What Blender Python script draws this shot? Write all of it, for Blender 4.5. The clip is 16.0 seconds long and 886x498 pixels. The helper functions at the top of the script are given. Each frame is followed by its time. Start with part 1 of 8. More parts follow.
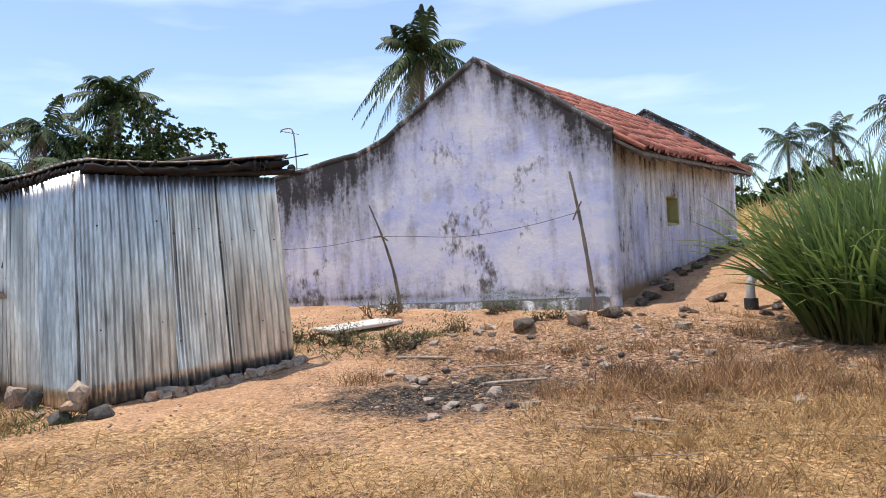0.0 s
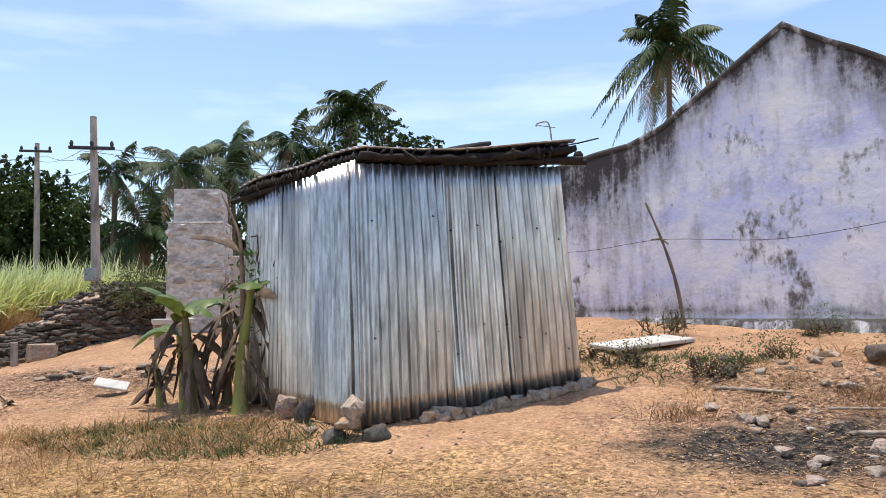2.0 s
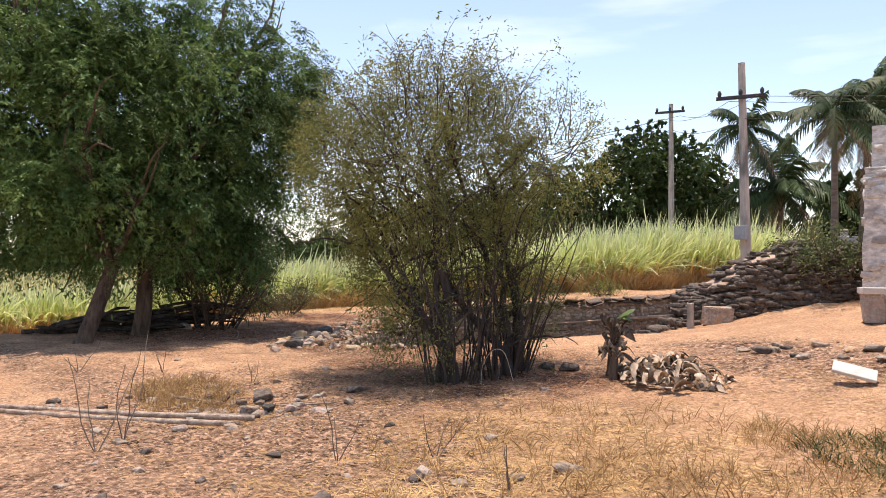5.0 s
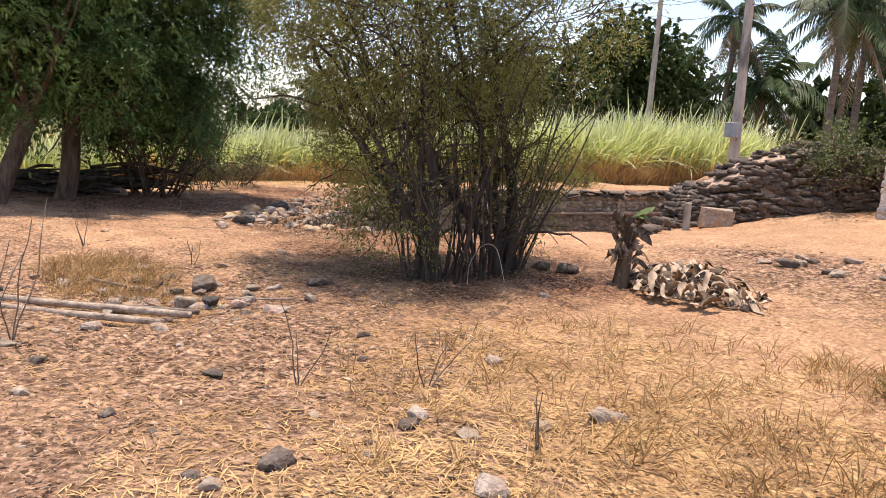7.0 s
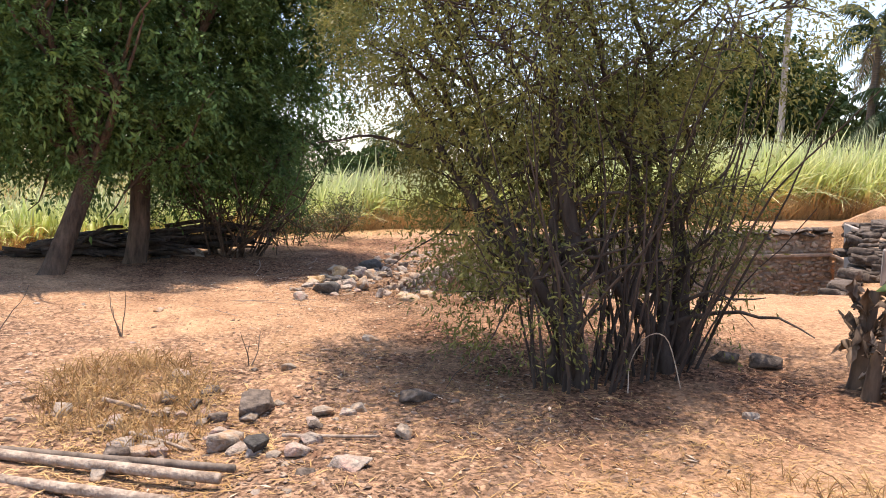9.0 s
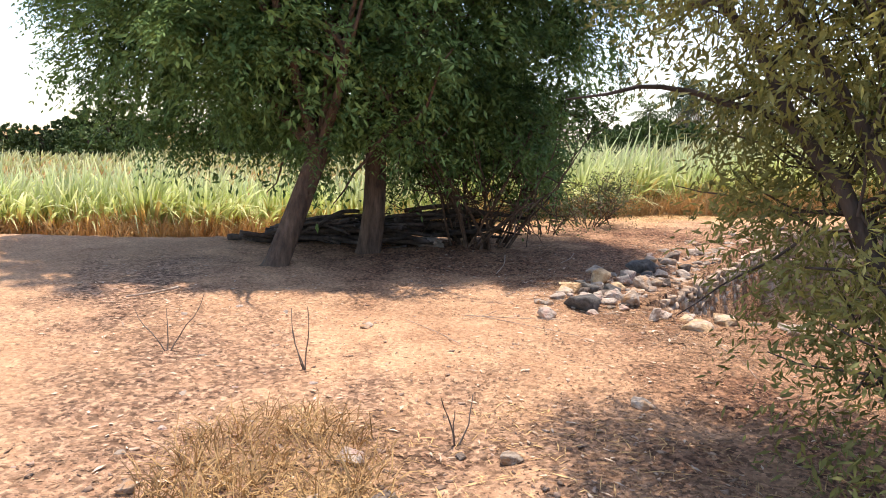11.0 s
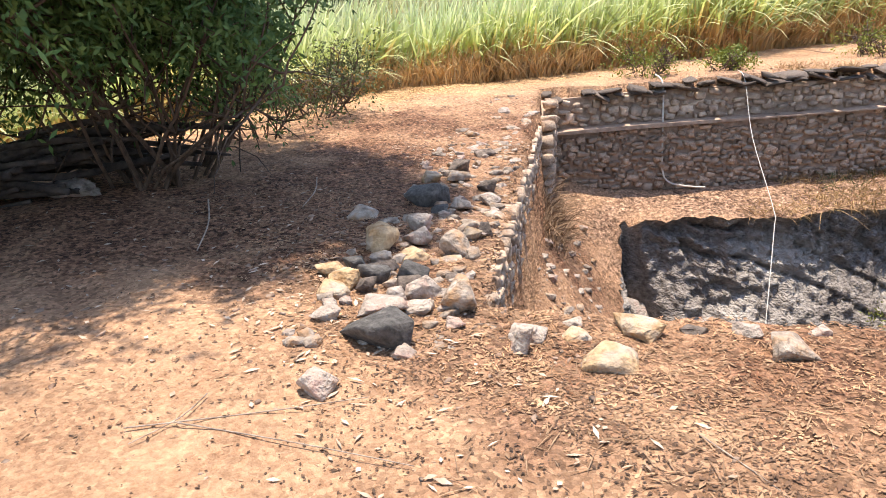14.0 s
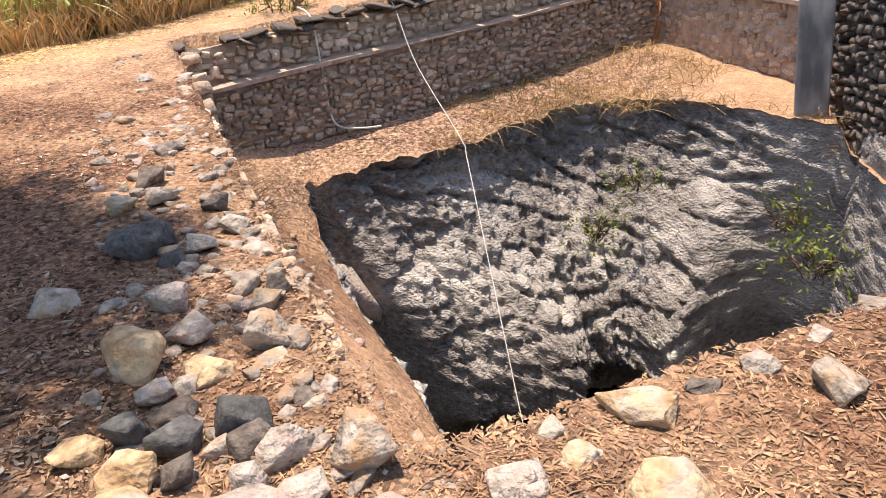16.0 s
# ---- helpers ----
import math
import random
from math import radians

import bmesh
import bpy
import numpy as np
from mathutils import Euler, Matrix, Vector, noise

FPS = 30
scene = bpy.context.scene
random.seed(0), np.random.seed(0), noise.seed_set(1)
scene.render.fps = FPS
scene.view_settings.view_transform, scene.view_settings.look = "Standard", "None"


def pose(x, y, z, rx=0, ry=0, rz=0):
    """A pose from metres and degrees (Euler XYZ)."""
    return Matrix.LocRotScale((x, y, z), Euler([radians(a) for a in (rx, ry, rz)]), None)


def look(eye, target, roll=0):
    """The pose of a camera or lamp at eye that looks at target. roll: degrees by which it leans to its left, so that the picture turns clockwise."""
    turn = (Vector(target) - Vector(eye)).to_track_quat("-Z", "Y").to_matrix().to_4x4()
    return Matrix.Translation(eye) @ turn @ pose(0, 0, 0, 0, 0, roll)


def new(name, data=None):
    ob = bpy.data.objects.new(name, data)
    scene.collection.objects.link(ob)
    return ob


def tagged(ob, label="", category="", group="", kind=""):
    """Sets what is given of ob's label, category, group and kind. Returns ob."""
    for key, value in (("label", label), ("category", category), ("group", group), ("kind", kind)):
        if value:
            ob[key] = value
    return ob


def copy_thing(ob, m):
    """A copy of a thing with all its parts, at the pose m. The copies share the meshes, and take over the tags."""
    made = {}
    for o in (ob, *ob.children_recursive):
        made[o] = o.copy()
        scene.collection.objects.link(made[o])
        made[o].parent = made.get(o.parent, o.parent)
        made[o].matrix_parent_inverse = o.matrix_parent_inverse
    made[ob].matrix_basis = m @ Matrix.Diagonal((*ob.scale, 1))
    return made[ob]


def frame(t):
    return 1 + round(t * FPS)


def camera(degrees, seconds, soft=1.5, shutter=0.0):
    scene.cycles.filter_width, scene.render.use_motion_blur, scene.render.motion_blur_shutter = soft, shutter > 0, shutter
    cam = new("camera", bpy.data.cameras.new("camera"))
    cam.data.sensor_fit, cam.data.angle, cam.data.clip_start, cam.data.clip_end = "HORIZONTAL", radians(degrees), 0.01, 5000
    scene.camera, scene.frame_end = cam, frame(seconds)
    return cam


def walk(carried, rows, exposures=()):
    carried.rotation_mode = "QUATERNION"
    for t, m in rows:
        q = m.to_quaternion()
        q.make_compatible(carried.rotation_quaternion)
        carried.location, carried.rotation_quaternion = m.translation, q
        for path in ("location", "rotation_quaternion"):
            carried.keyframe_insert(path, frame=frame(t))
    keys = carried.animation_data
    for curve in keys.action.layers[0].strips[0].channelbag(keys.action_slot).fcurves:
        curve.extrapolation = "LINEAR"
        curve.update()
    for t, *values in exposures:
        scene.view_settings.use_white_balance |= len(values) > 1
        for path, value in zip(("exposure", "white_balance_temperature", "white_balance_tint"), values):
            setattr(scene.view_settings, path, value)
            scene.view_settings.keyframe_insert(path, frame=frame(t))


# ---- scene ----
cam = camera(61.3, 16.0, soft=0.95)
PATH = [
    (0, (-0.155, 0.567, 1.404), (-0.125, 2.565, 1.482), -2.6),
    (0.5, (-0.433, 0.835, 1.415), (-0.535, 2.829, 1.53), -1.1),
    (1, (-0.59, 1.189, 1.389), (-0.795, 3.175, 1.506), -0.9),
    (1.5, (-0.86, 1.53, 1.42), (-1.221, 3.494, 1.538), -0.8),
    (2, (-1.134, 1.823, 1.421), (-1.658, 3.75, 1.541), -1.1),
    (2.5, (-1.373, 2.177, 1.401), (-2.075, 4.046, 1.518), -1.5),
    (3, (-1.755, 2.419, 1.401), (-2.699, 4.179, 1.508), -1.4),
    (3.5, (-2.162, 2.507, 1.437), (-3.361, 4.103, 1.548), -0.7),
    (4, (-2.55, 2.603, 1.406), (-3.984, 3.991, 1.542), -0.0),
    (4.5, (-2.912, 2.574, 1.461), (-4.544, 3.723, 1.589), 0.0),
    (5, (-3.281, 2.538, 1.449), (-4.992, 3.573, 1.472), 0.4),
    (5.2, (-3.402, 2.541, 1.444), (-5.123, 3.559, 1.406), 0.7),
    (7.3, (-4.825, 3.125, 1.359), (-6.437, 4.271, 1.066), 4.7),
    (7.5, (-4.976, 3.194, 1.368), (-6.585, 4.349, 1.088), 4.7),
    (8, (-5.5, 3.386, 1.396), (-7.134, 4.519, 1.178), 4.1),
    (8.5, (-5.952, 3.672, 1.403), (-7.652, 4.707, 1.21), 3.0),
    (9, (-6.399, 3.886, 1.433), (-8.167, 4.799, 1.228), 2.1),
    (9.5, (-6.894, 4.085, 1.445), (-8.701, 4.867, 1.095), 1.4),
    (9.7, (-7.055, 4.202, 1.411), (-8.888, 4.914, 1.045), 0.8),
    (10, (-7.338, 4.355, 1.469), (-9.271, 4.817, 1.244), 0.4),
    (10.2, (-7.534, 4.395, 1.458), (-9.496, 4.731, 1.261), 1.4),
    (12.3, (-9.739, 4.985, 1.403), (-11.682, 5.243, 1.003), 0.9),
    (12.5, (-9.996, 5.059, 1.37), (-11.916, 5.4, 0.926), 0.1),
    (13, (-10.554, 5.197, 1.48), (-12.39, 5.779, 0.942), -2.3),
    (13.5, (-11.038, 5.267, 1.458), (-12.823, 5.951, 0.872), -6.6),
    (14, (-11.523, 5.329, 1.46), (-13.176, 6.25, 0.812), -1.3),
    (14.5, (-11.915, 5.371, 1.505), (-13.402, 6.577, 0.928), 2.3),
    (15, (-12.397, 5.476, 1.521), (-13.614, 6.969, 0.982), -0.4),
    (15.5, (-12.823, 5.58, 1.48), (-13.843, 7.158, 0.795), -3.0),
    (16, (-13.25, 5.661, 1.491), (-14.147, 7.226, 0.628), -3.9),
]
walk(cam, [(t, look(eye, target, roll)) for t, eye, target, roll in PATH],
     exposures=[(0.0, 0.60, 6750, 11), (3.0, 0.57, 6850, 12), (4.0, 0.66, 7250, 15), (5.0, 0.82, 7450, 19), (7.4, 0.94, 7550, 19), (9.0, 1.14, 7450, 18), (10.0, 1.24, 7350, 17), (12.5, 1.17, 7050, 16), (13.0, 1.24, 7050, 15), (13.5, 1.30, 7000, 14), (14.0, 1.40, 7000, 14), (14.5, 1.38, 7050, 15), (15.0, 1.40, 7150, 16), (16.0, 1.30, 7150, 15)])
import itertools


# ---- world, sun ----
SUN_EL, SUN_AZ = 81.0, (-0.85, 0.30)
world = bpy.data.worlds.new("world")
scene.world = world
world.use_nodes = True
wn, wl = world.node_tree.nodes, world.node_tree.links
wn.clear()
sky = wn.new("ShaderNodeTexSky")
sky.sky_type, sky.sun_disc = "NISHITA", False
sky.sun_elevation, sky.sun_rotation = radians(SUN_EL), math.atan2(SUN_AZ[0], SUN_AZ[1])
sky.air_density, sky.dust_density, sky.ozone_density = 1.0, 0.6, 2.2
wco = wn.new("ShaderNodeTexCoord")
wmap = wn.new("ShaderNodeMapping")
wmap.inputs["Scale"].default_value = (1.2, 1.2, 7.0)
wnoise = wn.new("ShaderNodeTexNoise")
wnoise.inputs["Scale"].default_value, wnoise.inputs["Detail"].default_value = 1.6, 7
wramp = wn.new("ShaderNodeValToRGB")
wramp.color_ramp.elements[0].position, wramp.color_ramp.elements[1].position = 0.52, 0.94
wramp.color_ramp.elements[1].color = (0.65, 0.65, 0.65, 1)
wmix = wn.new("ShaderNodeMixRGB")
wmix.inputs["Color2"].default_value = (8.0, 8.4, 9.2, 1)
wbg = wn.new("ShaderNodeBackground")
wbg.inputs["Strength"].default_value = 0.15
wout = wn.new("ShaderNodeOutputWorld")
wl.new(wco.outputs["Generated"], wmap.inputs["Vector"])
wl.new(wmap.outputs["Vector"], wnoise.inputs["Vector"])
wl.new(wnoise.outputs["Fac"], wramp.inputs["Fac"])
wl.new(wramp.outputs["Color"], wmix.inputs["Fac"])
wl.new(sky.outputs["Color"], wmix.inputs["Color1"])
wl.new(wmix.outputs["Color"], wbg.inputs["Color"])
wl.new(wbg.outputs["Background"], wout.inputs["Surface"])

sun_data = bpy.data.lights.new("sun", "SUN")
sun_data.energy, sun_data.angle, sun_data.color = 3.1, radians(0.6), (1.0, 0.95, 0.87)
sun = new("sun", sun_data)
ce = math.cos(radians(SUN_EL)) / math.hypot(*SUN_AZ)
sun.matrix_world = look((SUN_AZ[0] * ce * 60, SUN_AZ[1] * ce * 60, math.sin(radians(SUN_EL)) * 60), (0, 0, 0))

RNG = np.random.default_rng(7)


# ---- materials ----
def mat(name, dark, light, scale=6.0, rough=0.85, metal=0.0, bump=0.25, bump_scale=40.0, vary=0.0, patch=None, patch_scale=1.2,
        patch_at=(0.5, 0.65), coords="Object", stretch=(1, 1, 1), spec=0.4, attr=None, attr_cols=None, translucent=0.0, back=0.02):
    """A two-scale procedural surface: grain between dark and light, patches of a third colour, fine relief."""
    m = bpy.data.materials.new(name)
    m.use_nodes = True
    nd, ln = m.node_tree.nodes, m.node_tree.links
    bsdf = nd["Principled BSDF"]
    if coords == "World":
        co = nd.new("ShaderNodeNewGeometry").outputs["Position"]
    else:
        co = nd.new("ShaderNodeTexCoord").outputs[coords]
    mp = nd.new("ShaderNodeMapping")
    mp.inputs["Scale"].default_value = stretch
    ln.new(co, mp.inputs["Vector"])
    info = nd.new("ShaderNodeObjectInfo")
    if coords != "World":
        shift = nd.new("ShaderNodeVectorMath")
        shift.operation = "MULTIPLY_ADD"
        ln.new(info.outputs["Random"], shift.inputs[0])
        shift.inputs[1].default_value = (31, 17, 23)
        ln.new(mp.outputs["Vector"], shift.inputs[2])
        vec = shift.outputs["Vector"]
    else:
        vec = mp.outputs["Vector"]
    n1 = nd.new("ShaderNodeTexNoise")
    n1.inputs["Scale"].default_value, n1.inputs["Detail"].default_value, n1.inputs["Roughness"].default_value = scale, 6, 0.65
    ln.new(vec, n1.inputs["Vector"])
    r1 = nd.new("ShaderNodeValToRGB")
    r1.color_ramp.elements[0].position, r1.color_ramp.elements[1].position = 0.32, 0.70
    r1.color_ramp.elements[0].color, r1.color_ramp.elements[1].color = (*dark, 1), (*light, 1)
    ln.new(n1.outputs["Fac"], r1.inputs["Fac"])
    col = r1.outputs["Color"]
    if attr:
        at = nd.new("ShaderNodeAttribute")
        at.attribute_name = attr
        r3 = nd.new("ShaderNodeValToRGB")
        els = r3.color_ramp.elements
        for i, (pos, c) in enumerate(attr_cols):
            e = els[i] if i < 2 else els.new(pos)
            e.position, e.color = pos, (*c, 1)
        ln.new(at.outputs["Fac"], r3.inputs["Fac"])
        mx = nd.new("ShaderNodeMixRGB")
        mx.blend_type = "MULTIPLY"
        mx.inputs["Fac"].default_value = 1.0
        ln.new(col, mx.inputs["Color1"])
        ln.new(r3.outputs["Color"], mx.inputs["Color2"])
        col = mx.outputs["Color"]
    if patch:
        n2 = nd.new("ShaderNodeTexNoise")
        n2.inputs["Scale"].default_value, n2.inputs["Detail"].default_value = patch_scale, 5
        ln.new(vec, n2.inputs["Vector"])
        r2 = nd.new("ShaderNodeValToRGB")
        r2.color_ramp.elements[0].position, r2.color_ramp.elements[1].position = patch_at
        ln.new(n2.outputs["Fac"], r2.inputs["Fac"])
        mx = nd.new("ShaderNodeMixRGB")
        ln.new(r2.outputs["Color"], mx.inputs["Fac"])
        ln.new(col, mx.inputs["Color1"])
        mx.inputs["Color2"].default_value = (*patch, 1)
        col = mx.outputs["Color"]
    if vary:
        geo = nd.new("ShaderNodeNewGeometry")
        add = nd.new("ShaderNodeMath")
        add.operation = "ADD"
        ln.new(info.outputs["Random"], add.inputs[0])
        ln.new(geo.outputs["Random Per Island"], add.inputs[1])
        rng = nd.new("ShaderNodeMapRange")
        rng.inputs["From Max"].default_value = 2.0
        rng.inputs["To Min"].default_value, rng.inputs["To Max"].default_value = 1 - 2 * vary, 1 + 2 * vary
        ln.new(add.outputs["Value"], rng.inputs["Value"])
        hsv = nd.new("ShaderNodeHueSaturation")
        ln.new(rng.outputs["Result"], hsv.inputs["Value"])
        ln.new(col, hsv.inputs["Color"])
        col = hsv.outputs["Color"]
    ln.new(col, bsdf.inputs["Base Color"])
    bsdf.inputs["Roughness"].default_value, bsdf.inputs["Metallic"].default_value = rough, metal
    bsdf.inputs["Specular IOR Level"].default_value = spec
    if bump:
        n3 = nd.new("ShaderNodeTexNoise")
        n3.inputs["Scale"].default_value, n3.inputs["Detail"].default_value = bump_scale, 5
        ln.new(vec, n3.inputs["Vector"])
        bp = nd.new("ShaderNodeBump")
        bp.inputs["Strength"].default_value, bp.inputs["Distance"].default_value = bump, back
        ln.new(n3.outputs["Fac"], bp.inputs["Height"])
        ln.new(bp.outputs["Normal"], bsdf.inputs["Normal"])
    if translucent:
        tr = nd.new("ShaderNodeBsdfTranslucent")
        ln.new(col, tr.inputs["Color"])
        ms = nd.new("ShaderNodeMixShader")
        ms.inputs["Fac"].default_value = translucent
        out = nd["Material Output"]
        ln.new(bsdf.outputs["BSDF"], ms.inputs[1])
        ln.new(tr.outputs["BSDF"], ms.inputs[2])
        ln.new(ms.outputs["Shader"], out.inputs["Surface"])
    return m


def ground_material():
    """Sandy soil with zones from the mesh's own attributes: straw, leaf litter with some painted tree shade, ash and
    grey gravel.
    """
    m = bpy.data.materials.new("soil")
    m.use_nodes = True
    nd, ln = m.node_tree.nodes, m.node_tree.links
    bsdf = nd["Principled BSDF"]
    pos = nd.new("ShaderNodeNewGeometry").outputs["Position"]

    def noise_ramp(scale, a, b, p0=0.35, p1=0.68, detail=7, rough=0.65):
        n = nd.new("ShaderNodeTexNoise")
        n.inputs["Scale"].default_value, n.inputs["Detail"].default_value, n.inputs["Roughness"].default_value = scale, detail, rough
        ln.new(pos, n.inputs["Vector"])
        r = nd.new("ShaderNodeValToRGB")
        r.color_ramp.elements[0].position, r.color_ramp.elements[1].position = p0, p1
        r.color_ramp.elements[0].color, r.color_ramp.elements[1].color = (*a, 1), (*b, 1)
        ln.new(n.outputs["Fac"], r.inputs["Fac"])
        return r.outputs["Color"], n.outputs["Fac"]

    def zone(attr, edge_scale, width):
        at = nd.new("ShaderNodeAttribute")
        at.attribute_name = attr
        n = nd.new("ShaderNodeTexNoise")
        n.inputs["Scale"].default_value, n.inputs["Detail"].default_value = edge_scale, 6
        ln.new(pos, n.inputs["Vector"])
        s = nd.new("ShaderNodeMath")
        s.operation = "ADD"
        ln.new(at.outputs["Fac"], s.inputs[0])
        ln.new(n.outputs["Fac"], s.inputs[1])
        r = nd.new("ShaderNodeMapRange")
        r.inputs["From Min"].default_value, r.inputs["From Max"].default_value = 1.0 - width, 1.0 + width
        ln.new(s.outputs["Value"], r.inputs["Value"])
        return r.outputs["Result"]

    def mix(fac, a, b):
        x = nd.new("ShaderNodeMixRGB")
        ln.new(fac, x.inputs["Fac"])
        ln.new(a, x.inputs["Color1"])
        ln.new(b, x.inputs["Color2"])
        return x.outputs["Color"]

    sand, _ = noise_ramp(2.2, (0.37, 0.19, 0.105), (0.64, 0.395, 0.235))
    grain, _ = noise_ramp(38.0, (0.31, 0.165, 0.09), (0.68, 0.44, 0.27), 0.32, 0.68)
    half = nd.new("ShaderNodeMixRGB")
    half.inputs["Fac"].default_value = 0.55
    ln.new(sand, half.inputs["Color1"])
    ln.new(grain, half.inputs["Color2"])
    straw, _ = noise_ramp(22.0, (0.26, 0.135, 0.06), (0.68, 0.45, 0.22), 0.36, 0.64)
    litter, _ = noise_ramp(30.0, (0.105, 0.052, 0.033), (0.36, 0.19, 0.11), 0.38, 0.68)
    ash, _ = noise_ramp(22.0, (0.018, 0.017, 0.018), (0.17, 0.135, 0.11), 0.40, 0.72)
    gravel, _ = noise_ramp(16.0, (0.125, 0.064, 0.040), (0.52, 0.33, 0.215), 0.36, 0.66)
    c = mix(zone("straw", 1.7, 0.22), half.outputs["Color"], straw)
    c = mix(zone("gravel", 2.3, 0.2), c, gravel)
    c = mix(zone("litter", 2.0, 0.22), c, litter)
    c = mix(zone("ash", 3.0, 0.18), c, ash)

    def cells(scale):
        warp = nd.new("ShaderNodeTexNoise")
        warp.inputs["Scale"].default_value, warp.inputs["Detail"].default_value = scale * 0.7, 3
        ln.new(pos, warp.inputs["Vector"])
        off = nd.new("ShaderNodeVectorMath")
        off.operation = "MULTIPLY_ADD"
        ln.new(warp.outputs["Color"], off.inputs[0])
        off.inputs[1].default_value = (1.6 / scale,) * 3
        ln.new(pos, off.inputs[2])
        vo = nd.new("ShaderNodeTexVoronoi")
        vo.inputs["Scale"].default_value = scale
        ln.new(off.outputs["Vector"], vo.inputs["Vector"])
        sep = nd.new("ShaderNodeSeparateColor")
        ln.new(vo.outputs["Color"], sep.inputs["Color"])
        return sep.outputs["Red"], vo.outputs["Distance"]

    def calc(op, a, b, c_=None):
        x = nd.new("ShaderNodeMath")
        x.operation = op
        for i, v in enumerate((a, b, c_)):
            if v is None:
                continue
            if isinstance(v, (int, float)):
                x.inputs[i].default_value = v
            else:
                ln.new(v, x.inputs[i])
        return x.outputs["Value"]

    chip, chip_d = cells(42.0)
    clod, clod_d = cells(13.0)
    _, big = noise_ramp(0.8, (0, 0, 0), (1, 1, 1))
    rough_zone = calc("MAXIMUM", zone("litter", 2.0, 0.3), calc("MAXIMUM", zone("gravel", 2.3, 0.3), zone("straw", 1.7, 0.3)))
    amount = calc("MULTIPLY_ADD", rough_zone, 0.80, 0.30)
    tone = calc("ADD", calc("MULTIPLY", calc("SUBTRACT", chip, 0.5), 1.25), calc("MULTIPLY", calc("SUBTRACT", clod, 0.5), 0.28))
    tone = calc("ADD", calc("MULTIPLY", tone, amount), calc("MULTIPLY_ADD", big, 0.9, 0.55))
    shade = nd.new("ShaderNodeHueSaturation")
    ln.new(tone, shade.inputs["Value"])
    ln.new(c, shade.inputs["Color"])
    c = shade.outputs["Color"]
    ln.new(c, bsdf.inputs["Base Color"])
    bsdf.inputs["Roughness"].default_value, bsdf.inputs["Specular IOR Level"].default_value = 0.95, 0.15
    _, f1 = noise_ramp(9.0, (0, 0, 0), (1, 1, 1))
    _, f2 = noise_ramp(55.0, (0, 0, 0), (1, 1, 1))
    s = nd.new("ShaderNodeMath")
    s.operation = "MULTIPLY_ADD"
    ln.new(f2, s.inputs[0])
    s.inputs[1].default_value = 0.45
    ln.new(f1, s.inputs[2])
    relief = calc("MULTIPLY", calc("ADD", calc("MULTIPLY", chip, 0.5), calc("MULTIPLY", clod_d, -0.55)), amount)
    bp = nd.new("ShaderNodeBump")
    bp.inputs["Strength"].default_value, bp.inputs["Distance"].default_value = 0.9, 0.05
    ln.new(calc("ADD", relief, s.outputs["Value"]), bp.inputs["Height"])
    ln.new(bp.outputs["Normal"], bsdf.inputs["Normal"])
    return m


M_SOIL = ground_material()
M_TIN = mat("galvanised_tin", (0.29, 0.28, 0.27), (0.82, 0.80, 0.775), 9.0, 0.34, 0.95, 0.16, 6, vary=0.10, patch=(0.23, 0.225, 0.22), patch_scale=1.6,
            patch_at=(0.50, 0.74), stretch=(1.6, 1.6, 0.22))
# Near-black, so that it carries the shade under the shed roof.
M_SHEDBLACK = mat("near_black_shed", (0.010, 0.008, 0.007), (0.040, 0.030, 0.025), 5.0, 0.8, 0.2, 0.3, 30)
M_WOOD = mat("weathered_wood", (0.085, 0.065, 0.05), (0.27, 0.215, 0.17), 9.0, 0.9, 0, 0.5, 40, vary=0.12, stretch=(1, 1, 0.2))
M_WOODPALE = mat("bleached_wood", (0.16, 0.11, 0.078), (0.52, 0.42, 0.33), 16.0, 0.9, 0, 0.8, 40, vary=0.1)
M_TILE = mat("clay_roof_tile", (0.30, 0.092, 0.062), (0.52, 0.205, 0.14), 5.0, 0.85, 0, 0.2, 30, vary=0.16, patch=(0.16, 0.07, 0.05), patch_scale=3.0, patch_at=(0.58, 0.8))
M_CONC = mat("grey_concrete", (0.33, 0.287, 0.245), (0.56, 0.495, 0.43), 7.0, 0.9, 0, 0.5, 30, patch=(0.17, 0.155, 0.14), patch_scale=2.6, stretch=(1, 1, 0.35))
M_CONCPALE = mat("pale_concrete", (0.42, 0.40, 0.365), (0.66, 0.63, 0.58), 4.0, 0.9, 0, 0.2, 35)
M_STONE = mat("field_stone", (0.20, 0.15, 0.11), (0.50, 0.42, 0.34), 17.0, 0.9, 0, 1.0, 30, back=0.03, vary=0.14, patch=(0.42, 0.24, 0.12), patch_scale=10.4, patch_at=(0.5, 0.7))
M_STONEYEL = mat("yellow_sandstone", (0.27, 0.155, 0.070), (0.62, 0.45, 0.27), 12.0, 0.9, 0, 1.0, 26, back=0.03, vary=0.12, patch=(0.44, 0.36, 0.28), patch_scale=7.0)
M_STONEDARK = mat("dark_basalt", (0.034, 0.031, 0.028), (0.125, 0.115, 0.104), 28.0, 0.85, 0, 0.5, 78, vary=0.15, patch=(0.24, 0.22, 0.20), patch_scale=12.0, patch_at=(0.62, 0.82))
M_STONEWHITE = mat("whitish_stone", (0.27, 0.21, 0.165), (0.52, 0.44, 0.365), 18.0, 0.9, 0, 1.0, 34, back=0.035, vary=0.08, patch=(0.45, 0.30, 0.24), patch_scale=10.0)
M_RUBBLE = mat("lichen_black_stone", (0.052, 0.040, 0.032), (0.21, 0.162, 0.128), 24.0, 0.9, 0, 0.6, 72, vary=0.18, patch=(0.30, 0.24, 0.20), patch_scale=12.0, patch_at=(0.60, 0.8))
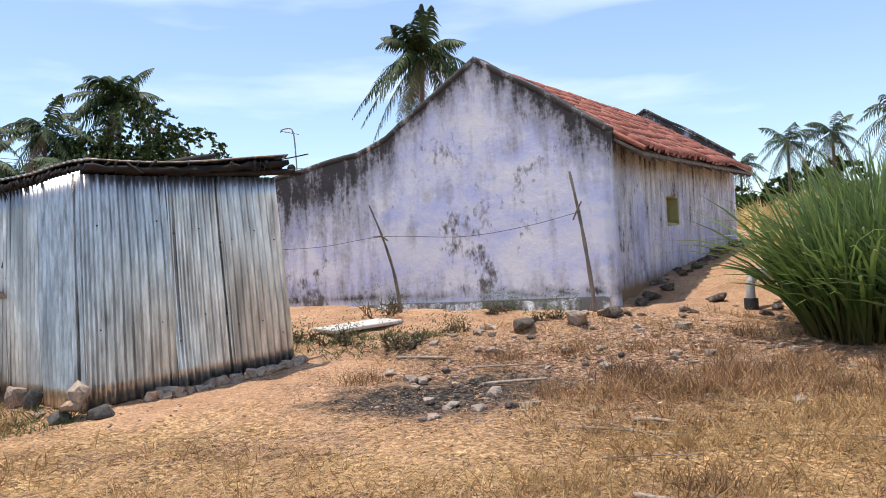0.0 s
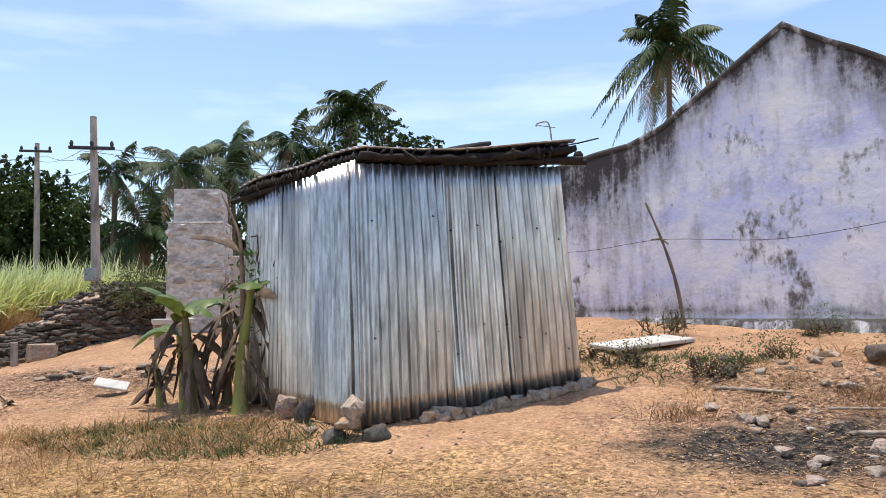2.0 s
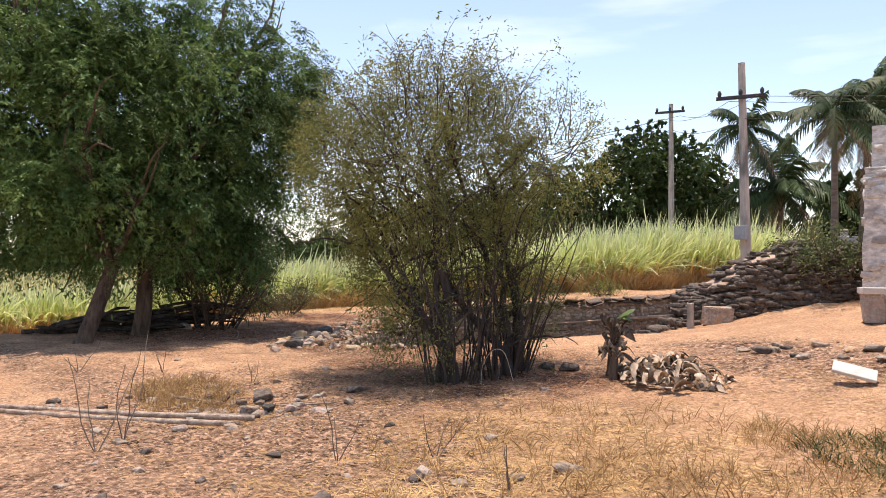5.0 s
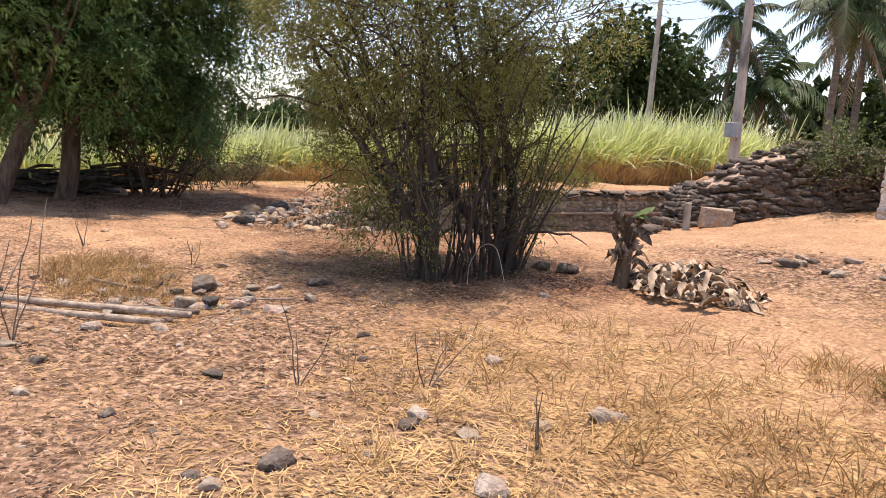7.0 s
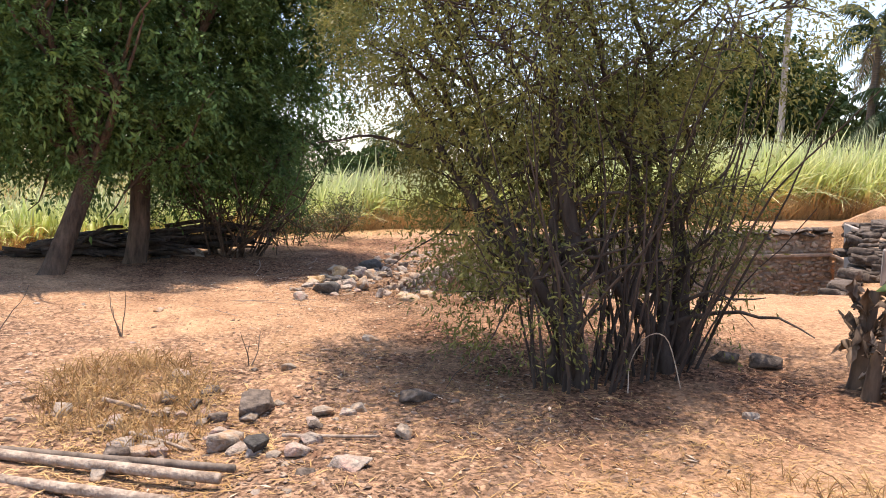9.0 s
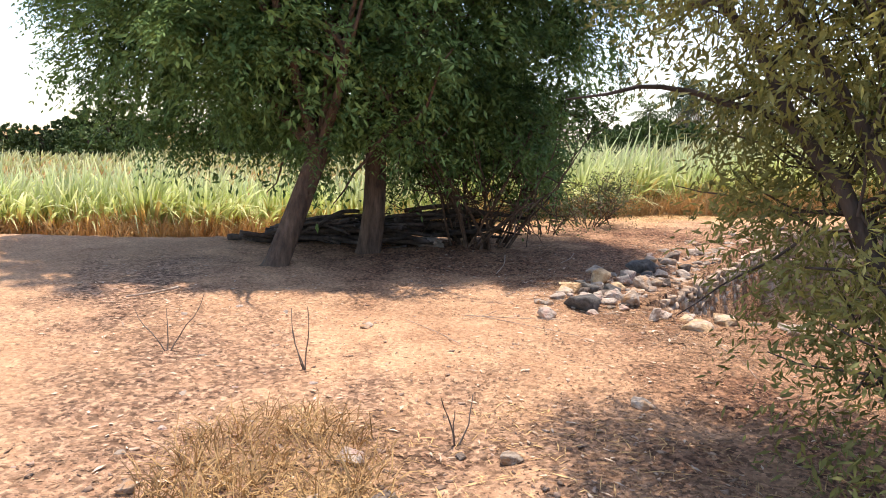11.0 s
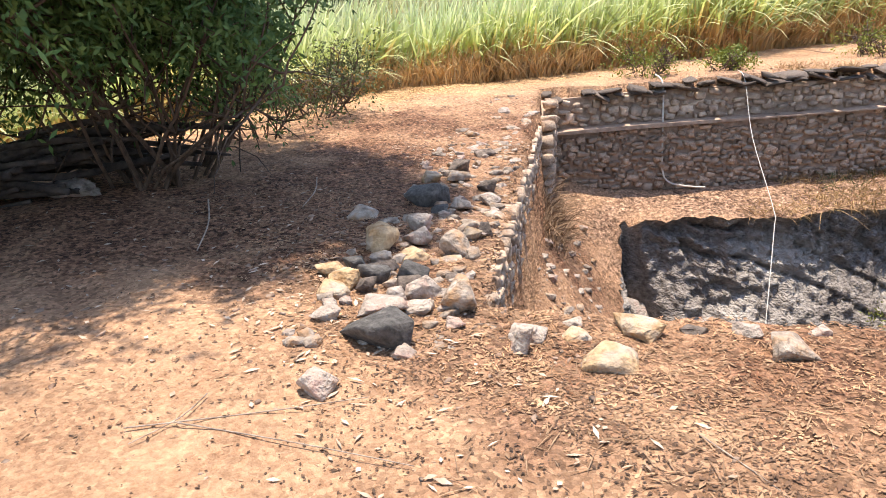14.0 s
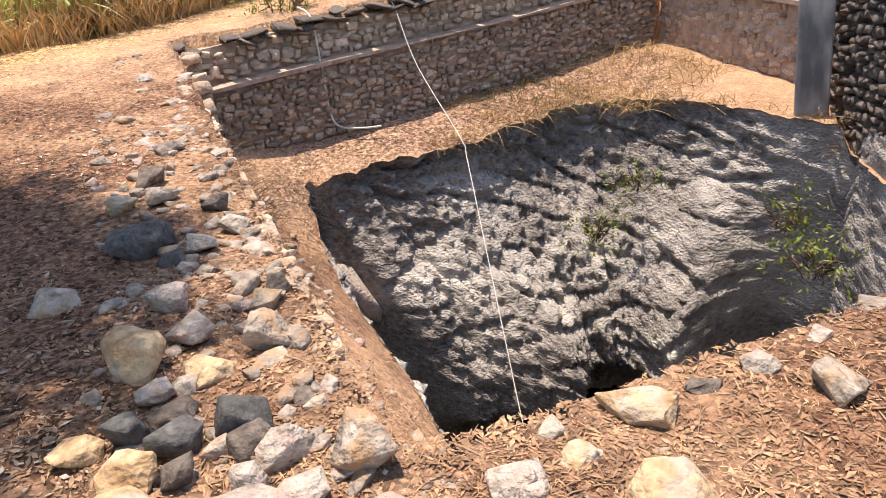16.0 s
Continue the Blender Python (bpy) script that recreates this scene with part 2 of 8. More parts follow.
M_WALLSTONE = mat("lining_stone", (0.265, 0.178, 0.12), (0.66, 0.50, 0.365), 7.0, 0.9, 0, 0.6, 26, vary=0.26, patch=(0.44, 0.36, 0.29), patch_scale=3.0, patch_at=(0.62, 0.82))
M_MORTAR = mat("dirty_mortar", (0.27, 0.185, 0.135), (0.56, 0.41, 0.30), 8.0, 0.95, 0, 0.7, 30, coords="World")
M_PLASTERLEDGE = mat("worn_mortar_ledge", (0.30, 0.20, 0.14), (0.58, 0.42, 0.30), 9.0, 0.95, 0, 0.5, 30, coords="World")
M_ROCKFACE = mat("excavated_rock", (0.13, 0.108, 0.092), (0.43, 0.38, 0.335), 11.0, 0.95, 0, 1.0, 22, coords="World", stretch=(1, 1, 1.6), patch=(0.64, 0.575, 0.50), patch_scale=0.8,
                 patch_at=(0.46, 0.74), back=0.09)
M_BARK = mat("tree_bark", (0.050, 0.032, 0.022), (0.19, 0.125, 0.085), 12.0, 0.95, 0, 1.0, 22, back=0.05, stretch=(1, 1, 0.25), vary=0.1)
M_PALMBARK = mat("palm_bark", (0.09, 0.075, 0.062), (0.21, 0.18, 0.152), 10.0, 0.95, 0, 0.6, 24, stretch=(0.3, 0.3, 2.0), vary=0.1)
M_NEEM = mat("neem_leaf", (0.036, 0.080, 0.026), (0.20, 0.31, 0.095), 1.9, 0.55, 0, 0, vary=0.20, translucent=0.26, coords="World", spec=0.18)
M_BUSHLEAF = mat("olive_leaf", (0.110, 0.128, 0.038), (0.37, 0.365, 0.115), 1.2, 0.55, 0, 0, vary=0.22, translucent=0.42, coords="World", spec=0.3)
M_PALMLEAF = mat("palm_leaf", (0.020, 0.042, 0.015), (0.062, 0.098, 0.032), 0.6, 0.55, 0, 0, vary=0.25, translucent=0.12, coords="World", spec=0.22)
M_PALMDRY = mat("dry_palm_leaf", (0.13, 0.085, 0.045), (0.30, 0.21, 0.12), 0.8, 0.7, 0, 0, vary=0.2, translucent=0.15, coords="World")
M_FARLEAF = mat("far_tree_leaf", (0.026, 0.050, 0.013), (0.080, 0.122, 0.030), 0.6, 0.6, 0, 0, vary=0.3, translucent=0.18, coords="World", spec=0.25)
M_CANE = mat("cane_blade", (0.75, 0.75, 0.75), (1.0, 1.0, 1.0), 0.5, 0.5, 0, 0, vary=0.32, translucent=0.5, coords="World", spec=0.4, attr="along",
             attr_cols=[(0.0, (0.62, 0.35, 0.14)), (1.0, (0.86, 0.88, 0.53)), (0.36, (0.76, 0.52, 0.21)), (0.52, (0.47, 0.55, 0.17))])
M_GREENGRASS = mat("green_fodder_grass", (0.8, 0.8, 0.8), (1.0, 1.0, 1.0), 0.6, 0.45, 0, 0, vary=0.25, translucent=0.3, coords="World", spec=0.45, attr="along",
                   attr_cols=[(0.0, (0.13, 0.10, 0.04)), (1.0, (0.24, 0.32, 0.10)), (0.35, (0.050, 0.105, 0.022))])
M_GRAIN = mat("ripe_grain", (0.42, 0.30, 0.10), (0.66, 0.50, 0.20), 0.5, 0.7, 0, 0, vary=0.2, translucent=0.25, coords="World")
M_STRAW = mat("dry_straw", (0.28, 0.155, 0.06), (0.64, 0.43, 0.20), 1.2, 0.85, 0, 0, vary=0.22, coords="World", translucent=0.1)
M_LITTER = mat("leaf_litter", (0.15, 0.075, 0.04), (0.52, 0.32, 0.18), 5.0, 0.85, 0, 0, vary=0.35, coords="World")
M_WEED = mat("dusty_weed_leaf", (0.055, 0.075, 0.025), (0.16, 0.19, 0.07), 1.5, 0.7, 0, 0, vary=0.25, coords="World", translucent=0.2)
M_WEEDYEL = mat("lime_weed_leaf", (0.13, 0.17, 0.025), (0.32, 0.34, 0.06), 1.5, 0.6, 0, 0, vary=0.2, coords="World", translucent=0.25)
M_BANANAGREEN = mat("banana_green", (0.055, 0.105, 0.022), (0.19, 0.25, 0.055), 3.0, 0.45, 0, 0.15, 20, vary=0.15, translucent=0.2)
M_CURLED = mat("pale_curled_leaf", (0.26, 0.18, 0.12), (0.66, 0.53, 0.40), 7.0, 0.85, 0, 0.4, 25, vary=0.2)
M_BANANADRY = mat("banana_dry", (0.040, 0.026, 0.018), (0.21, 0.145, 0.098), 7.0, 0.85, 0, 0.4, 25, vary=0.25, stretch=(1, 1, 0.3))
M_BANANASTEM = mat("banana_stem", (0.17, 0.17, 0.045), (0.38, 0.38, 0.10), 3.0, 0.55, 0, 0.2, 25, vary=0.1, stretch=(1, 1, 0.2), patch=(0.13, 0.085, 0.05), patch_scale=1.5)
M_WIRE = mat("dark_wire", (0.03, 0.03, 0.03), (0.07, 0.07, 0.07), 5, 0.6, 0.5, 0)
M_ROPE = mat("pale_hose", (0.55, 0.50, 0.42), (0.76, 0.71, 0.62), 6, 0.7, 0, 0.1, 40)
M_PVC = mat("grey_pvc_pipe", (0.46, 0.45, 0.43), (0.66, 0.65, 0.62), 5, 0.5, 0, 0.05, 40)
M_METALBOX = mat("grey_metal_box", (0.25, 0.26, 0.27), (0.42, 0.43, 0.44), 5, 0.6, 0.4, 0.05, 30)
M_BLACK = mat("black_fitting", (0.02, 0.02, 0.02), (0.06, 0.06, 0.06), 5, 0.6, 0, 0)
M_WINDOW = mat("yellow_window_reveal", (0.32, 0.31, 0.13), (0.52, 0.50, 0.24), 5, 0.9, 0, 0.1, 30)
M_FARWALL = mat("far_white_wall", (0.6, 0.6, 0.6), (0.78, 0.78, 0.78), 1, 0.9, 0, 0)
M_POT = mat("water_dark", (0.01, 0.014, 0.012), (0.02, 0.024, 0.02), 2, 0.08, 0, 0.02, 8)


def limewash():
    """Blue-violet limewash, grey-black weathering from the top down and spotted, chipped near the foot; the side wall's
    shade uses the same grey.
    """
    m = bpy.data.materials.new("limewash")
    m.use_nodes = True
    nd, ln = m.node_tree.nodes, m.node_tree.links
    bsdf = nd["Principled BSDF"]
    tc = nd.new("ShaderNodeTexCoord")
    co = tc.outputs["Object"]

    def ns(scale, stretch=(1, 1, 1), detail=7, rough=0.62):
        mp = nd.new("ShaderNodeMapping")
        mp.inputs["Scale"].default_value = stretch
        ln.new(co, mp.inputs["Vector"])
        n = nd.new("ShaderNodeTexNoise")
        n.inputs["Scale"].default_value, n.inputs["Detail"].default_value, n.inputs["Roughness"].default_value = scale, detail, rough
        ln.new(mp.outputs["Vector"], n.inputs["Vector"])
        return n.outputs["Fac"]

    def ramp(fac, p0, p1, a=(0, 0, 0), b=(1, 1, 1)):
        r = nd.new("ShaderNodeValToRGB")
        r.color_ramp.elements[0].position, r.color_ramp.elements[1].position = p0, p1
        r.color_ramp.elements[0].color, r.color_ramp.elements[1].color = (*a, 1), (*b, 1)
        ln.new(fac, r.inputs["Fac"])
        return r.outputs["Color"]

    def math_(op, a, b):
        x = nd.new("ShaderNodeMath")
        x.operation = op
        for i, v in enumerate((a, b)):
            if isinstance(v, (int, float)):
                x.inputs[i].default_value = v
            else:
                ln.new(v, x.inputs[i])
        return x.outputs["Value"]

    def mix(fac, a, b):
        x = nd.new("ShaderNodeMixRGB")
        ln.new(fac, x.inputs["Fac"])
        for key, v in (("Color1", a), ("Color2", b)):
            if isinstance(v, tuple):
                x.inputs[key].default_value = (*v, 1)
            else:
                ln.new(v, x.inputs[key])
        return x.outputs["Color"]

    base = ramp(ns(1.1, (1, 1, 1.6)), 0.36, 0.64, (0.60, 0.64, 0.90), (0.86, 0.86, 0.91))
    pale = ramp(ns(1.3, (1, 1, 1.3)), 0.47, 0.66)
    c = mix(pale, base, (0.90, 0.89, 0.90))
    at = nd.new("ShaderNodeAttribute")
    at.attribute_name = "weather_shade"
    w = at.outputs["Fac"]
    streak = ns(2.4, (2.2, 2.2, 0.42))
    blot = ns(1.5)
    fine = ns(16.0)
    s = math_("ADD", math_("MULTIPLY", streak, 0.65), math_("MULTIPLY", blot, 0.35))
    s = math_("ADD", math_("MULTIPLY", fine, 0.28), s)
    grey = ramp(math_("ADD", s, math_("MULTIPLY", w, 0.50)), 0.70, 0.97)
    c = mix(grey, c, ramp(math_("ADD", math_("MULTIPLY", ns(3.2, (2.4, 2.4, 0.35)), 0.6), math_("MULTIPLY", ns(9.0), 0.4)), 0.38, 0.62, (0.17, 0.165, 0.17), (0.48, 0.475, 0.50)))
    black = ramp(math_("ADD", s, math_("MULTIPLY", w, 0.46)), 0.90, 1.10)
    c = mix(black, c, (0.075, 0.07, 0.068))
    spot = ramp(math_("ADD", math_("MULTIPLY", ns(1.05), 0.72), math_("MULTIPLY", ns(11.0, (1, 1, 0.6)), 0.42)), 0.635, 0.72)
    c = mix(spot, c, (0.17, 0.155, 0.15))
    at2 = nd.new("ShaderNodeAttribute")
    at2.attribute_name = "soilsplash"
    sp = ramp(math_("ADD", math_("MULTIPLY", ns(3.0), 0.6), at2.outputs["Fac"]), 0.62, 0.98)
    c = mix(sp, c, (0.36, 0.23, 0.13))
    ln.new(c, bsdf.inputs["Base Color"])
    bsdf.inputs["Roughness"].default_value, bsdf.inputs["Specular IOR Level"].default_value = 0.92, 0.2
    bp = nd.new("ShaderNodeBump")
    bp.inputs["Strength"].default_value, bp.inputs["Distance"].default_value = 0.5, 0.02
    ln.new(math_("ADD", ns(7.0), math_("MULTIPLY", fine, 0.4)), bp.inputs["Height"])
    ln.new(bp.outputs["Normal"], bsdf.inputs["Normal"])
    return m


M_LIME = limewash()


# ---- mesh helpers ----
def mesh_np(name, verts, faces, material=None, smooth=False, attrs=None):
    """A mesh from arrays: verts (n, 3) and faces (m, 3 or 4)."""
    verts, faces = np.asarray(verts, np.float32), np.asarray(faces, np.int32)
    me = bpy.data.meshes.new(name)
    me.vertices.add(len(verts))
    me.vertices.foreach_set("co", verts.ravel())
    k = faces.shape[1]
    me.loops.add(faces.size)
    me.loops.foreach_set("vertex_index", faces.ravel())
    me.polygons.add(len(faces))
    me.polygons.foreach_set("loop_start", np.arange(0, faces.size, k, dtype=np.int32))
    if smooth:
        me.polygons.foreach_set("use_smooth", np.ones(len(faces), bool))
    for key, vals in (attrs or {}).items():
        a = me.attributes.new(key, "FLOAT", "POINT")
        a.data.foreach_set("value", np.asarray(vals, np.float32).ravel())
    me.update(calc_edges=True)
    me.validate()
    if material:
        me.materials.append(material)
    return me


def bm_mesh(name, bm, material, smooth=False):
    me = bpy.data.meshes.new(name)
    bmesh.ops.recalc_face_normals(bm, faces=bm.faces)
    if smooth:
        for f in bm.faces:
            f.smooth = True
    bm.to_mesh(me)
    bm.free()
    me.materials.append(material)
    return me


def part(name, data, material=None, parent=None, label="", m=None, smooth=False):
    """Links a bmesh or a mesh as one object, under a thing where a parent is given."""
    me = bm_mesh(name, data, material, smooth) if isinstance(data, bmesh.types.BMesh) else data
    ob = new(name, me)
    if parent:
        ob.parent = parent
    if m is not None:
        ob.matrix_basis = m
    if label:
        tagged(ob, label)
    return ob


def thing(name, label, category, at=(0, 0, 0), turn=0, group="", kind=""):
    """An Empty at a thing's base."""
    ob = new(name)
    ob.matrix_basis = pose(*at, 0, 0, turn)
    return tagged(ob, label, category, group, kind)


def box(size, at=(0, 0, 0), bevel=0.01, rough=0.0):
    bm = bmesh.new()
    bmesh.ops.create_cube(bm, size=1)
    for v in bm.verts:
        v.co = Vector((v.co.x * size[0] + at[0], v.co.y * size[1] + at[1], v.co.z * size[2] + at[2]))
    if bevel:
        bmesh.ops.bevel(bm, geom=bm.edges[:], offset=bevel, segments=1, affect="EDGES")
    if rough:
        for v in bm.verts:
            v.co += Vector([random.uniform(-rough, rough) for _ in range(3)])
    return bm


def tube_arrays(points, radii, sides=8):
    """Tube along a polyline; returns verts and quads."""
    pts = np.asarray(points, float)
    rad = np.broadcast_to(np.asarray(radii, float), (len(pts),))
    tan = np.gradient(pts, axis=0)
    tan /= np.linalg.norm(tan, axis=1)[:, None] + 1e-9
    ref = np.array([0.13, 0.31, 0.94]) if abs(tan[0, 2]) < 0.9 else np.array([0.95, 0.3, 0.05])
    s = np.cross(tan, ref)
    s /= np.linalg.norm(s, axis=1)[:, None] + 1e-9
    c = np.cross(s, tan)
    ang = np.linspace(0, 2 * np.pi, sides, endpoint=False)
    ring = s[:, None, :] * np.cos(ang)[None, :, None] + c[:, None, :] * np.sin(ang)[None, :, None]
    v = (pts[:, None, :] + ring * rad[:, None, None]).reshape(-1, 3)
    n = len(pts)
    i, j = np.meshgrid(np.arange(n - 1), np.arange(sides), indexing="ij")
    a, b = i * sides + j, i * sides + (j + 1) % sides
    f = np.stack([a, b, b + sides, a + sides], -1).reshape(-1, 4)
    return v, f


def join_arrays(chunks):
    vs, fs, off = [], [], 0
    for v, f in chunks:
        vs.append(v)
        fs.append(f + off)
        off += len(v)
    return np.concatenate(vs), np.concatenate(fs)


def welded(v, f):
    """Shared corners become one vertex."""
    key, inv = np.unique(np.round(v, 3), axis=0, return_inverse=True)
    return key, inv.ravel()[f]


def tube(name, points, radii, material, sides=8):
    v, f = tube_arrays(points, radii, sides)
    return mesh_np(name, v, f, material, True)


def smooth_path(pts, n):
    """Catmull-like resampling of a few points."""
    pts = np.asarray(pts, float)
    t = np.linspace(0, len(pts) - 1, n)
    out = []
    for x in t:
        i = min(int(x), len(pts) - 2)
        u = x - i
        p0, p1, p2, p3 = pts[max(i - 1, 0)], pts[i], pts[i + 1], pts[min(i + 2, len(pts) - 1)]
        out.append(0.5 * (2 * p1 + (p2 - p0) * u + (2 * p0 - 5 * p1 + 4 * p2 - p3) * u * u + (3 * p1 - p0 - 3 * p2 + p3) * u ** 3))
    return np.array(out)


def strips(roots, dirs, length, width, droop, segs=4, rng=RNG, sway=None):
    """Arching tapered blades from roots along unit dirs; returns verts, quads and the 0..1 place along each."""
    n = len(roots)
    length, width, droop = (np.broadcast_to(np.asarray(a, float), (n,)) for a in (length, width, droop))
    side = np.cross(dirs, rng.normal(size=(n, 3)))
    side /= np.linalg.norm(side, axis=1)[:, None] + 1e-9
    flat = np.array(dirs)
    flat[:, 2] = 0
    flat += rng.normal(size=(n, 3)) * 0.15
    if sway is not None:
        flat = flat + np.asarray(sway)
    flat[:, 2] = 0
    t = np.linspace(0, 1, segs + 1)
    prof = np.interp(t, [0, 0.3, 0.75, 1], [0.55, 1.0, 0.65, 0.06])
    p = roots[:, None, :] + dirs[:, None, :] * (t[None, :, None] * length[:, None, None])
    bend = (t ** 2)[None, :, None] * (droop * length)[:, None, None]
    p = p + flat[:, None, :] * bend
    p[..., 2] -= (t ** 2.6)[None, :] * (droop * length * 0.75)[:, None]
    w = side[:, None, :] * (prof[None, :, None] * width[:, None, None] * 0.5)
    v = np.stack([p - w, p + w], 2).reshape(-1, 3)
    k = 2 * (segs + 1)
    base = (np.arange(n) * k)[:, None] + (np.arange(segs) * 2)[None, :]
    f = np.stack([base, base + 1, base + 3, base + 2], -1).reshape(-1, 4)
    along = np.tile(np.repeat(t, 2), n)
    return v, f, along


def leaf_quads(centres, dirs, length, width, rng=RNG):
    """Diamond leaves lying along dirs."""
    n = len(centres)
    length, width = (np.broadcast_to(np.asarray(a, float), (n,)) for a in (length, width))
    d = dirs / (np.linalg.norm(dirs, axis=1)[:, None] + 1e-9)
    s = np.cross(d, rng.normal(size=(n, 3)))
    s /= np.linalg.norm(s, axis=1)[:, None] + 1e-9
    a = d * (length / 2)[:, None]
    b = s * (width / 2)[:, None]
    v = np.stack([centres - a, centres + b - a * 0.1, centres + a, centres - b - a * 0.1], 1).reshape(-1, 3)
    f = np.arange(4 * n).reshape(n, 4)
    return v, f


def unit(n, rng=RNG):
    v = rng.normal(size=(n, 3))
    return v / np.linalg.norm(v, axis=1)[:, None]




def hull_arrays(pts, bevel, cuts=0):
    """Convex hull of a few points with chipped edges, as triangles."""
    bm = bmesh.new()
    for p in pts:
        bm.verts.new(p)
    r = bmesh.ops.convex_hull(bm, input=bm.verts)
    bmesh.ops.delete(bm, geom=[g for g in bm.verts if not g.link_faces], context="VERTS")
    if bevel:
        bmesh.ops.bevel(bm, geom=list(bm.edges), offset=bevel, segments=1, affect="EDGES", clamp_overlap=True)
    bmesh.ops.triangulate(bm, faces=list(bm.faces))
    if cuts:
        bmesh.ops.subdivide_edges(bm, edges=[e for e in bm.edges if e.calc_length() > 0.22], cuts=cuts, use_grid_fill=True)
        bmesh.ops.triangulate(bm, faces=list(bm.faces))
    bm.verts.index_update()
    out = np.array([v.co[:] for v in bm.verts]), np.array([[v.index for v in f.verts] for f in bm.faces])
    bm.free()
    return out


HULLS = {}


def rock_arrays(seed, size=(0.3, 0.25, 0.18), cuts=11, level=2, lumpy=0.12, round_=False):
    """A broken stone: the hull of some random points, its faces roughened; its base lies at z = 0."""
    rng = np.random.default_rng(seed)
    key = (seed % 29, cuts, level)
    if key not in HULLS:
        hr = np.random.default_rng(9000 + seed % 29)
        n = cuts
        k = np.arange(n)
        zz = 1 - 2 * (k + 0.5) / n
        p = np.c_[np.cos(k * 2.39996) * np.sqrt(1 - zz * zz), np.sin(k * 2.39996) * np.sqrt(1 - zz * zz), zz] + hr.normal(size=(n, 3)) * 0.28
        p = np.sign(p) * np.abs(p) ** 0.75
        HULLS[key] = hull_arrays(p, 0.06, 2 if level > 2 else 1)
    v, f = HULLS[key]
    v = v.copy()
    off, off2 = Vector((seed * 3.1, 0, 0)), Vector((seed * 1.7, 4, 0))
    v += lumpy * 0.45 * np.array([noise.noise_vector(Vector(p * 2.4) + off)[:] for p in v])
    v += lumpy * 0.32 * np.array([noise.noise_vector(Vector(p * 7.0) + off2)[:] for p in v])
    v *= np.array(size) / (v.max(0) - v.min(0))
    v[:, 2] -= v[:, 2].min()
    v[:, :2] -= (v[:, :2].max(0) + v[:, :2].min(0)) / 2
    return v, f


# ---- the ground ----
WB, WE1, WE2 = np.array([-14.3, 7.1]), np.array([-0.78, 0.63]), np.array([0.63, 0.78])


def well_ab(x, y):
    """Along (towards the far wall) and across (towards the pole) the well, from its near corner."""
    dx, dy = x - WB[0], y - WB[1]
    return dx * WE1[0] + dy * WE1[1], dx * WE2[0] + dy * WE2[1]


def well_xy(a, b):
    p = WB + WE1 * a + WE2 * b
    return float(p[0]), float(p[1])


def sstep(a, b, x):
    t = np.clip((np.asarray(x, float) - a) / (b - a), 0, 1)
    return t * t * (3 - 2 * t)


def far_edge(b):
    return 7.0 + 0.14 * b


def right_edge(a):
    return np.interp(a, [0.2, 1.2, 4.6, 8.2], [4.7, 4.95, 7.0, 7.1])


def pit_left(a):
    """Where the gully at the foot of the well's side wall breaks off into the pit."""
    return np.interp(a, [-0.15, 0.1, 0.6, 1.5, 3.0, 5.4, 6.5], [0.12, 0.30, 0.60, 0.90, 1.05, 1.12, 1.10])


def wall_drop(a):
    """How far the side wall drops from the yard to the gully behind it."""
    return np.interp(a, [-0.2, 0.15, 0.6, 1.2, 5.5, 7.0], [0.0, 0.35, 0.80, 1.05, 1.15, 1.0])


def bank_foot(a):
    return np.interp(a, [-0.2, 0.3, 1.0, 2.0, 3.5, 5.4, 6.2, 6.6], [-0.15, -1.0, -1.6, -1.9, -2.1, -2.35, -2.05, -1.55])


def pit_far(b):
    return np.interp(b, [0.6, 1.0, 1.6, 2.96, 3.8, 4.67, 5.2, 5.73, 6.0, 6.2, 6.4, 6.6], [6.5, 6.42, 6.35, 6.25, 6.5, 6.65, 6.6, 6.38, 5.7, 4.9, 4.2, 3.6]) + 0.05 * np.sin(b * 7.3) + 0.035 * np.sin(b * 17.1 + 1) + 0.02 * np.sin(b * 41)


def in_well(x, y):
    a, b = well_ab(x, y)
    return (a > -0.12) & (a < far_edge(b) + 0.3) & (b > 0) & (b < right_edge(a) + 0.42)


def in_pit(x, y):
    a, b = well_ab(x, y)
    return (a > -0.15) & (a < pit_far(b)) & (b > pit_left(a)) & (b < right_edge(a) - 0.02)


def fbm(x, y, scale, seed, octaves=4):
    """Value noise on arrays."""
    rng = np.random.default_rng(seed)
    tab = rng.random((256, 256))
    out, amp, tot = 0, 1, 0
    for o in range(octaves):
        fx, fy = x * scale * 2 ** o + 37.3 * o, y * scale * 2 ** o + 11.7 * o
        ix, iy = np.floor(fx).astype(int), np.floor(fy).astype(int)
        ux, uy = fx - ix, fy - iy
        ux, uy = ux * ux * (3 - 2 * ux), uy * uy * (3 - 2 * uy)
        g = lambda i, j: tab[i % 256, j % 256]
        n = (g(ix, iy) * (1 - ux) + g(ix + 1, iy) * ux) * (1 - uy) + (g(ix, iy + 1) * (1 - ux) + g(ix + 1, iy + 1) * ux) * uy
        out, tot, amp = out + amp * n, tot + amp, amp * 0.5
    return out / tot - 0.5


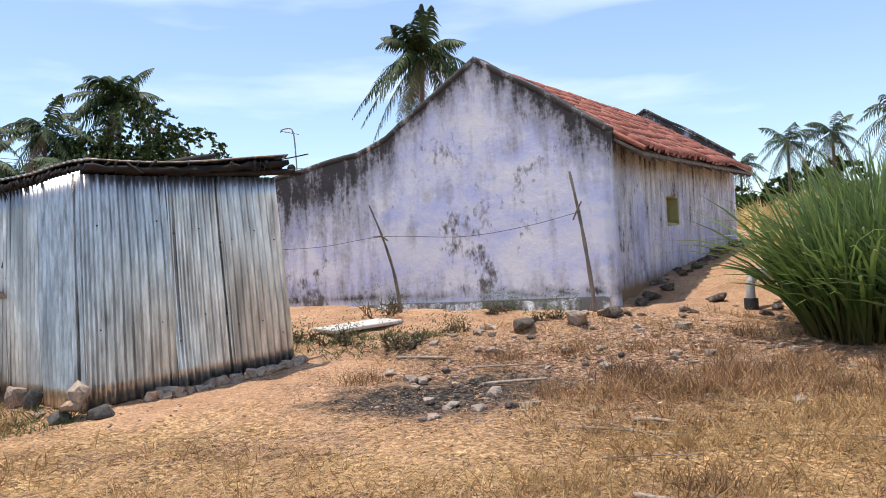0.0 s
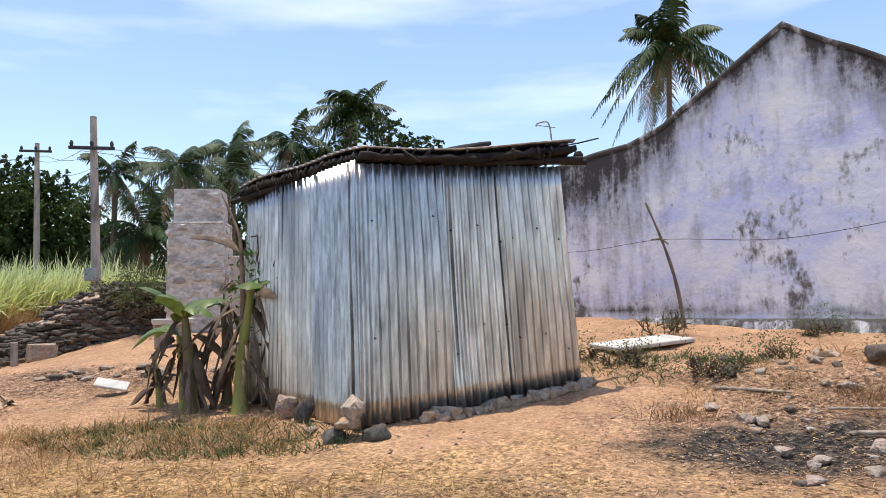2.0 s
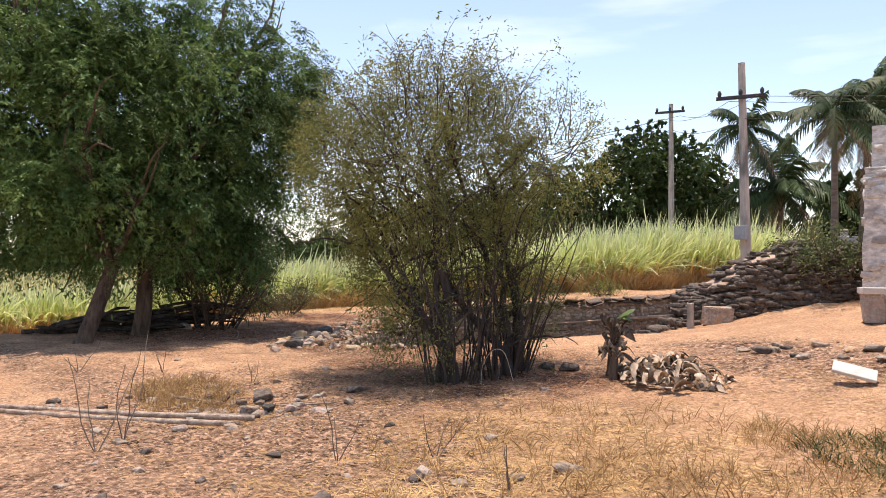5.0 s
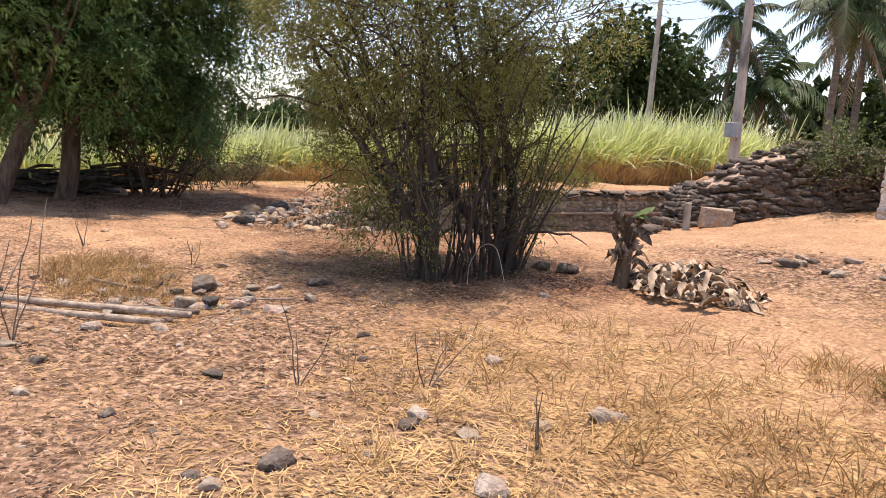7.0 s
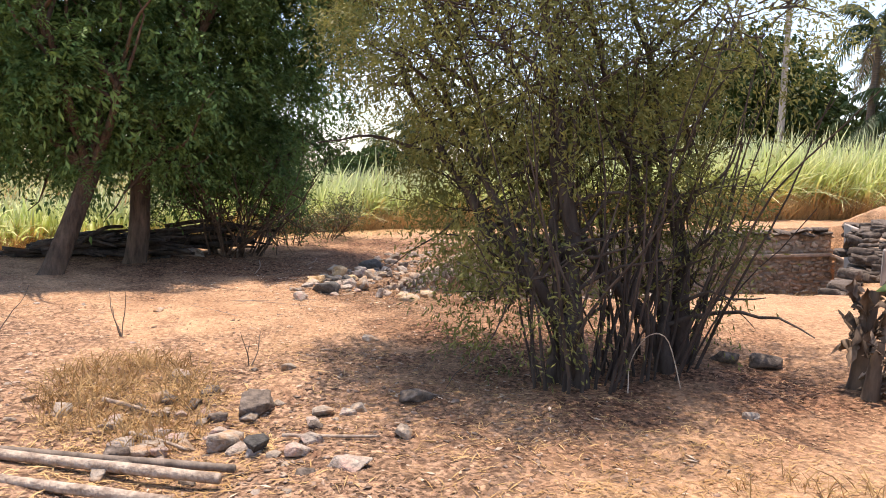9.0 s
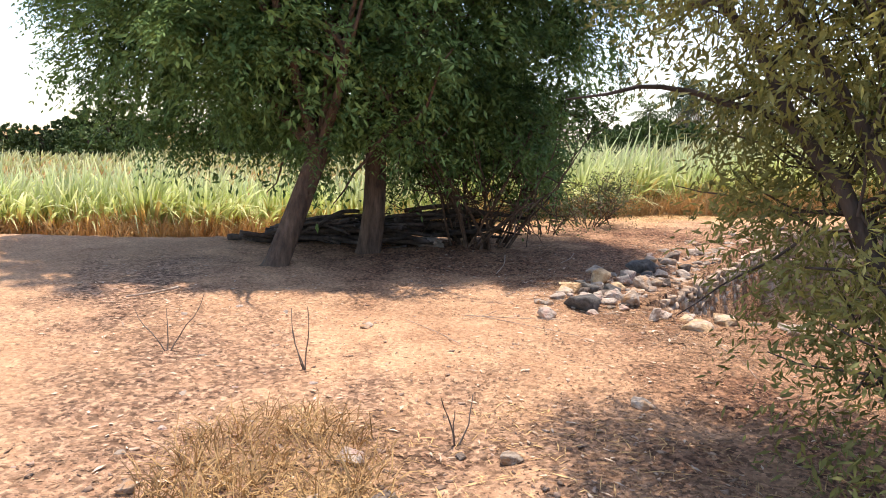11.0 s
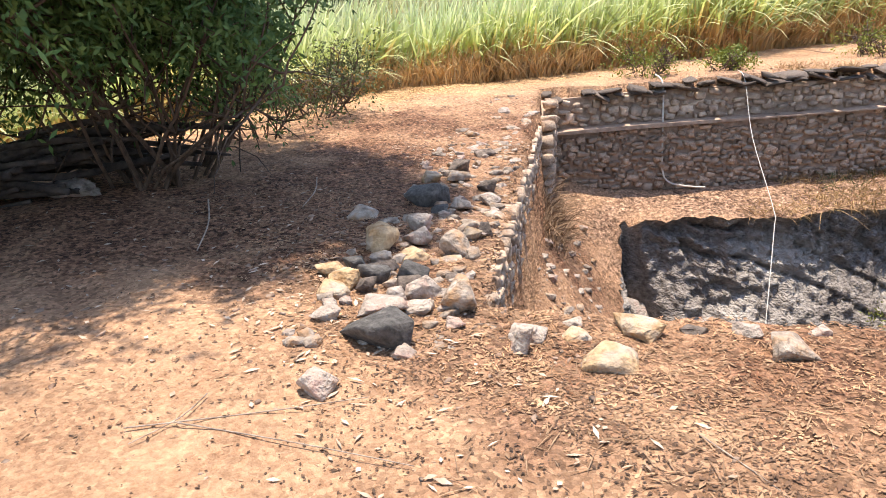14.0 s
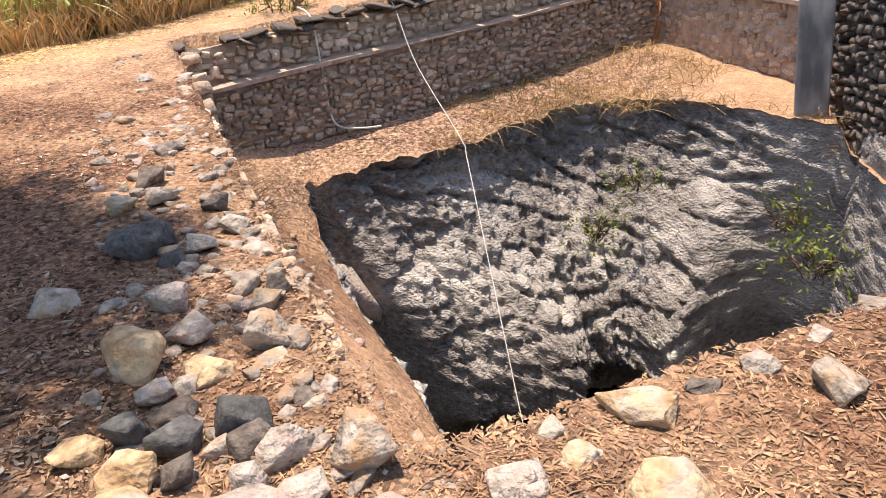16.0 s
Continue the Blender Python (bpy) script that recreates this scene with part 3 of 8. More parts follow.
def base_height(x, y):
    x, y = np.asarray(x, float), np.asarray(y, float)
    yy = y + 0.25 * x
    rise = 0.122 * np.logaddexp(0, (yy - 5.2) * 1.6) / 1.6
    rise = np.minimum(rise, 0.95 + 0.02 * np.maximum(yy - 12, 0))
    k = 1 - 0.55 * sstep(-11, -18, x)
    h = 0.07 + rise * k + 0.07 * sstep(0.5, 2.5, x) * sstep(8, 10.5, y)
    ma, mb = well_ab(x, y)
    h = h + 0.42 * np.exp(-((x + 14.7) / 2.0) ** 2 - ((y - 18.3) / 2.0) ** 2) * sstep(7.25, 7.75, mb)
    h = h - 0.26 * np.exp(-((x + 11.7) / 1.7) ** 2 - ((y - 12.4) / 1.5) ** 2)
    h = h + 0.17 * np.clip(x - 2.8, 0, 8) * sstep(8.5, 13, y)
    h = h + 0.55 * sstep(22, 34, y) * sstep(-14, -20, x) - 0.34 * sstep(-18.0, -21, x) * sstep(9, 4, y)
    far = sstep(40, 120, np.hypot(x + 6, y - 8))
    return h * (1 - far) + 0.9 * far


def height(x, y):
    x, y = np.asarray(x, float), np.asarray(y, float)
    h = base_height(x, y)
    near = 1 - sstep(20, 45, np.hypot(x + 8, y - 8))
    h = h + near * (0.10 * fbm(x, y, 0.45, 3) + 0.075 * fbm(x, y, 2.2, 5, 3) + 0.03 * fbm(x, y, 6.5, 6, 2))
    h = h + 0.16 * np.exp(-(((x - 1.5) / 2.2) ** 2 + ((y - 9.6) / 0.8) ** 2))
    bank_ = np.exp(-(((x - 1.3) / 2.6) ** 4 + ((y - 8.6) / 1.7) ** 4))
    h = h + bank_ * (0.16 * fbm(x, y, 1.3, 21, 3) + 0.10 * np.abs(fbm(x, y, 4.2, 22, 3)))
    h = h - 0.12 * np.exp(-(((x + 0.1) / 1.0) ** 2 + ((y - 7.6) / 0.8) ** 2))
    h = h - 0.12 * np.exp(-(((x + 10.35) / 0.7) ** 2 + ((y - 4.42) / 0.7) ** 2))
    a, b = well_ab(x, y)
    inside = in_well(x, y)
    foot = bank_foot(a)
    pl = pit_left(a)
    top_ = h - wall_drop(a)
    t = np.clip((b - 0.06) / (pl - 0.06), 0, 1)
    bank = np.where(b < 0.06, h + (top_ - h) * np.clip(b / 0.06, 0, 1), top_ + (foot - top_) * t ** 0.9)
    bank = bank + 0.10 * fbm(x, y, 2.6, 12, 3) * np.clip(b / 0.3, 0, 1)
    u = np.clip((far_edge(b) - a) / (far_edge(b) - pit_far(b)), 0, 1)
    wallfoot = np.interp(b, [0, 1, 2, 4, 6.3], [-1.0, -1.2, -1.22, -1.05, -0.82])
    brink = np.interp(b, [0.5, 1, 3, 4.7, 5.7, 7], [-1.5, -1.45, -1.28, -1.2, -1.18, -1.0])
    terrace = wallfoot + (brink - wallfoot) * u + 0.07 * fbm(x, y, 1.8, 9) + 0.05 * fbm(x, y, 6.0, 10, 2)
    mixz = np.maximum(sstep(0.0, 0.2, b - pl), sstep(6.1, 6.8, a))
    low = np.where((a > 5.6) | (b > 3), bank * (1 - mixz) + terrace * mixz, bank)
    low = np.where((b > right_edge(a) - 0.06) & (a < 4.55), -1.35, low)
    return np.where(inside, low, h)


def graded(lo, hi, step, reach, growth=1.22):
    mid = list(np.arange(lo, hi + 1e-6, step))
    left, right, d = [], [], step
    while (lo - (left[-1] if left else lo)) < reach:
        d *= growth
        left.append((left[-1] if left else lo) - d)
    d = step
    while ((right[-1] if right else hi) - hi) < reach:
        d *= growth
        right.append((right[-1] if right else hi) + d)
    return np.array(left[::-1] + mid + right)


def build_ground():
    xs, ys = graded(-22, 5.5, 0.095, 3500), graded(0.5, 18.5, 0.095, 3500)
    X, Y = np.meshgrid(xs, ys, indexing="ij")
    Z = height(X, Y)
    v = np.stack([X, Y, Z], -1).reshape(-1, 3)
    ny = len(ys)
    i, j = np.meshgrid(np.arange(len(xs) - 1), np.arange(ny - 1), indexing="ij")
    a = i * ny + j
    f = np.stack([a, a + ny, a + ny + 1, a + 1], -1).reshape(-1, 4)
    cx = (X[:-1, :-1] + X[1:, 1:]).ravel() / 2
    cy = (Y[:-1, :-1] + Y[1:, 1:]).ravel() / 2
    f = f[~in_pit(cx, cy)]
    # the rim of the hole follows the broken edge
    vx, vy = v[:, 0], v[:, 1]
    A, B = well_ab(vx, vy)
    used = np.zeros(len(v), bool)
    used[f.ravel()] = True
    move = used & in_pit(vx, vy)
    gaps = np.stack([pit_far(B) - A, B - pit_left(A), right_edge(A) - 0.02 - B, A + 0.15])
    near_ = gaps.argmin(0)
    A2 = np.where(move & (near_ == 0), pit_far(B), np.where(move & (near_ == 3), -0.15, A))
    B2 = np.where(move & (near_ == 1), pit_left(A), np.where(move & (near_ == 2), right_edge(A) - 0.02, B))
    v[move, :2] = (WB + A2[:, None] * WE1 + B2[:, None] * WE2)[move]
    v[move, 2] = height(v[move, 0], v[move, 1])
    x, y = v[:, 0], v[:, 1]
    A, B = well_ab(x, y)

    def blob(cx, cy, rx, ry, turn=0):
        c, s = math.cos(radians(turn)), math.sin(radians(turn))
        dx, dy = x - cx, y - cy
        return np.clip(1.15 - np.hypot((dx * c + dy * s) / rx, (dy * c - dx * s) / ry) * 0.65, 0, 1)

    straw = np.maximum.reduce([blob(-4.5, 5.6, 4.5, 1.6, 10), blob(-1.5, 4.3, 3.5, 1.5), blob(2.0, 5.0, 2.5, 2.0), blob(-7.35, 6.65, 1.6, 1.2) * 0.6, blob(-6.02, 4.03, 1.6, .8), blob(3.2, 6.6, 1.6, .8),
                               blob(-11.1, 4.25, .9, .55), blob(-22.5, 9, 2, 9), blob(-7.05, 9.64, 1, .6) * .8])
    straw = np.maximum(straw, 0.9 * sstep(26, 40, np.hypot(x + 8, y - 8)))
    # Leaf litter; a few blobs by bush and neems also paint their shade.
    litter = np.maximum.reduce([blob(-10.65, 7.19, 2.0, 1.7), blob(-17.2, 5.6, 4.6, 2.0, 12), blob(-12.75, 8.04, 1.6, 0.7, 50), blob(-16.8, 7.5, 2.2, 1.3, -38), blob(-17.8, 10.2, 1.7, 1.7) * .85,
                                blob(-9.65, 7.93, 1.0, .7), blob(-15.7, 6.6, 1.1, 0.6), blob(-12.0, 6.75, 1.0, 0.6, 20), blob(-13.1, 8.1, 1.0, 0.55, 60), blob(-16.4, 6.7, 1.9, 1.3) * 1.15, blob(-15.3, 6.2, 0.9, 0.6, -30), blob(-19.0, 9.0, 1.2, 1.5) * 0.9])
    litter = litter * (1 - 0.9 * blob(-13.6, 5.45, 1.5, 0.7, -15))
    litter = np.where(in_well(x, y) & (B < 1.2) & (A < 5.6), np.maximum(litter, 0.55), litter)
    gravel = np.maximum.reduce([blob(-8.25, 9.32, 1.9, 0.9) * .8, blob(2.2, 7.0, 2.3, 0.9) * .85, blob(-1.8, 6.3, 1.8, 0.5) * .7, blob(0.2, 4.9, 1.8, 0.35) * .7, blob(1.4, 8.2, 2.6, 1.5), blob(-9.35, 4.31, 3.2, 1.8), blob(-7.05, 3.03, 2.5, 1.0), blob(-8.2, 10.0, 2.0, .8), blob(-6.54, 3.44, 1.6, .6), blob(-17.6, 14.2, 3.5, 1.1, 58), blob(-15.5, 7.4, 1.2, .8), blob(-12.6, 3.6, 2.0, 0.8) * 0.8, blob(-15.2, 2.7, 1.8, 0.8) * 0.9, blob(-14.2, 7.0, 1.0, 0.6)]) * 0.9
    ash = blob(-0.1, 7.6, 1.1, 0.6, 8) * 1.0
    # The two strongest litter blobs darken the soil for neem shade as well.
    me = mesh_np("ground", v, f, M_SOIL, True, {"straw": straw * 0.82, "litter": np.maximum(litter * 0.76, 0.98 * np.maximum(blob(-16.2, 7.0, 1.4, 0.8, -40), blob(-17.7, 8.2, 1.2, 0.8))), "gravel": gravel * 0.95, "ash": ash})
    tagged(part("ground", me), "sandy orange soil with straw and leaf litter", "ground", kind="structure")


build_ground()


def hz(x, y):
    return float(height(np.array([x]), np.array([y]))[0])


# ---- the well ----
def wall_face(name, p0, p1, z0a, z1a, z0b, z1b, thick, back):
    """An upright masonry core between two plan points; z0/z1: foot and top at each end; thick goes along back."""
    bm = bmesh.new()
    n = 14
    rows = []
    for i in range(n + 1):
        t = i / n
        x, y = p0[0] + (p1[0] - p0[0]) * t, p0[1] + (p1[1] - p0[1]) * t
        lo, hi = z0a + (z0b - z0a) * t, z1a + (z1b - z1a) * t + 0.02 * math.sin(9 * t)
        rows.append([bm.verts.new(c) for c in ((x, y, lo), (x, y, hi), (x + back[0] * thick, y + back[1] * thick, hi), (x + back[0] * thick, y + back[1] * thick, lo))])
    for r, s in zip(rows, rows[1:]):
        for k in range(4):
            bm.faces.new((r[k], r[(k + 1) % 4], s[(k + 1) % 4], s[k]))
    bm.faces.new(rows[0])
    bm.faces.new(rows[-1][::-1])
    return bm


def block_arrays(seed):
    """A squarish rough stone of unit size about its centre at half height."""
    rng = np.random.default_rng(seed)
    corners = np.array(list(itertools.product((-1, 1), repeat=3)), float) * rng.uniform(0.62, 1.0, (8, 3))
    mids = np.array([(-1, 0, 0), (1, 0, 0), (0, -1, 0), (0, 1, 0), (0, 0, -1), (0, 0, 1)], float) * rng.uniform(0.8, 1.12, (6, 1)) + rng.normal(size=(6, 3)) * 0.16
    v, f = hull_arrays(np.r_[corners, mids], 0.07)
    v = v + rng.normal(size=v.shape) * 0.02
    v = v / (v.max(0) - v.min(0))
    v[:, 2] += 0.5
    return v, f


STONES = [block_arrays(100 + k) for k in range(16)]


def stone_meshes(prefix, material):
    out = []
    for v, f in STONES:
        w = v.copy()
        w[:, 2] -= 0.5
        out.append(mesh_np(prefix, w, f, material))
    return out


WALL_STONES, RUBBLE_STONES = stone_meshes("stone", M_WALLSTONE), stone_meshes("stone", M_RUBBLE)


def lay_stones(parent, p0, p1, foot, top, meshes, course=0.12, width=(0.11, 0.24), depth=0.16, proud=0.0, seed=1, limit=300, rest_mat=None, skip=0.0):
    """Courses of single stones along a wall; past the limit they are joined into one piece."""
    rng = np.random.default_rng(seed)
    p0, p1 = np.array(p0, float), np.array(p1, float)
    length = np.linalg.norm(p1 - p0)
    ang = math.atan2(p1[1] - p0[1], p1[0] - p0[0])
    nrm = np.array([math.sin(ang), -math.cos(ang)])
    spots, z = [], 0.0
    while z < 2.2:
        x = rng.uniform(-0.1, 0.05)
        ch = course * rng.uniform(0.8, 1.2)
        while x < length:
            w = rng.uniform(*width)
            t = (x + w / 2) / length
            lo, hi = foot[0] + (foot[1] - foot[0]) * t, top[0] + (top[1] - top[0]) * t
            zz = lo + z + ch / 2
            if zz < hi and t < 1 and rng.random() > skip:
                spots.append((x + w / 2, zz + rng.uniform(-0.035, 0.035), w * rng.uniform(0.7, 1.05), ch * rng.uniform(0.55, 1.25), rng.uniform(-18, 18)))
            x += w
        z += ch
    order = rng.permutation(len(spots))
    chunks = []
    for k, idx in enumerate(order):
        x, zz, w, ch, tilt = spots[idx]
        c = p0 + (p1 - p0) * (x / length) + nrm * proud
        m = pose(c[0], c[1], zz, 0, 0, math.degrees(ang)) @ pose(0, 0, 0, rng.uniform(-8, 8), tilt, rng.uniform(-10, 10)) @ Matrix.Diagonal((w, depth, ch, 1))
        j = int(rng.integers(len(meshes)))
        if k < limit:
            part("stone", meshes[j], None, parent, m=m)
        else:
            v, f = STONES[j]
            w4 = np.c_[v - [0, 0, 0.5], np.ones(len(v))] @ np.array(m).T
            chunks.append((w4[:, :3], f))
    if chunks:
        v, f = join_arrays(chunks)
        tagged(part("stonework", mesh_np("stonework", v, f, rest_mat or M_WALLSTONE), None, parent), kind="stuff")


LEDGE = 0.16
fa, fc = np.array(well_xy(far_edge(0.0), 0.0)), np.array(well_xy(far_edge(7.1), 7.1))
pr = np.array(well_xy(4.75, 7.02))
dwall = np.array(well_xy(0.2, 4.72))
out_far, out_right = WE1, WE2

wall_far = thing("wall_far", "rubble stone lining wall with a worn mortar ledge", "stone wall", kind="structure")
part("masonry_core", wall_face("core", fa + out_far * 0.05, fc + out_far * 0.05, -2.0, -0.42, -2.0, 0.06, 0.5, out_far), M_MORTAR, wall_far)
part("upper_core", wall_face("core", fa + out_far * (LEDGE + .05), fc + out_far * (LEDGE + .05), -0.6, 0.02, -0.3, 0.46, 0.4, out_far), M_MORTAR, wall_far)
part("ledge", wall_face("ledge", fa - out_far * 0.06, fc - out_far * 0.06, -0.43, -0.395, 0.045, 0.08, LEDGE + 0.12, out_far), M_PLASTERLEDGE, wall_far, "pale mortar ledge")
wall_right = thing("wall_right", "rubble stone lining wall with a plastered upper band", "stone wall", kind="structure")
part("masonry_core", wall_face("core", fc + out_right * 0.05, pr + out_right * 0.05, -2.0, 0.06, -2.0, 0.0, 0.5, out_right), M_MORTAR, wall_right)
part("upper_core", wall_face("core", fc + out_right * (LEDGE + .03), pr + out_right * (LEDGE + .03), -0.3, 0.52, -0.3, 0.60, 0.55, out_right), M_MORTAR, wall_right, "brown plastered band")
part("ledge", wall_face("ledge", fc - out_right * 0.06, pr - out_right * 0.06, 0.045, 0.08, -0.015, 0.02, LEDGE + 0.10, out_right), M_PLASTERLEDGE, wall_right, "pale mortar ledge")

# excavated rock sides of the pit
def build_pit():
    segs = []
    for a in np.linspace(-0.15, 6.38, 84):
        segs.append((*well_xy(a, float(pit_left(a)) - 0.03), float(bank_foot(a)) + 0.03))
    for b in np.linspace(1.10, 6.55, 190):
        x, y = well_xy(float(pit_far(b)) + 0.04, b)
        segs.append((x, y, hz(x, y) - 0.02))
    for a in np.linspace(3.6, -0.15, 50):
        segs.append((*well_xy(a, float(right_edge(a)) + 0.05), float(np.interp(a, [0.2, 4.7], [-0.75, -1.1]))))
    for b in np.linspace(4.65, 0.25, 46):
        x, y = well_xy(-0.17 + 0.06 * math.sin(b * 6), b)
        segs.append((x, y, hz(x, y) - 0.02))
    segs = np.array(segs)
    rim, top = segs[:, :2], segs[:, 2]
    n = len(rim)
    a, b = well_ab(rim[:, 0], rim[:, 1])
    centre = np.array(well_xy(3.3, 3.6))
    inward = centre - rim
    inward = inward / np.linalg.norm(inward, axis=1)[:, None]
    levels = 150
    is_far = sstep(4.2, 5.4, a) * sstep(1.0, 1.5, b) * sstep(7.0, 6.4, b)
    is_left = sstep(1.35, 1.1, b) * sstep(6.5, 5.9, a)
    push_o = 1 - np.clip(is_far + is_left, 0, 1)
    t = (np.linspace(0, 1, levels) ** 1.15)[:, None]
    Z = top[None] + (-6.4 - top[None]) * t
    D = top[None] - Z
    bulge = 1.14 + 0.10 * np.sin(b * 2.3 + 0.6)
    push = np.interp(D, [0, 0.12, 0.5, 0.85, 1.4, 2.0, 2.45, 2.9, 3.3, 3.9, 5.2], [0.0, -0.06, 0.04, 0.26, 0.80, 1.35, 1.66, 1.70, 0.85, 0.2, 0.0]) * (is_far * bulge)[None]
    push = push + np.interp(D, [0, 0.3, 1.0, 2.5, 5], [0.0, 0.08, 0.26, 0.42, 0.5]) * is_left[None] + np.interp(D, [0, 0.5, 5], [0.0, 0.02, 0.1]) * push_o[None]
    V = np.concatenate([rim[None] + inward[None] * push[..., None], Z[..., None]], 2)
    disp = np.zeros((levels, n))
    for k in range(levels):
        for i in range(n):
            p = V[k, i]
            q = Vector((p[0], p[1], p[2] * 1.2 + 0.35 * p[0]))
            d = D[k, i]
            big = noise.noise(q * 0.8)
            lump = 1 - abs(noise.noise(q * 1.9)) * 1.7
            knob = 1 - abs(noise.noise(q * 5.2 + Vector((3, 1, 7)))) * 1.8
            strata = noise.noise(Vector((p[0] * 0.9, p[1] * 0.9, p[2] * 13.0 + p[0] * 2.5)))
            fine_ = noise.fractal(Vector((p[0] * 7, p[1] * 7, p[2] * 12.0 + p[0] * 3)), 0.9, 2.0, 3)
            grit = noise.noise(Vector((p[0] * 19, p[1] * 19, p[2] * 24)))
            crack = max(0.0, 1 - abs(noise.noise(Vector((p[0] * 1.1 + 5, p[1] * 1.1, p[2] * 2.2 + p[1] * 0.7)))) * 9)
            up = max(0.0, 1 - d / 1.1)
            fade = min(1.0, d / 0.12)
            disp[k, i] = fade * (0.17 * big + 0.05 * lump + (0.055 - 0.01 * up) * knob + (0.035 + 0.05 * up) * strata + 0.075 * fine_ + 0.042 * grit - 0.13 * crack - 0.06)
    weight = 0.25 + 0.75 * np.clip(is_far + 1.0 * is_left, 0, 1)
    V[:, :, :2] += inward[None] * (disp * weight[None])[..., None]
    V[:, :, 2] += disp * 0.25 * weight[None]
    k, i = np.meshgrid(np.arange(levels - 1), np.arange(n), indexing="ij")
    q = k * n + i
    r = k * n + (i + 1) % n
    f = np.stack([q, r, r + n, q + n], -1).reshape(-1, 4)
    return mesh_np("pit_rock", V.reshape(-1, 3), f, M_ROCKFACE, False)


tagged(part("pit_rock_face", build_pit()), "dark layered rock sides of the dug well", "rock face", kind="structure")
bm = bmesh.new()
pool = [bm.verts.new((*well_xy(a, b), -5.9)) for a, b in ((-0.4, -0.2), (7.2, -0.2), (7.2, 8), (-0.4, 8))]
bm.faces.new(pool)
tagged(part("water", bm, M_POT), "dark still water at the bottom of the well", "water", kind="structure")

# right-hand stone wall that carries the rubble heap
wall_dark = thing("wall_dark", "dark dry stone wall above the pit", "stone wall", kind="structure")
part("masonry_core", wall_face("core", pr + out_right * 0.12, dwall + out_right * 0.12, -2.6, 0.72, -2.6, 0.10, 0.6, out_right), M_RUBBLE, wall_dark)

post_a = thing("concrete_post", "flat grey concrete post at the edge of the pit", "post", (pr[0] - 0.02, pr[1] - 0.62, -1.25), 3)
bmp = box((0.36, 0.15, 2.1), (0, 0, 1.0), 0.015)
for v in bmp.verts:
    if v.co.z > 1.9:
        v.co.z += 0.10 * (-v.co.x / 0.23) + random.uniform(-0.02, 0.02)
part("post_slab", bmp, M_CONC, post_a, m=pose(0, 0, 0, 0, -5, 0))

# ---- the house ----
HO, HU, HV = np.array([2.26, 10.78]), np.array([-0.836, 0.549]), np.array([0.549, 0.836])
HRISE = 0.058
HD = 8.8


def hp(u, v, z):
    p = HO + HU * u + HV * v
    return (float(p[0]), float(p[1]), z + HRISE * v)


PROFILE = [(-0.06, 3.36), (0.89, 4.02), (1.96, 4.70), (2.88, 4.20), (3.69, 3.73), (4.3, 3.55), (5.5, 3.42), (6.3, 3.33), (7.6, 3.22)]


def prof(u):
    return float(np.interp(u, [p[0] for p in PROFILE], [p[1] for p in PROFILE]))


house = thing("house", "old farmhouse with weathered blue-violet limewash and red tiled roof", "house")


def lime_wall(name, corner, du, nu, zfun, foot, thick_dir, thick, weather_shade, holes=(), splash=lambda u, z: 0.0):
    """A plastered wall from a grid, so that weathering and painted shade can follow its height; holes are (u0, u1, z0,
    z1).
    """
    us = sorted(set(list(np.linspace(0, nu, 64)) + [h[0] for h in holes] + [h[1] for h in holes]))
    ts = list(np.linspace(0, 1, 40))
    vs, w, s, fs = [], [], [], []
    cols = len(ts)
    for u in us:
        top = zfun(u)
        for t in ts:
            z = foot + (top - foot) * t
            for h in holes:
                if h[0] - 1e-6 <= u <= h[1] + 1e-6:
                    dz = (top - foot) / (cols - 1)
                    for lim in (h[2], h[3]):
                        if abs(z - lim) <= dz / 2:
                            z = lim
            vs.append(corner(u, 0, z))
            w.append(weather_shade(u, z, top))
            s.append(splash(u, z))
    for i in range(len(us) - 1):
        for j in range(cols - 1):
            a = i * cols + j
            um = (us[i] + us[i + 1]) / 2
            zm = (vs[a][2] + vs[a + 1][2] + vs[a + cols][2] + vs[a + cols + 1][2]) / 4 - (vs[a][2] - 0 if False else 0)
            fs.append((a, a + cols, a + cols + 1, a + 1, um, zm))
    keep = []
    for fc_ in fs:
        um = fc_[4]
        zl = [vs[k][2] for k in fc_[:4]]
        zc = sum(zl) / 4
        drop = False
        for h in holes:
            off = corner(um, 0, 0)[2]
            if h[0] < um < h[1] and h[2] < zc - off < h[3]:
                drop = True
        if not drop:
            keep.append(fc_[:4])
    me = mesh_np(name, vs, keep, M_LIME, False, {"weather_shade": w, "soilsplash": s})
    ob = part(name, me, None, house)
    sol = ob.modifiers.new("thick", "SOLIDIFY")
    sol.thickness, sol.offset = thick, thick_dir
    return ob


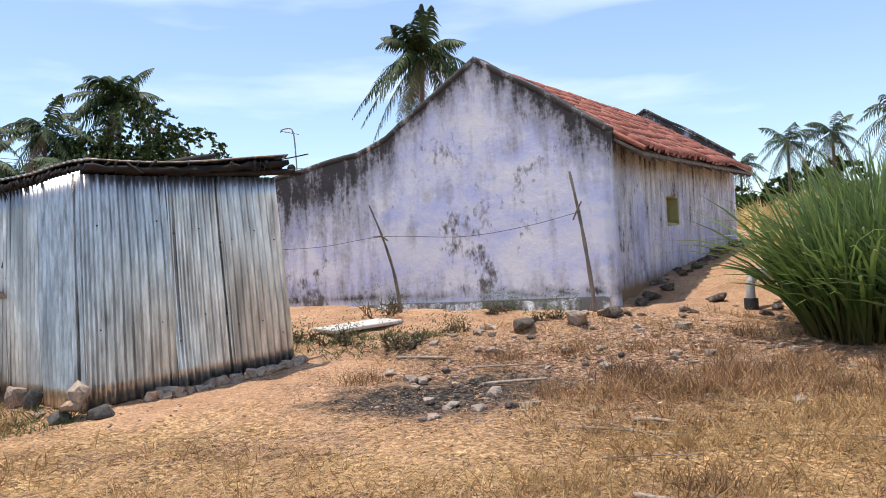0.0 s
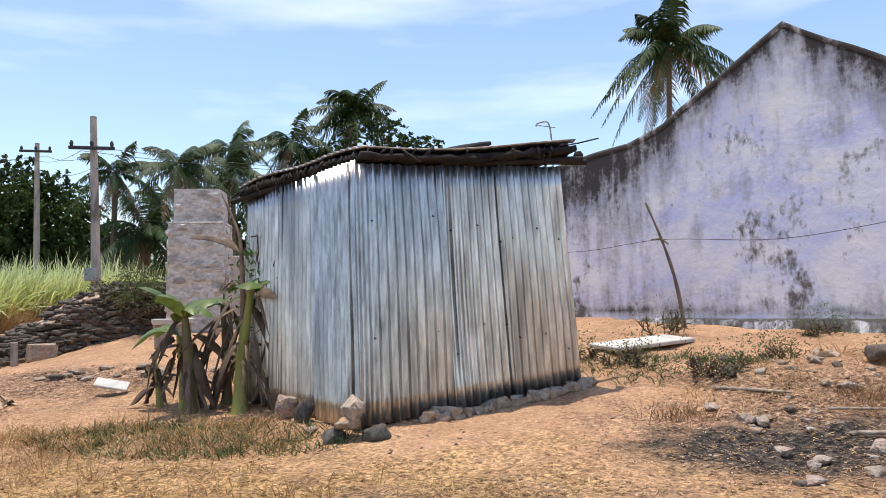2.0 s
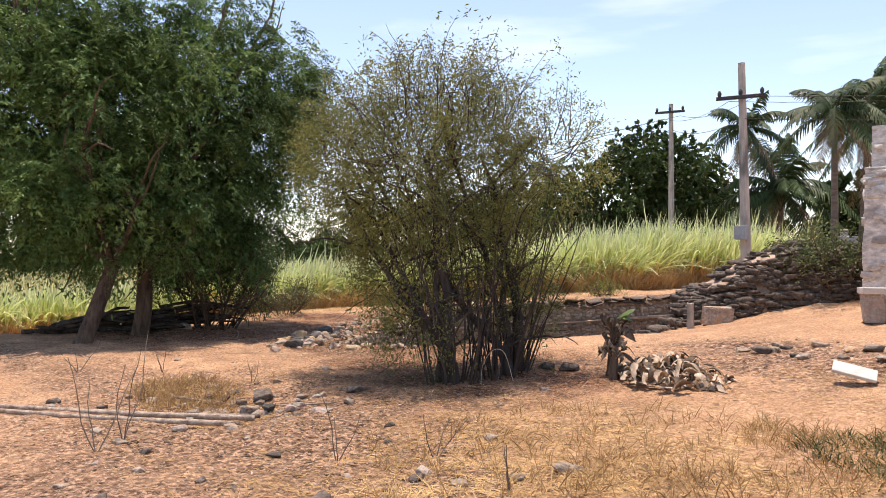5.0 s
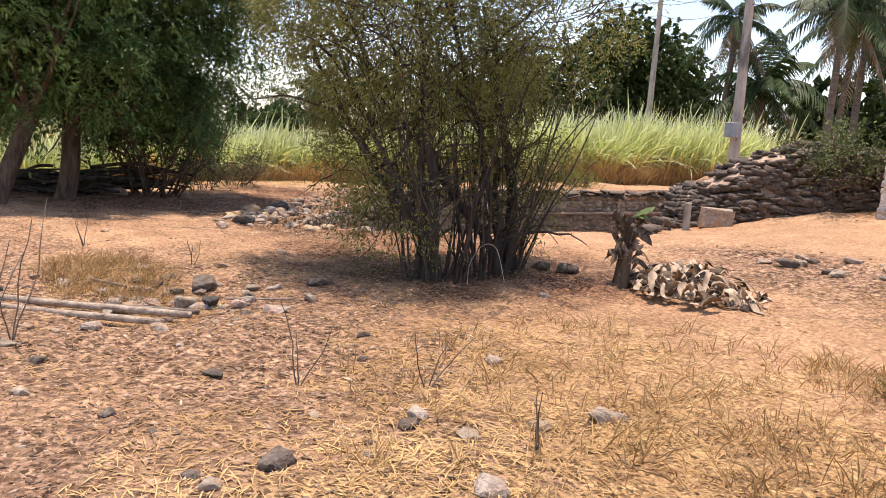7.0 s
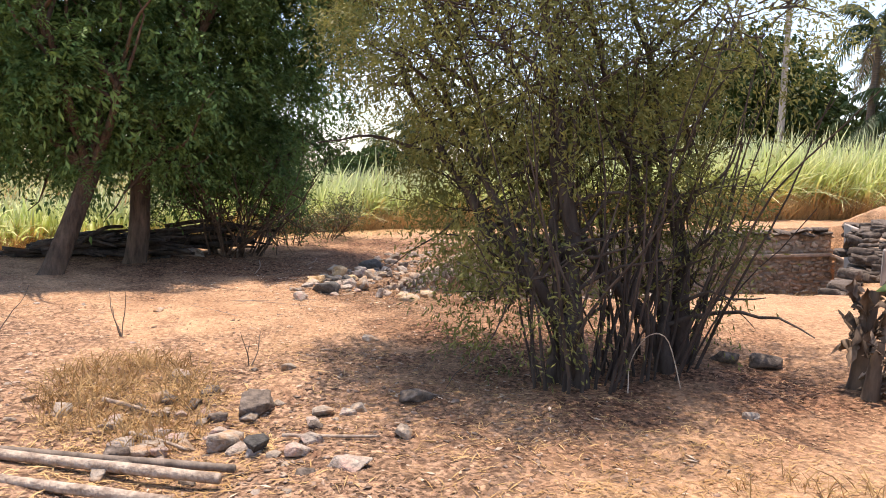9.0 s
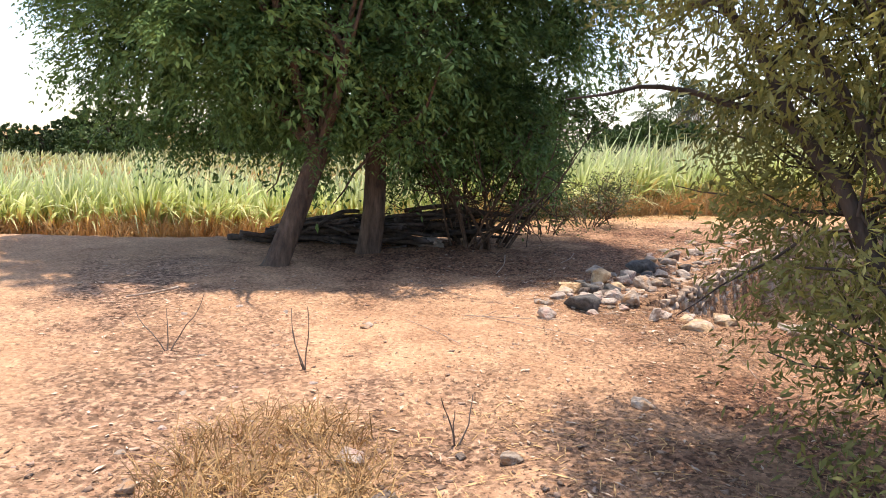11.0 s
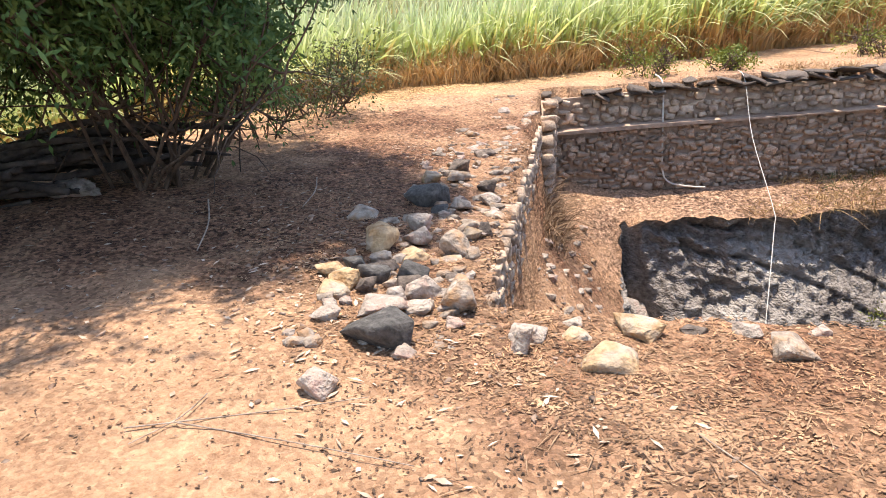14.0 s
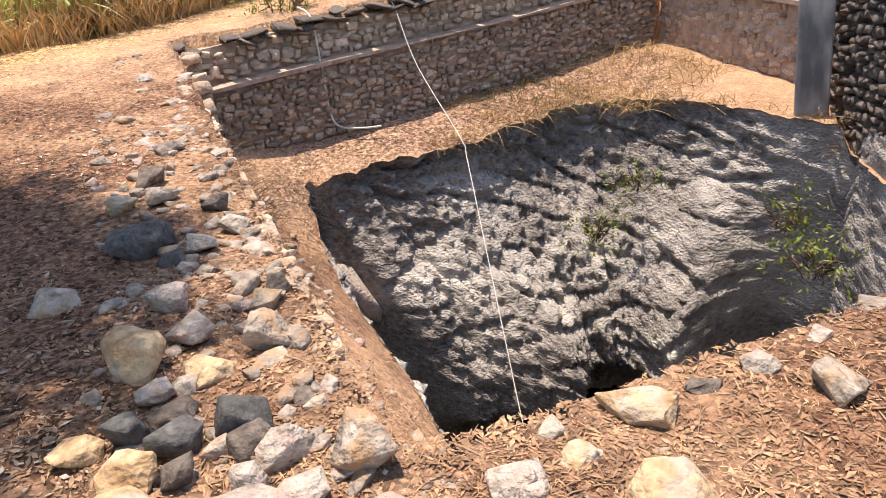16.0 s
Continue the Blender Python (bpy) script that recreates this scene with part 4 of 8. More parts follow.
def gable_weather(u, z, top):
    d = top - z
    w = 0.86 * math.exp(-d / 0.42)
    w += 0.20 * max(0.0, 1 - abs(u - 0.45) / 1.2) * math.exp(-max(0, d - 0.2) / 0.8)
    w += 0.72 * (0.5 + 0.5 * math.tanh((u - 4.0) * 1.6)) * math.exp(-d / 1.3)
    w += 0.22 * math.exp(-((z - 1.25) / 0.3) ** 2)
    w += 0.34 * math.exp(-((u - 2.75) / 0.4) ** 2 - ((z - 2.75) / 0.22) ** 2)
    w += 0.26 * math.exp(-((u - 3.3) / 0.18) ** 2 - ((z - 2.2) / 0.15) ** 2)
    w += 0.30 * math.exp(-((u - 1.5) / 0.22) ** 2 - ((z - 3.3) / 0.16) ** 2) + 0.22 * math.exp(-((u - 1.0) / 0.5) ** 2 - ((z - 2.95) / 0.10) ** 2) + 0.20 * math.exp(-((u - 4.3) / 0.25) ** 2 - ((z - 2.3) / 0.3) ** 2)
    w = min(w, 0.85)
    w += 0.24 * math.exp(-((u - 2.2) / 0.2) ** 2 - ((z - 2.1) / 0.15) ** 2)
    w += 0.42 * math.exp(-((z - 1.12) / 0.06) ** 2)
    return w


lime_wall("gable_wall", lambda u, v, z: hp(u - 0.06, v, z), 1, 7.66, lambda u: prof(u - 0.06), 0.3, 1, 0.3, gable_weather,
          splash=lambda u, z: 0.26 * math.exp(-(z - 0.9) / 0.25))
WIN = (2.96, 3.72, 1.97, 2.47)
# Grey here is stain plus painted shade: side off the sun, darkest under eave.
lime_wall("side_wall", lambda v, u, z: hp(0.0, v + 0.302, z - HRISE * 0.3), 1, HD - 0.6, lambda v: 3.3, 0.4, -1, 0.3,
          lambda v, z, top: 0.34 + 0.4 * math.exp(-(top - z) / 0.4), holes=((WIN[0] - .3, WIN[1] - .3, WIN[2], WIN[3]),),
          splash=lambda v, z: 0.8 * math.exp(-max(0, z - 1.05) / 0.3))
lime_wall("rear_gable_wall", lambda u, v, z: hp(u, HD - 0.3, z), 1, 7.6, lambda u: prof(u) + 0.12, 0.4, 1, 0.3, gable_weather)
lime_wall("back_wall", lambda v, u, z: hp(7.55, v + 0.302, z), 1, HD - 0.6, lambda v: 3.1, 0.4, 1, 0.3, lambda v, z, top: 0.3)

# window: reveal, frame and a dark leaf
w0, w1, wz0, wz1 = WIN
window = part("window", box((0.02, 0.02, 0.02), hp(0.28, (w0 + w1) / 2, wz0), 0.002), M_WINDOW, house, "small yellow-painted window opening")
for nm, pts in (("sill", [(w0, wz0), (w1, wz0)]), ("head", [(w0, wz1), (w1, wz1)]), ("jamb", [(w0, wz0), (w0, wz1)]), ("jamb", [(w1, wz0), (w1, wz1)])):
    P = [np.array(hp(0.13, v, z)) for v, z in pts]
    mid = (P[0] + P[1]) / 2
    ln_ = np.linalg.norm(P[1] - P[0])
    bmf = box((0.26, ln_ + 0.06 if nm in ("sill", "head") else 0.05, 0.05 if nm in ("sill", "head") else ln_), (0, 0, 0), 0.006)
    part(nm, bmf, M_WINDOW, window, m=Matrix.Translation(Vector(mid)) @ pose(0, 0, 0, 0, 0, math.degrees(math.atan2(HV[1], HV[0])) - 90))
pane_mid = hp(0.27, (w0 + w1) / 2, (wz0 + wz1) / 2)
part("shutter", box((0.03, w1 - w0, wz1 - wz0 + 0.02), (0, 0, 0), 0.004), M_WOOD, window, m=Matrix.Translation(Vector(pane_mid)) @ pose(0, 0, 0, 0, 0, math.degrees(math.atan2(HV[1], HV[0])) - 90))

# parapet copings along both gables
for nm, v0, lift in (("front_coping", 0.14, 0.0), ("rear_coping", HD - 0.15, 0.14)):
    chunks = []
    for (u0, z0), (u1, z1) in zip(PROFILE, PROFILE[1:]):
        n = max(2, int((u1 - u0) / 0.25))
        pts = [np.array(hp(u0 + (u1 - u0) * t, v0, z0 + (z1 - z0) * t + 0.015 + lift + 0.012 * math.sin(17 * (u0 + (u1 - u0) * t)))) for t in np.linspace(0, 1, n + 1)]
        for p, q in zip(pts, pts[1:]):
            side = np.array([HV[0], HV[1], HRISE]) * 0.17
            up = np.array([0, 0, 0.035])
            v = [p - side - up, p + side - up, p + side + up, p - side + up, q - side - up, q + side - up, q + side + up, q - side + up]
            chunks.append((np.array(v), np.array([[0, 1, 2, 3], [7, 6, 5, 4], [0, 4, 5, 1], [1, 5, 6, 2], [2, 6, 7, 3], [3, 7, 4, 0]])))
    v, f = welded(*join_arrays(chunks))
    me = mesh_np(nm, v, f, M_LIME, False, {"weather_shade": np.full(len(v), 0.85), "soilsplash": np.zeros(len(v))})
    part("parapet_coping", me, None, house, "blackened parapet coping")

# roof deck and left lean-to roof, then clay tiles course by course
EAVE_U, EAVE_Z, RIDGE_U, RIDGE_Z = -0.50, 3.03, 1.96, 4.58


def roof_quad(u0, z0, u1, z1, v0, v1, thick):
    bm = bmesh.new()
    top = [bm.verts.new(hp(u, v, z)) for u, v, z in ((u0, v0, z0), (u0, v1, z0), (u1, v1, z1), (u1, v0, z1))]
    bot = [bm.verts.new((c.co.x, c.co.y, c.co.z - thick)) for c in top]
    bm.faces.new(top)
    bm.faces.new(bot[::-1])
    for i in range(4):
        bm.faces.new((top[i], top[(i + 1) % 4], bot[(i + 1) % 4], bot[i]))
    return bm


roof = part("roof", roof_quad(EAVE_U + .03, EAVE_Z - 0.03, RIDGE_U, RIDGE_Z - 0.04, 0.30, HD - 0.3, 0.05), M_WOOD, house, "red clay tile roof over timber battens")
part("lean_to_roof", roof_quad(RIDGE_U, RIDGE_Z - 0.1, 3.69, 3.5, 0.30, HD - 0.3, 0.06), M_TILE, house)
part("veranda_roof", roof_quad(3.69, 3.5, 7.6, 3.0, 0.30, HD - 0.3, 0.06), M_TILE, house)


def tile_mesh():
    """A pan tile: a raised roll beside a shallow trough, with a thick nose."""
    xs = np.linspace(0, 1, 9)
    prof_ = np.array([0.0, 0.035, 0.045, 0.03, 0.0, -0.006, -0.008, -0.006, 0.0])
    vs, fs = [], []
    for y, lift in ((0, 0.02), (1, 0.0)):
        for x, p in zip(xs, prof_):
            vs.append((x, y, p + lift))
    for x, p in zip(xs, prof_):
        vs.append((x, 0, p + lift - 0.012))
    n = len(xs)
    for i in range(n - 1):
        fs.append((i, i + 1, n + i + 1, n + i))
        fs.append((2 * n + i, 2 * n + i + 1, i + 1, i))
    return np.array(vs, float), np.array(fs)


TILE_V, TILE_F = tile_mesh()
slope = math.hypot(RIDGE_U - EAVE_U, RIDGE_Z - EAVE_Z)
rows_n, tile_w = 9, 0.24
tile_l = slope / rows_n
TILE_ME = mesh_np("tile", TILE_V * [tile_w * 1.02, tile_l * 1.25, 1.15], TILE_F, M_TILE)
cols_n = int((HD - 0.65) / tile_w)
xax = Vector((HV[0], HV[1], HRISE)).normalized()
yax = Vector((HU[0] * (RIDGE_U - EAVE_U), HU[1] * (RIDGE_U - EAVE_U), RIDGE_Z - EAVE_Z)).normalized()
zax = xax.cross(yax).normalized()
TILT_IN = Matrix((xax, yax, zax)).transposed().to_4x4()
count, chunks = 0, []
trng = np.random.default_rng(4)
for c in range(cols_n):
    for r in range(rows_n):
        s = r / rows_n
        o = Vector(hp(EAVE_U + (RIDGE_U - EAVE_U) * s, 0.33 + c * tile_w, EAVE_Z + (RIDGE_Z - EAVE_Z) * s + 0.02))
        sag = -0.05 * math.exp(-((c - 9) / 3.0) ** 2 - ((r - 0.5) / 1.5) ** 2) - 0.03 * math.sin(c * 0.45) * (1 - s)
        m = Matrix.Translation(o + Vector((0, 0, sag))) @ TILT_IN @ pose(trng.normal() * 0.012, trng.normal() * 0.012, 0.012 + abs(trng.normal()) * 0.006, trng.normal() * 1.2, trng.normal() * 1.5, trng.normal() * 2.2)
        if count < 300:
            part("tile", TILE_ME, None, roof, m=m)
        else:
            w4 = np.c_[TILE_V * [tile_w * 1.02, tile_l * 1.25, 1.15], np.ones(len(TILE_V))] @ np.array(m).T
            chunks.append((w4[:, :3], TILE_F))
        count += 1
if chunks:
    v, f = join_arrays(chunks)
    tagged(part("far_tiles", mesh_np("far_tiles", v, f, M_TILE), None, roof), kind="stuff")
part("verge", tube("verge", [hp(u, 0.31, EAVE_Z + (RIDGE_Z - EAVE_Z) * (u - EAVE_U) / (RIDGE_U - EAVE_U) + 0.02) for u in np.linspace(EAVE_U, RIDGE_U, 8)], 0.035, M_TILE, 6), None, roof, "clay verge tiles")
for vv in np.arange(0.6, HD - 0.4, 0.75):
    part("rafter", tube("rafter", [hp(EAVE_U + 0.02, vv, EAVE_Z - 0.11), hp(0.3, vv, EAVE_Z - 0.11 + 0.5)], 0.035, M_WOOD, 6), None, roof)

# plinth at the gable's foot
chunks = []
for i in range(30):
    u0, u1 = -0.02 + i * 7.6 / 30, -0.02 + (i + 1) * 7.6 / 30
    j = lambda k, e: 0.02 * math.sin(k * 12.9898 + e * 7.3)
    z0, z1 = 1.06 - 0.010 * u0, 1.06 - 0.010 * u1
    v = [hp(u0, -0.10 + j(1, i), 0.3), hp(u1, -0.10 + j(1, i + 1), 0.3), hp(u1, -0.08, z1 - 0.03 + j(3, i + 1)), hp(u0, -0.08, z0 - 0.03 + j(3, i)), hp(u1, 0.01, z1), hp(u0, 0.01, z0)]
    chunks.append((np.array(v), np.array([[0, 1, 2, 3], [3, 2, 4, 5]])))
v, f = welded(*join_arrays(chunks))
part("plinth", mesh_np("plinth", v, f, M_LIME, False, {"weather_shade": np.where(v[:, 2] > 1.02, 0.95, 0.7), "soilsplash": np.where(v[:, 2] < 0.6, 0.30, 0.0)}), None, house, "crumbling whitewashed plinth")

# ---- the tin shed ----
shed = thing("tin_shed", "small shed of upright corrugated tin sheets with ragged roof", "shed")


def tin_sheet(width, h, waves=10, amp=0.011, bend=0.0, curl=0.0, seed=0, torn=0.0):
    """Upright corrugated sheet in its own plane, x across, z up."""
    rng = np.random.default_rng(seed)
    nx, nz = waves * 8 + 1, 12
    x = np.linspace(0, 1, nx)
    z = np.linspace(0, 1, nz)
    X, Z = np.meshgrid(x, z, indexing="ij")
    Yc = amp * np.cos(X * waves * 2 * np.pi) + bend * np.sin(Z * np.pi) * np.sin(X * np.pi) + curl * (X ** 2) * (0.4 + 0.6 * Z)
    Yc = Yc + 0.006 * np.sin(X * 5 + Z * 7 + seed)
    top = h + torn * (np.sin(X * 9 + seed) * 0.5 + np.floor(X * 3 + seed) % 2 * 0.5)
    v = np.stack([X * width, Yc, Z * top], -1).reshape(-1, 3)
    i, j = np.meshgrid(np.arange(nx - 1), np.arange(nz - 1), indexing="ij")
    a = i * nz + j
    f = np.stack([a, a + nz, a + nz + 1, a + 1], -1).reshape(-1, 4)
    return v, f


def put_sheet(b0, b1, t0, t1, waves, seed, **kw):
    """A sheet whose foot runs from b0 to b1 and whose top runs from t0 to t1."""
    v, f = tin_sheet(1.0, 1.0, waves, 1.0, seed=seed)
    b0, b1, t0, t1 = (np.array(p, float) for p in (b0, b1, t0, t1))
    X, Y, Z = v[:, 0:1], v[:, 1:2], v[:, 2:3]
    foot = b0 + (b1 - b0) * X
    head = t0 + (t1 - t0) * X
    p = foot + (head - foot) * Z
    n = np.cross(b1 - b0, t0 - b0)
    n = n / np.linalg.norm(n)
    p = p + n * (np.cos(X * waves * 2 * np.pi) * 0.0165 + kw.get("bow", 0.0) * np.sin(Z * np.pi) + 0.008 * np.sin(X * 4 + Z * 6 + seed))
    me = mesh_np("sheet", p, f, M_TIN, True)
    ob = part("tin_sheet", me, None, shed)
    sol = ob.modifiers.new("thick", "SOLIDIFY")
    sol.thickness = 0.002
    return ob


SB_M, SB_R, SB_L = np.array([-3.50, 7.82]), np.array([-1.80, 9.24]), np.array([-5.15, 8.75])
ST_M, ST_R, ST_L = np.array([-3.61, 8.03]), np.array([-1.94, 9.16]), np.array([-5.12, 8.80])


def on_line(p, q, t):
    return p + (q - p) * t


def front_sheet(t0, t1, seed, waves, lift=0.0, off=0.0, top=2.60, bow=0.0):
    n2 = np.array([0.47, -0.88]) * off
    a, b = on_line(SB_M, SB_R, t0) + n2, on_line(SB_M, SB_R, t1) + n2
    c, d = on_line(ST_M, ST_R, t0) + n2, on_line(ST_M, ST_R, t1) + n2
    put_sheet((*a, hz(*a) + 0.03), (*b, hz(*b) + 0.03), (*c, top + lift), (*d, top + lift + 0.01), waves, seed, bow=bow)


front_sheet(-0.05, 0.39, 1, 11, 0.0, 0.012, bow=0.035)
front_sheet(0.365, 0.69, 2, 9, 0.02, -0.006, bow=-0.02)
front_sheet(0.672, 1.0, 3, 9, 0.035, 0.016, bow=0.01)


def side_sheet(t0, t1, seed, off=0.0, top0=2.50, top1=2.60, foot=None, waves=10):
    n2 = np.array([-0.35, -0.93]) * off
    a, b = on_line(SB_L, SB_M, t0) + n2, on_line(SB_L, SB_M, t1) + n2
    c, d = on_line(ST_L, ST_M, t0) + n2, on_line(ST_L, ST_M, t1) + n2
    if foot is not None:
        a, b = (np.array(p) for p in foot)
    put_sheet((*a, hz(*a) + 0.02), (*b, hz(*b) + 0.02), (*c, top0), (*d, top1), waves, seed, bow=0.01)


side_sheet(0.0, 0.36, 4, 0.0, 2.49, 2.53)
side_sheet(0.34, 0.70, 5, 0.012, 2.52, 2.57)
side_sheet(0.64, 1.02, 6, 0.04, 2.56, 2.63, foot=((-4.02, 8.02), (-3.47, 7.72)), waves=11)
SBACK = np.array([-3.45, 10.35])
for i, (p, q, pt, qt) in enumerate(((SB_R, SBACK, ST_R, SBACK), (SBACK, SB_L, SBACK, ST_L))):
    for k in range(2):
        a, b = on_line(p, q, k / 2), on_line(p, q, (k + 1) / 2)
        c, d = on_line(pt, qt, k / 2), on_line(pt, qt, (k + 1) / 2)
        put_sheet((*a, hz(*a)), (*b, hz(*b)), (*c, 2.62 - 0.06 * i), (*d, 2.60 - 0.10 * i), 10, 20 + i * 3 + k)


def shed_roof():
    """Old corrugated sheets laid over poles, dipping to one side, with a ragged edge."""
    c0, c1, c2, c3 = np.array([-5.24, 8.78, 2.57]), np.array([-3.58, 8.04, 2.77]), np.array([-1.76, 9.16, 2.86]), np.array([-3.3, 10.6, 2.87])
    n, k = 90, 24
    s, t = np.meshgrid(np.linspace(0, 1, n), np.linspace(0, 1, k), indexing="ij")
    p = (c0[None, None] * ((1 - s) * (1 - t))[..., None] + c1[None, None] * (s * (1 - t))[..., None] + c2[None, None] * (s * t)[..., None] + c3[None, None] * ((1 - s) * t)[..., None])
    p[..., 2] += 0.013 * np.cos(s * 22 * 2 * np.pi) + 0.03 * np.sin(t * 3 + s * 4) + 0.02 * np.sin(s * 9 + t * 5)
    i, j = np.meshgrid(np.arange(n - 1), np.arange(k - 1), indexing="ij")
    a = i * k + j
    f = np.stack([a, a + k, a + k + 1, a + 1], -1).reshape(-1, 4)
    return p.reshape(-1, 3), f


v, f = shed_roof()
roof_sheet = part("roof_sheet", mesh_np("roof_sheet", v, f, M_TIN, True), None, shed, "rusty corrugated roof sheet")
roof_sheet.modifiers.new("thick", "SOLIDIFY").thickness = 0.006
# Near-black lining: the shade below the roof edge is put into its colour.
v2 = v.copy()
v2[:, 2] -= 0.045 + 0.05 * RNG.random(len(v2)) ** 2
under = part("thatch_lining", mesh_np("thatch_lining", v2, f, M_SHEDBLACK), None, shed, "thatch under the roof, its shade painted near-black")
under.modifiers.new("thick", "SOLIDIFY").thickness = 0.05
for k, (p, q, r) in enumerate([((-5.35, 8.84, 2.43), (-3.62, 8.18, 2.62), 0.028), ((-3.72, 8.16, 2.63), (-1.72, 9.24, 2.72), 0.034), ((-3.6, 8.6, 2.68), (-1.7, 9.6, 2.75), 0.03),
                               ((-5.3, 9.2, 2.5), (-3.3, 10.5, 2.72), 0.03), ((-1.95, 9.2, 2.84), (-3.3, 10.5, 2.76), 0.03), ((-4.5, 8.7, 2.66), (-2.6, 9.9, 2.78), 0.025)]):
    mid = (np.array(p) + np.array(q)) / 2 + [0, 0, 0.02 * (-1) ** k]
    part("roof_pole", tube("pole", smooth_path([p, mid, q], 8), r, M_SHEDBLACK, 6), None, shed)
for p in ((-2.12, 9.62), (-3.80, 8.76), (-5.1, 9.28), (-3.45, 10.15)):
    part("corner_post", tube("post", [(*p, hz(*p) - 0.05), (*p, 2.72 if p[0] > -4 else 2.50)], 0.035, M_SHEDBLACK, 7), None, shed)
part("loose_branch", tube("branch", smooth_path([(-3.2, 9.1, 2.84), (-2.85, 9.2, 2.90), (-2.65, 9.35, 2.97)], 8), [0.035, 0.04, 0.05, 0.05, 0.045, 0.04, 0.03, 0.02], M_SHEDBLACK, 6), None, shed, "black branch on the roof")
part("rag", tube("rag", smooth_path([(-1.78, 9.30, 2.80), (-1.74, 9.28, 2.74), (-1.77, 9.28, 2.68)], 6), [0.02, 0.05, 0.05, 0.04, 0.03, 0.01], M_SHEDBLACK, 6), None, shed)
part("loose_strip", tube("strip", smooth_path([(-2.1, 9.2, 2.84), (-1.8, 9.26, 2.88), (-1.55, 9.3, 2.93)], 6), 0.008, M_SHEDBLACK, 5), None, shed)
# black rags of thatch hanging over the eaves
trg = np.random.default_rng(17)
for k in range(26):
    u = trg.random()
    a = on_line(np.array([-5.24, 8.78, 2.53]), np.array([-3.58, 8.05, 2.72]), u * 2) if u < 0.5 else on_line(np.array([-3.58, 8.05, 2.72]), np.array([-1.76, 9.17, 2.81]), u * 2 - 1)
    L = trg.uniform(0.05, 0.16)
    pts = smooth_path([a + [0, 0.04, 0.02], a + [0.01, -0.02, -0.01], a + [trg.normal() * 0.06, -0.03, -L]], 6)
    part("thatch_rag", tube("rag", pts, np.linspace(trg.uniform(0.012, 0.03), 0.004, 6), M_SHEDBLACK, 5), None, shed)
nail_me = mesh_np("nail", *rock_arrays(3, (0.022, 0.022, 0.012), 4, 1), M_SHEDBLACK)
nrng = random.Random(5)
for t in (0.06, 0.2, 0.34, 0.42, 0.55, 0.66, 0.72, 0.85, 0.96):
    for zf in (0.30, 0.72):
        a, b = on_line(SB_M, SB_R, t), on_line(ST_M, ST_R, t)
        zf = zf + nrng.uniform(-0.06, 0.06)
        c = a + (b - a) * zf + np.array([0.47, -0.88]) * 0.03
        part("nail", nail_me, None, shed, m=pose(c[0], c[1], 0.3 + 2.38 * zf, 90, 0, 28))

# ---- stones ----
ROCK_N = [0]


SMALL = {}


def small_rock(x, y, size, material):
    """One of the countless small stones, kept for one joined mesh a kind."""
    v, f = rock_arrays(4000 + len(SMALL.setdefault(material, [])) * 7, size, 11, 2, 0.14)
    ang = random.uniform(0, 6.28)
    c, s = math.cos(ang), math.sin(ang)
    SMALL[material].append((np.c_[v[:, 0] * c - v[:, 1] * s + x, v[:, 0] * s + v[:, 1] * c + y, v[:, 2] + hz(x, y) - 0.02], f))


def rock(x, y, size, material, label, group="", dz=-0.02, cuts=9, turn=None, z=None, name="rock", tilt=(0, 0)):
    ROCK_N[0] += 1
    v, f = rock_arrays(500 + ROCK_N[0], tuple(0.80 * q for q in size), 14 if material is M_STONEYEL else 10 + ROCK_N[0] % 3, 3 if max(size) > 0.16 else 2, 0.15 if material is not M_STONEDARK else 0.03)
    ob = part(name, mesh_np(name, v, f, material))
    zz = hz(x, y) if z is None else z
    ob.matrix_basis = pose(x, y, zz + (dz if z is not None else min(dz, -0.17 * size[2])), tilt[0], tilt[1], random.uniform(0, 360) if turn is None else turn)
    return tagged(ob, label, "rock", group)


LAB = {M_STONE: "rough brown field stone lying on the soil", M_STONEYEL: "yellowish worn sandstone boulder in leaf litter", M_STONEDARK: "dark angular basalt block with sharp edges",
       M_STONEWHITE: "pale whitish broken stone with pitted faces", M_RUBBLE: "blackened rough rubble stone on soil"}
# stones heaped along the well's edge: broad ones first, then the loose heap by the path, then the line along the wall
HEAP_FAR = ((-16.57, 8.06, 0.22, 0.12, M_STONEYEL), (-16.08, 7.74, 0.36, 0.22, M_STONEDARK), (-16.71, 8.38, 0.24, 0.14, M_RUBBLE), (-16.48, 8.24, 0.24, 0.11, M_STONE), (-16.12, 8.28, 0.19, 0.13, M_RUBBLE), (-15.84, 7.89, 0.20, 0.12, M_STONEWHITE),
            (-15.85, 8.13, 0.19, 0.11, M_STONEWHITE), (-15.86, 7.72, 0.17, 0.08, M_STONEDARK), (-17.06, 8.86, 0.24, 0.10, M_RUBBLE), (-15.97, 7.20, 0.27, 0.12, M_STONE), (-15.48, 7.37, 0.21, 0.16, M_STONEWHITE), (-15.22, 7.22, 0.21, 0.14, M_STONEWHITE))
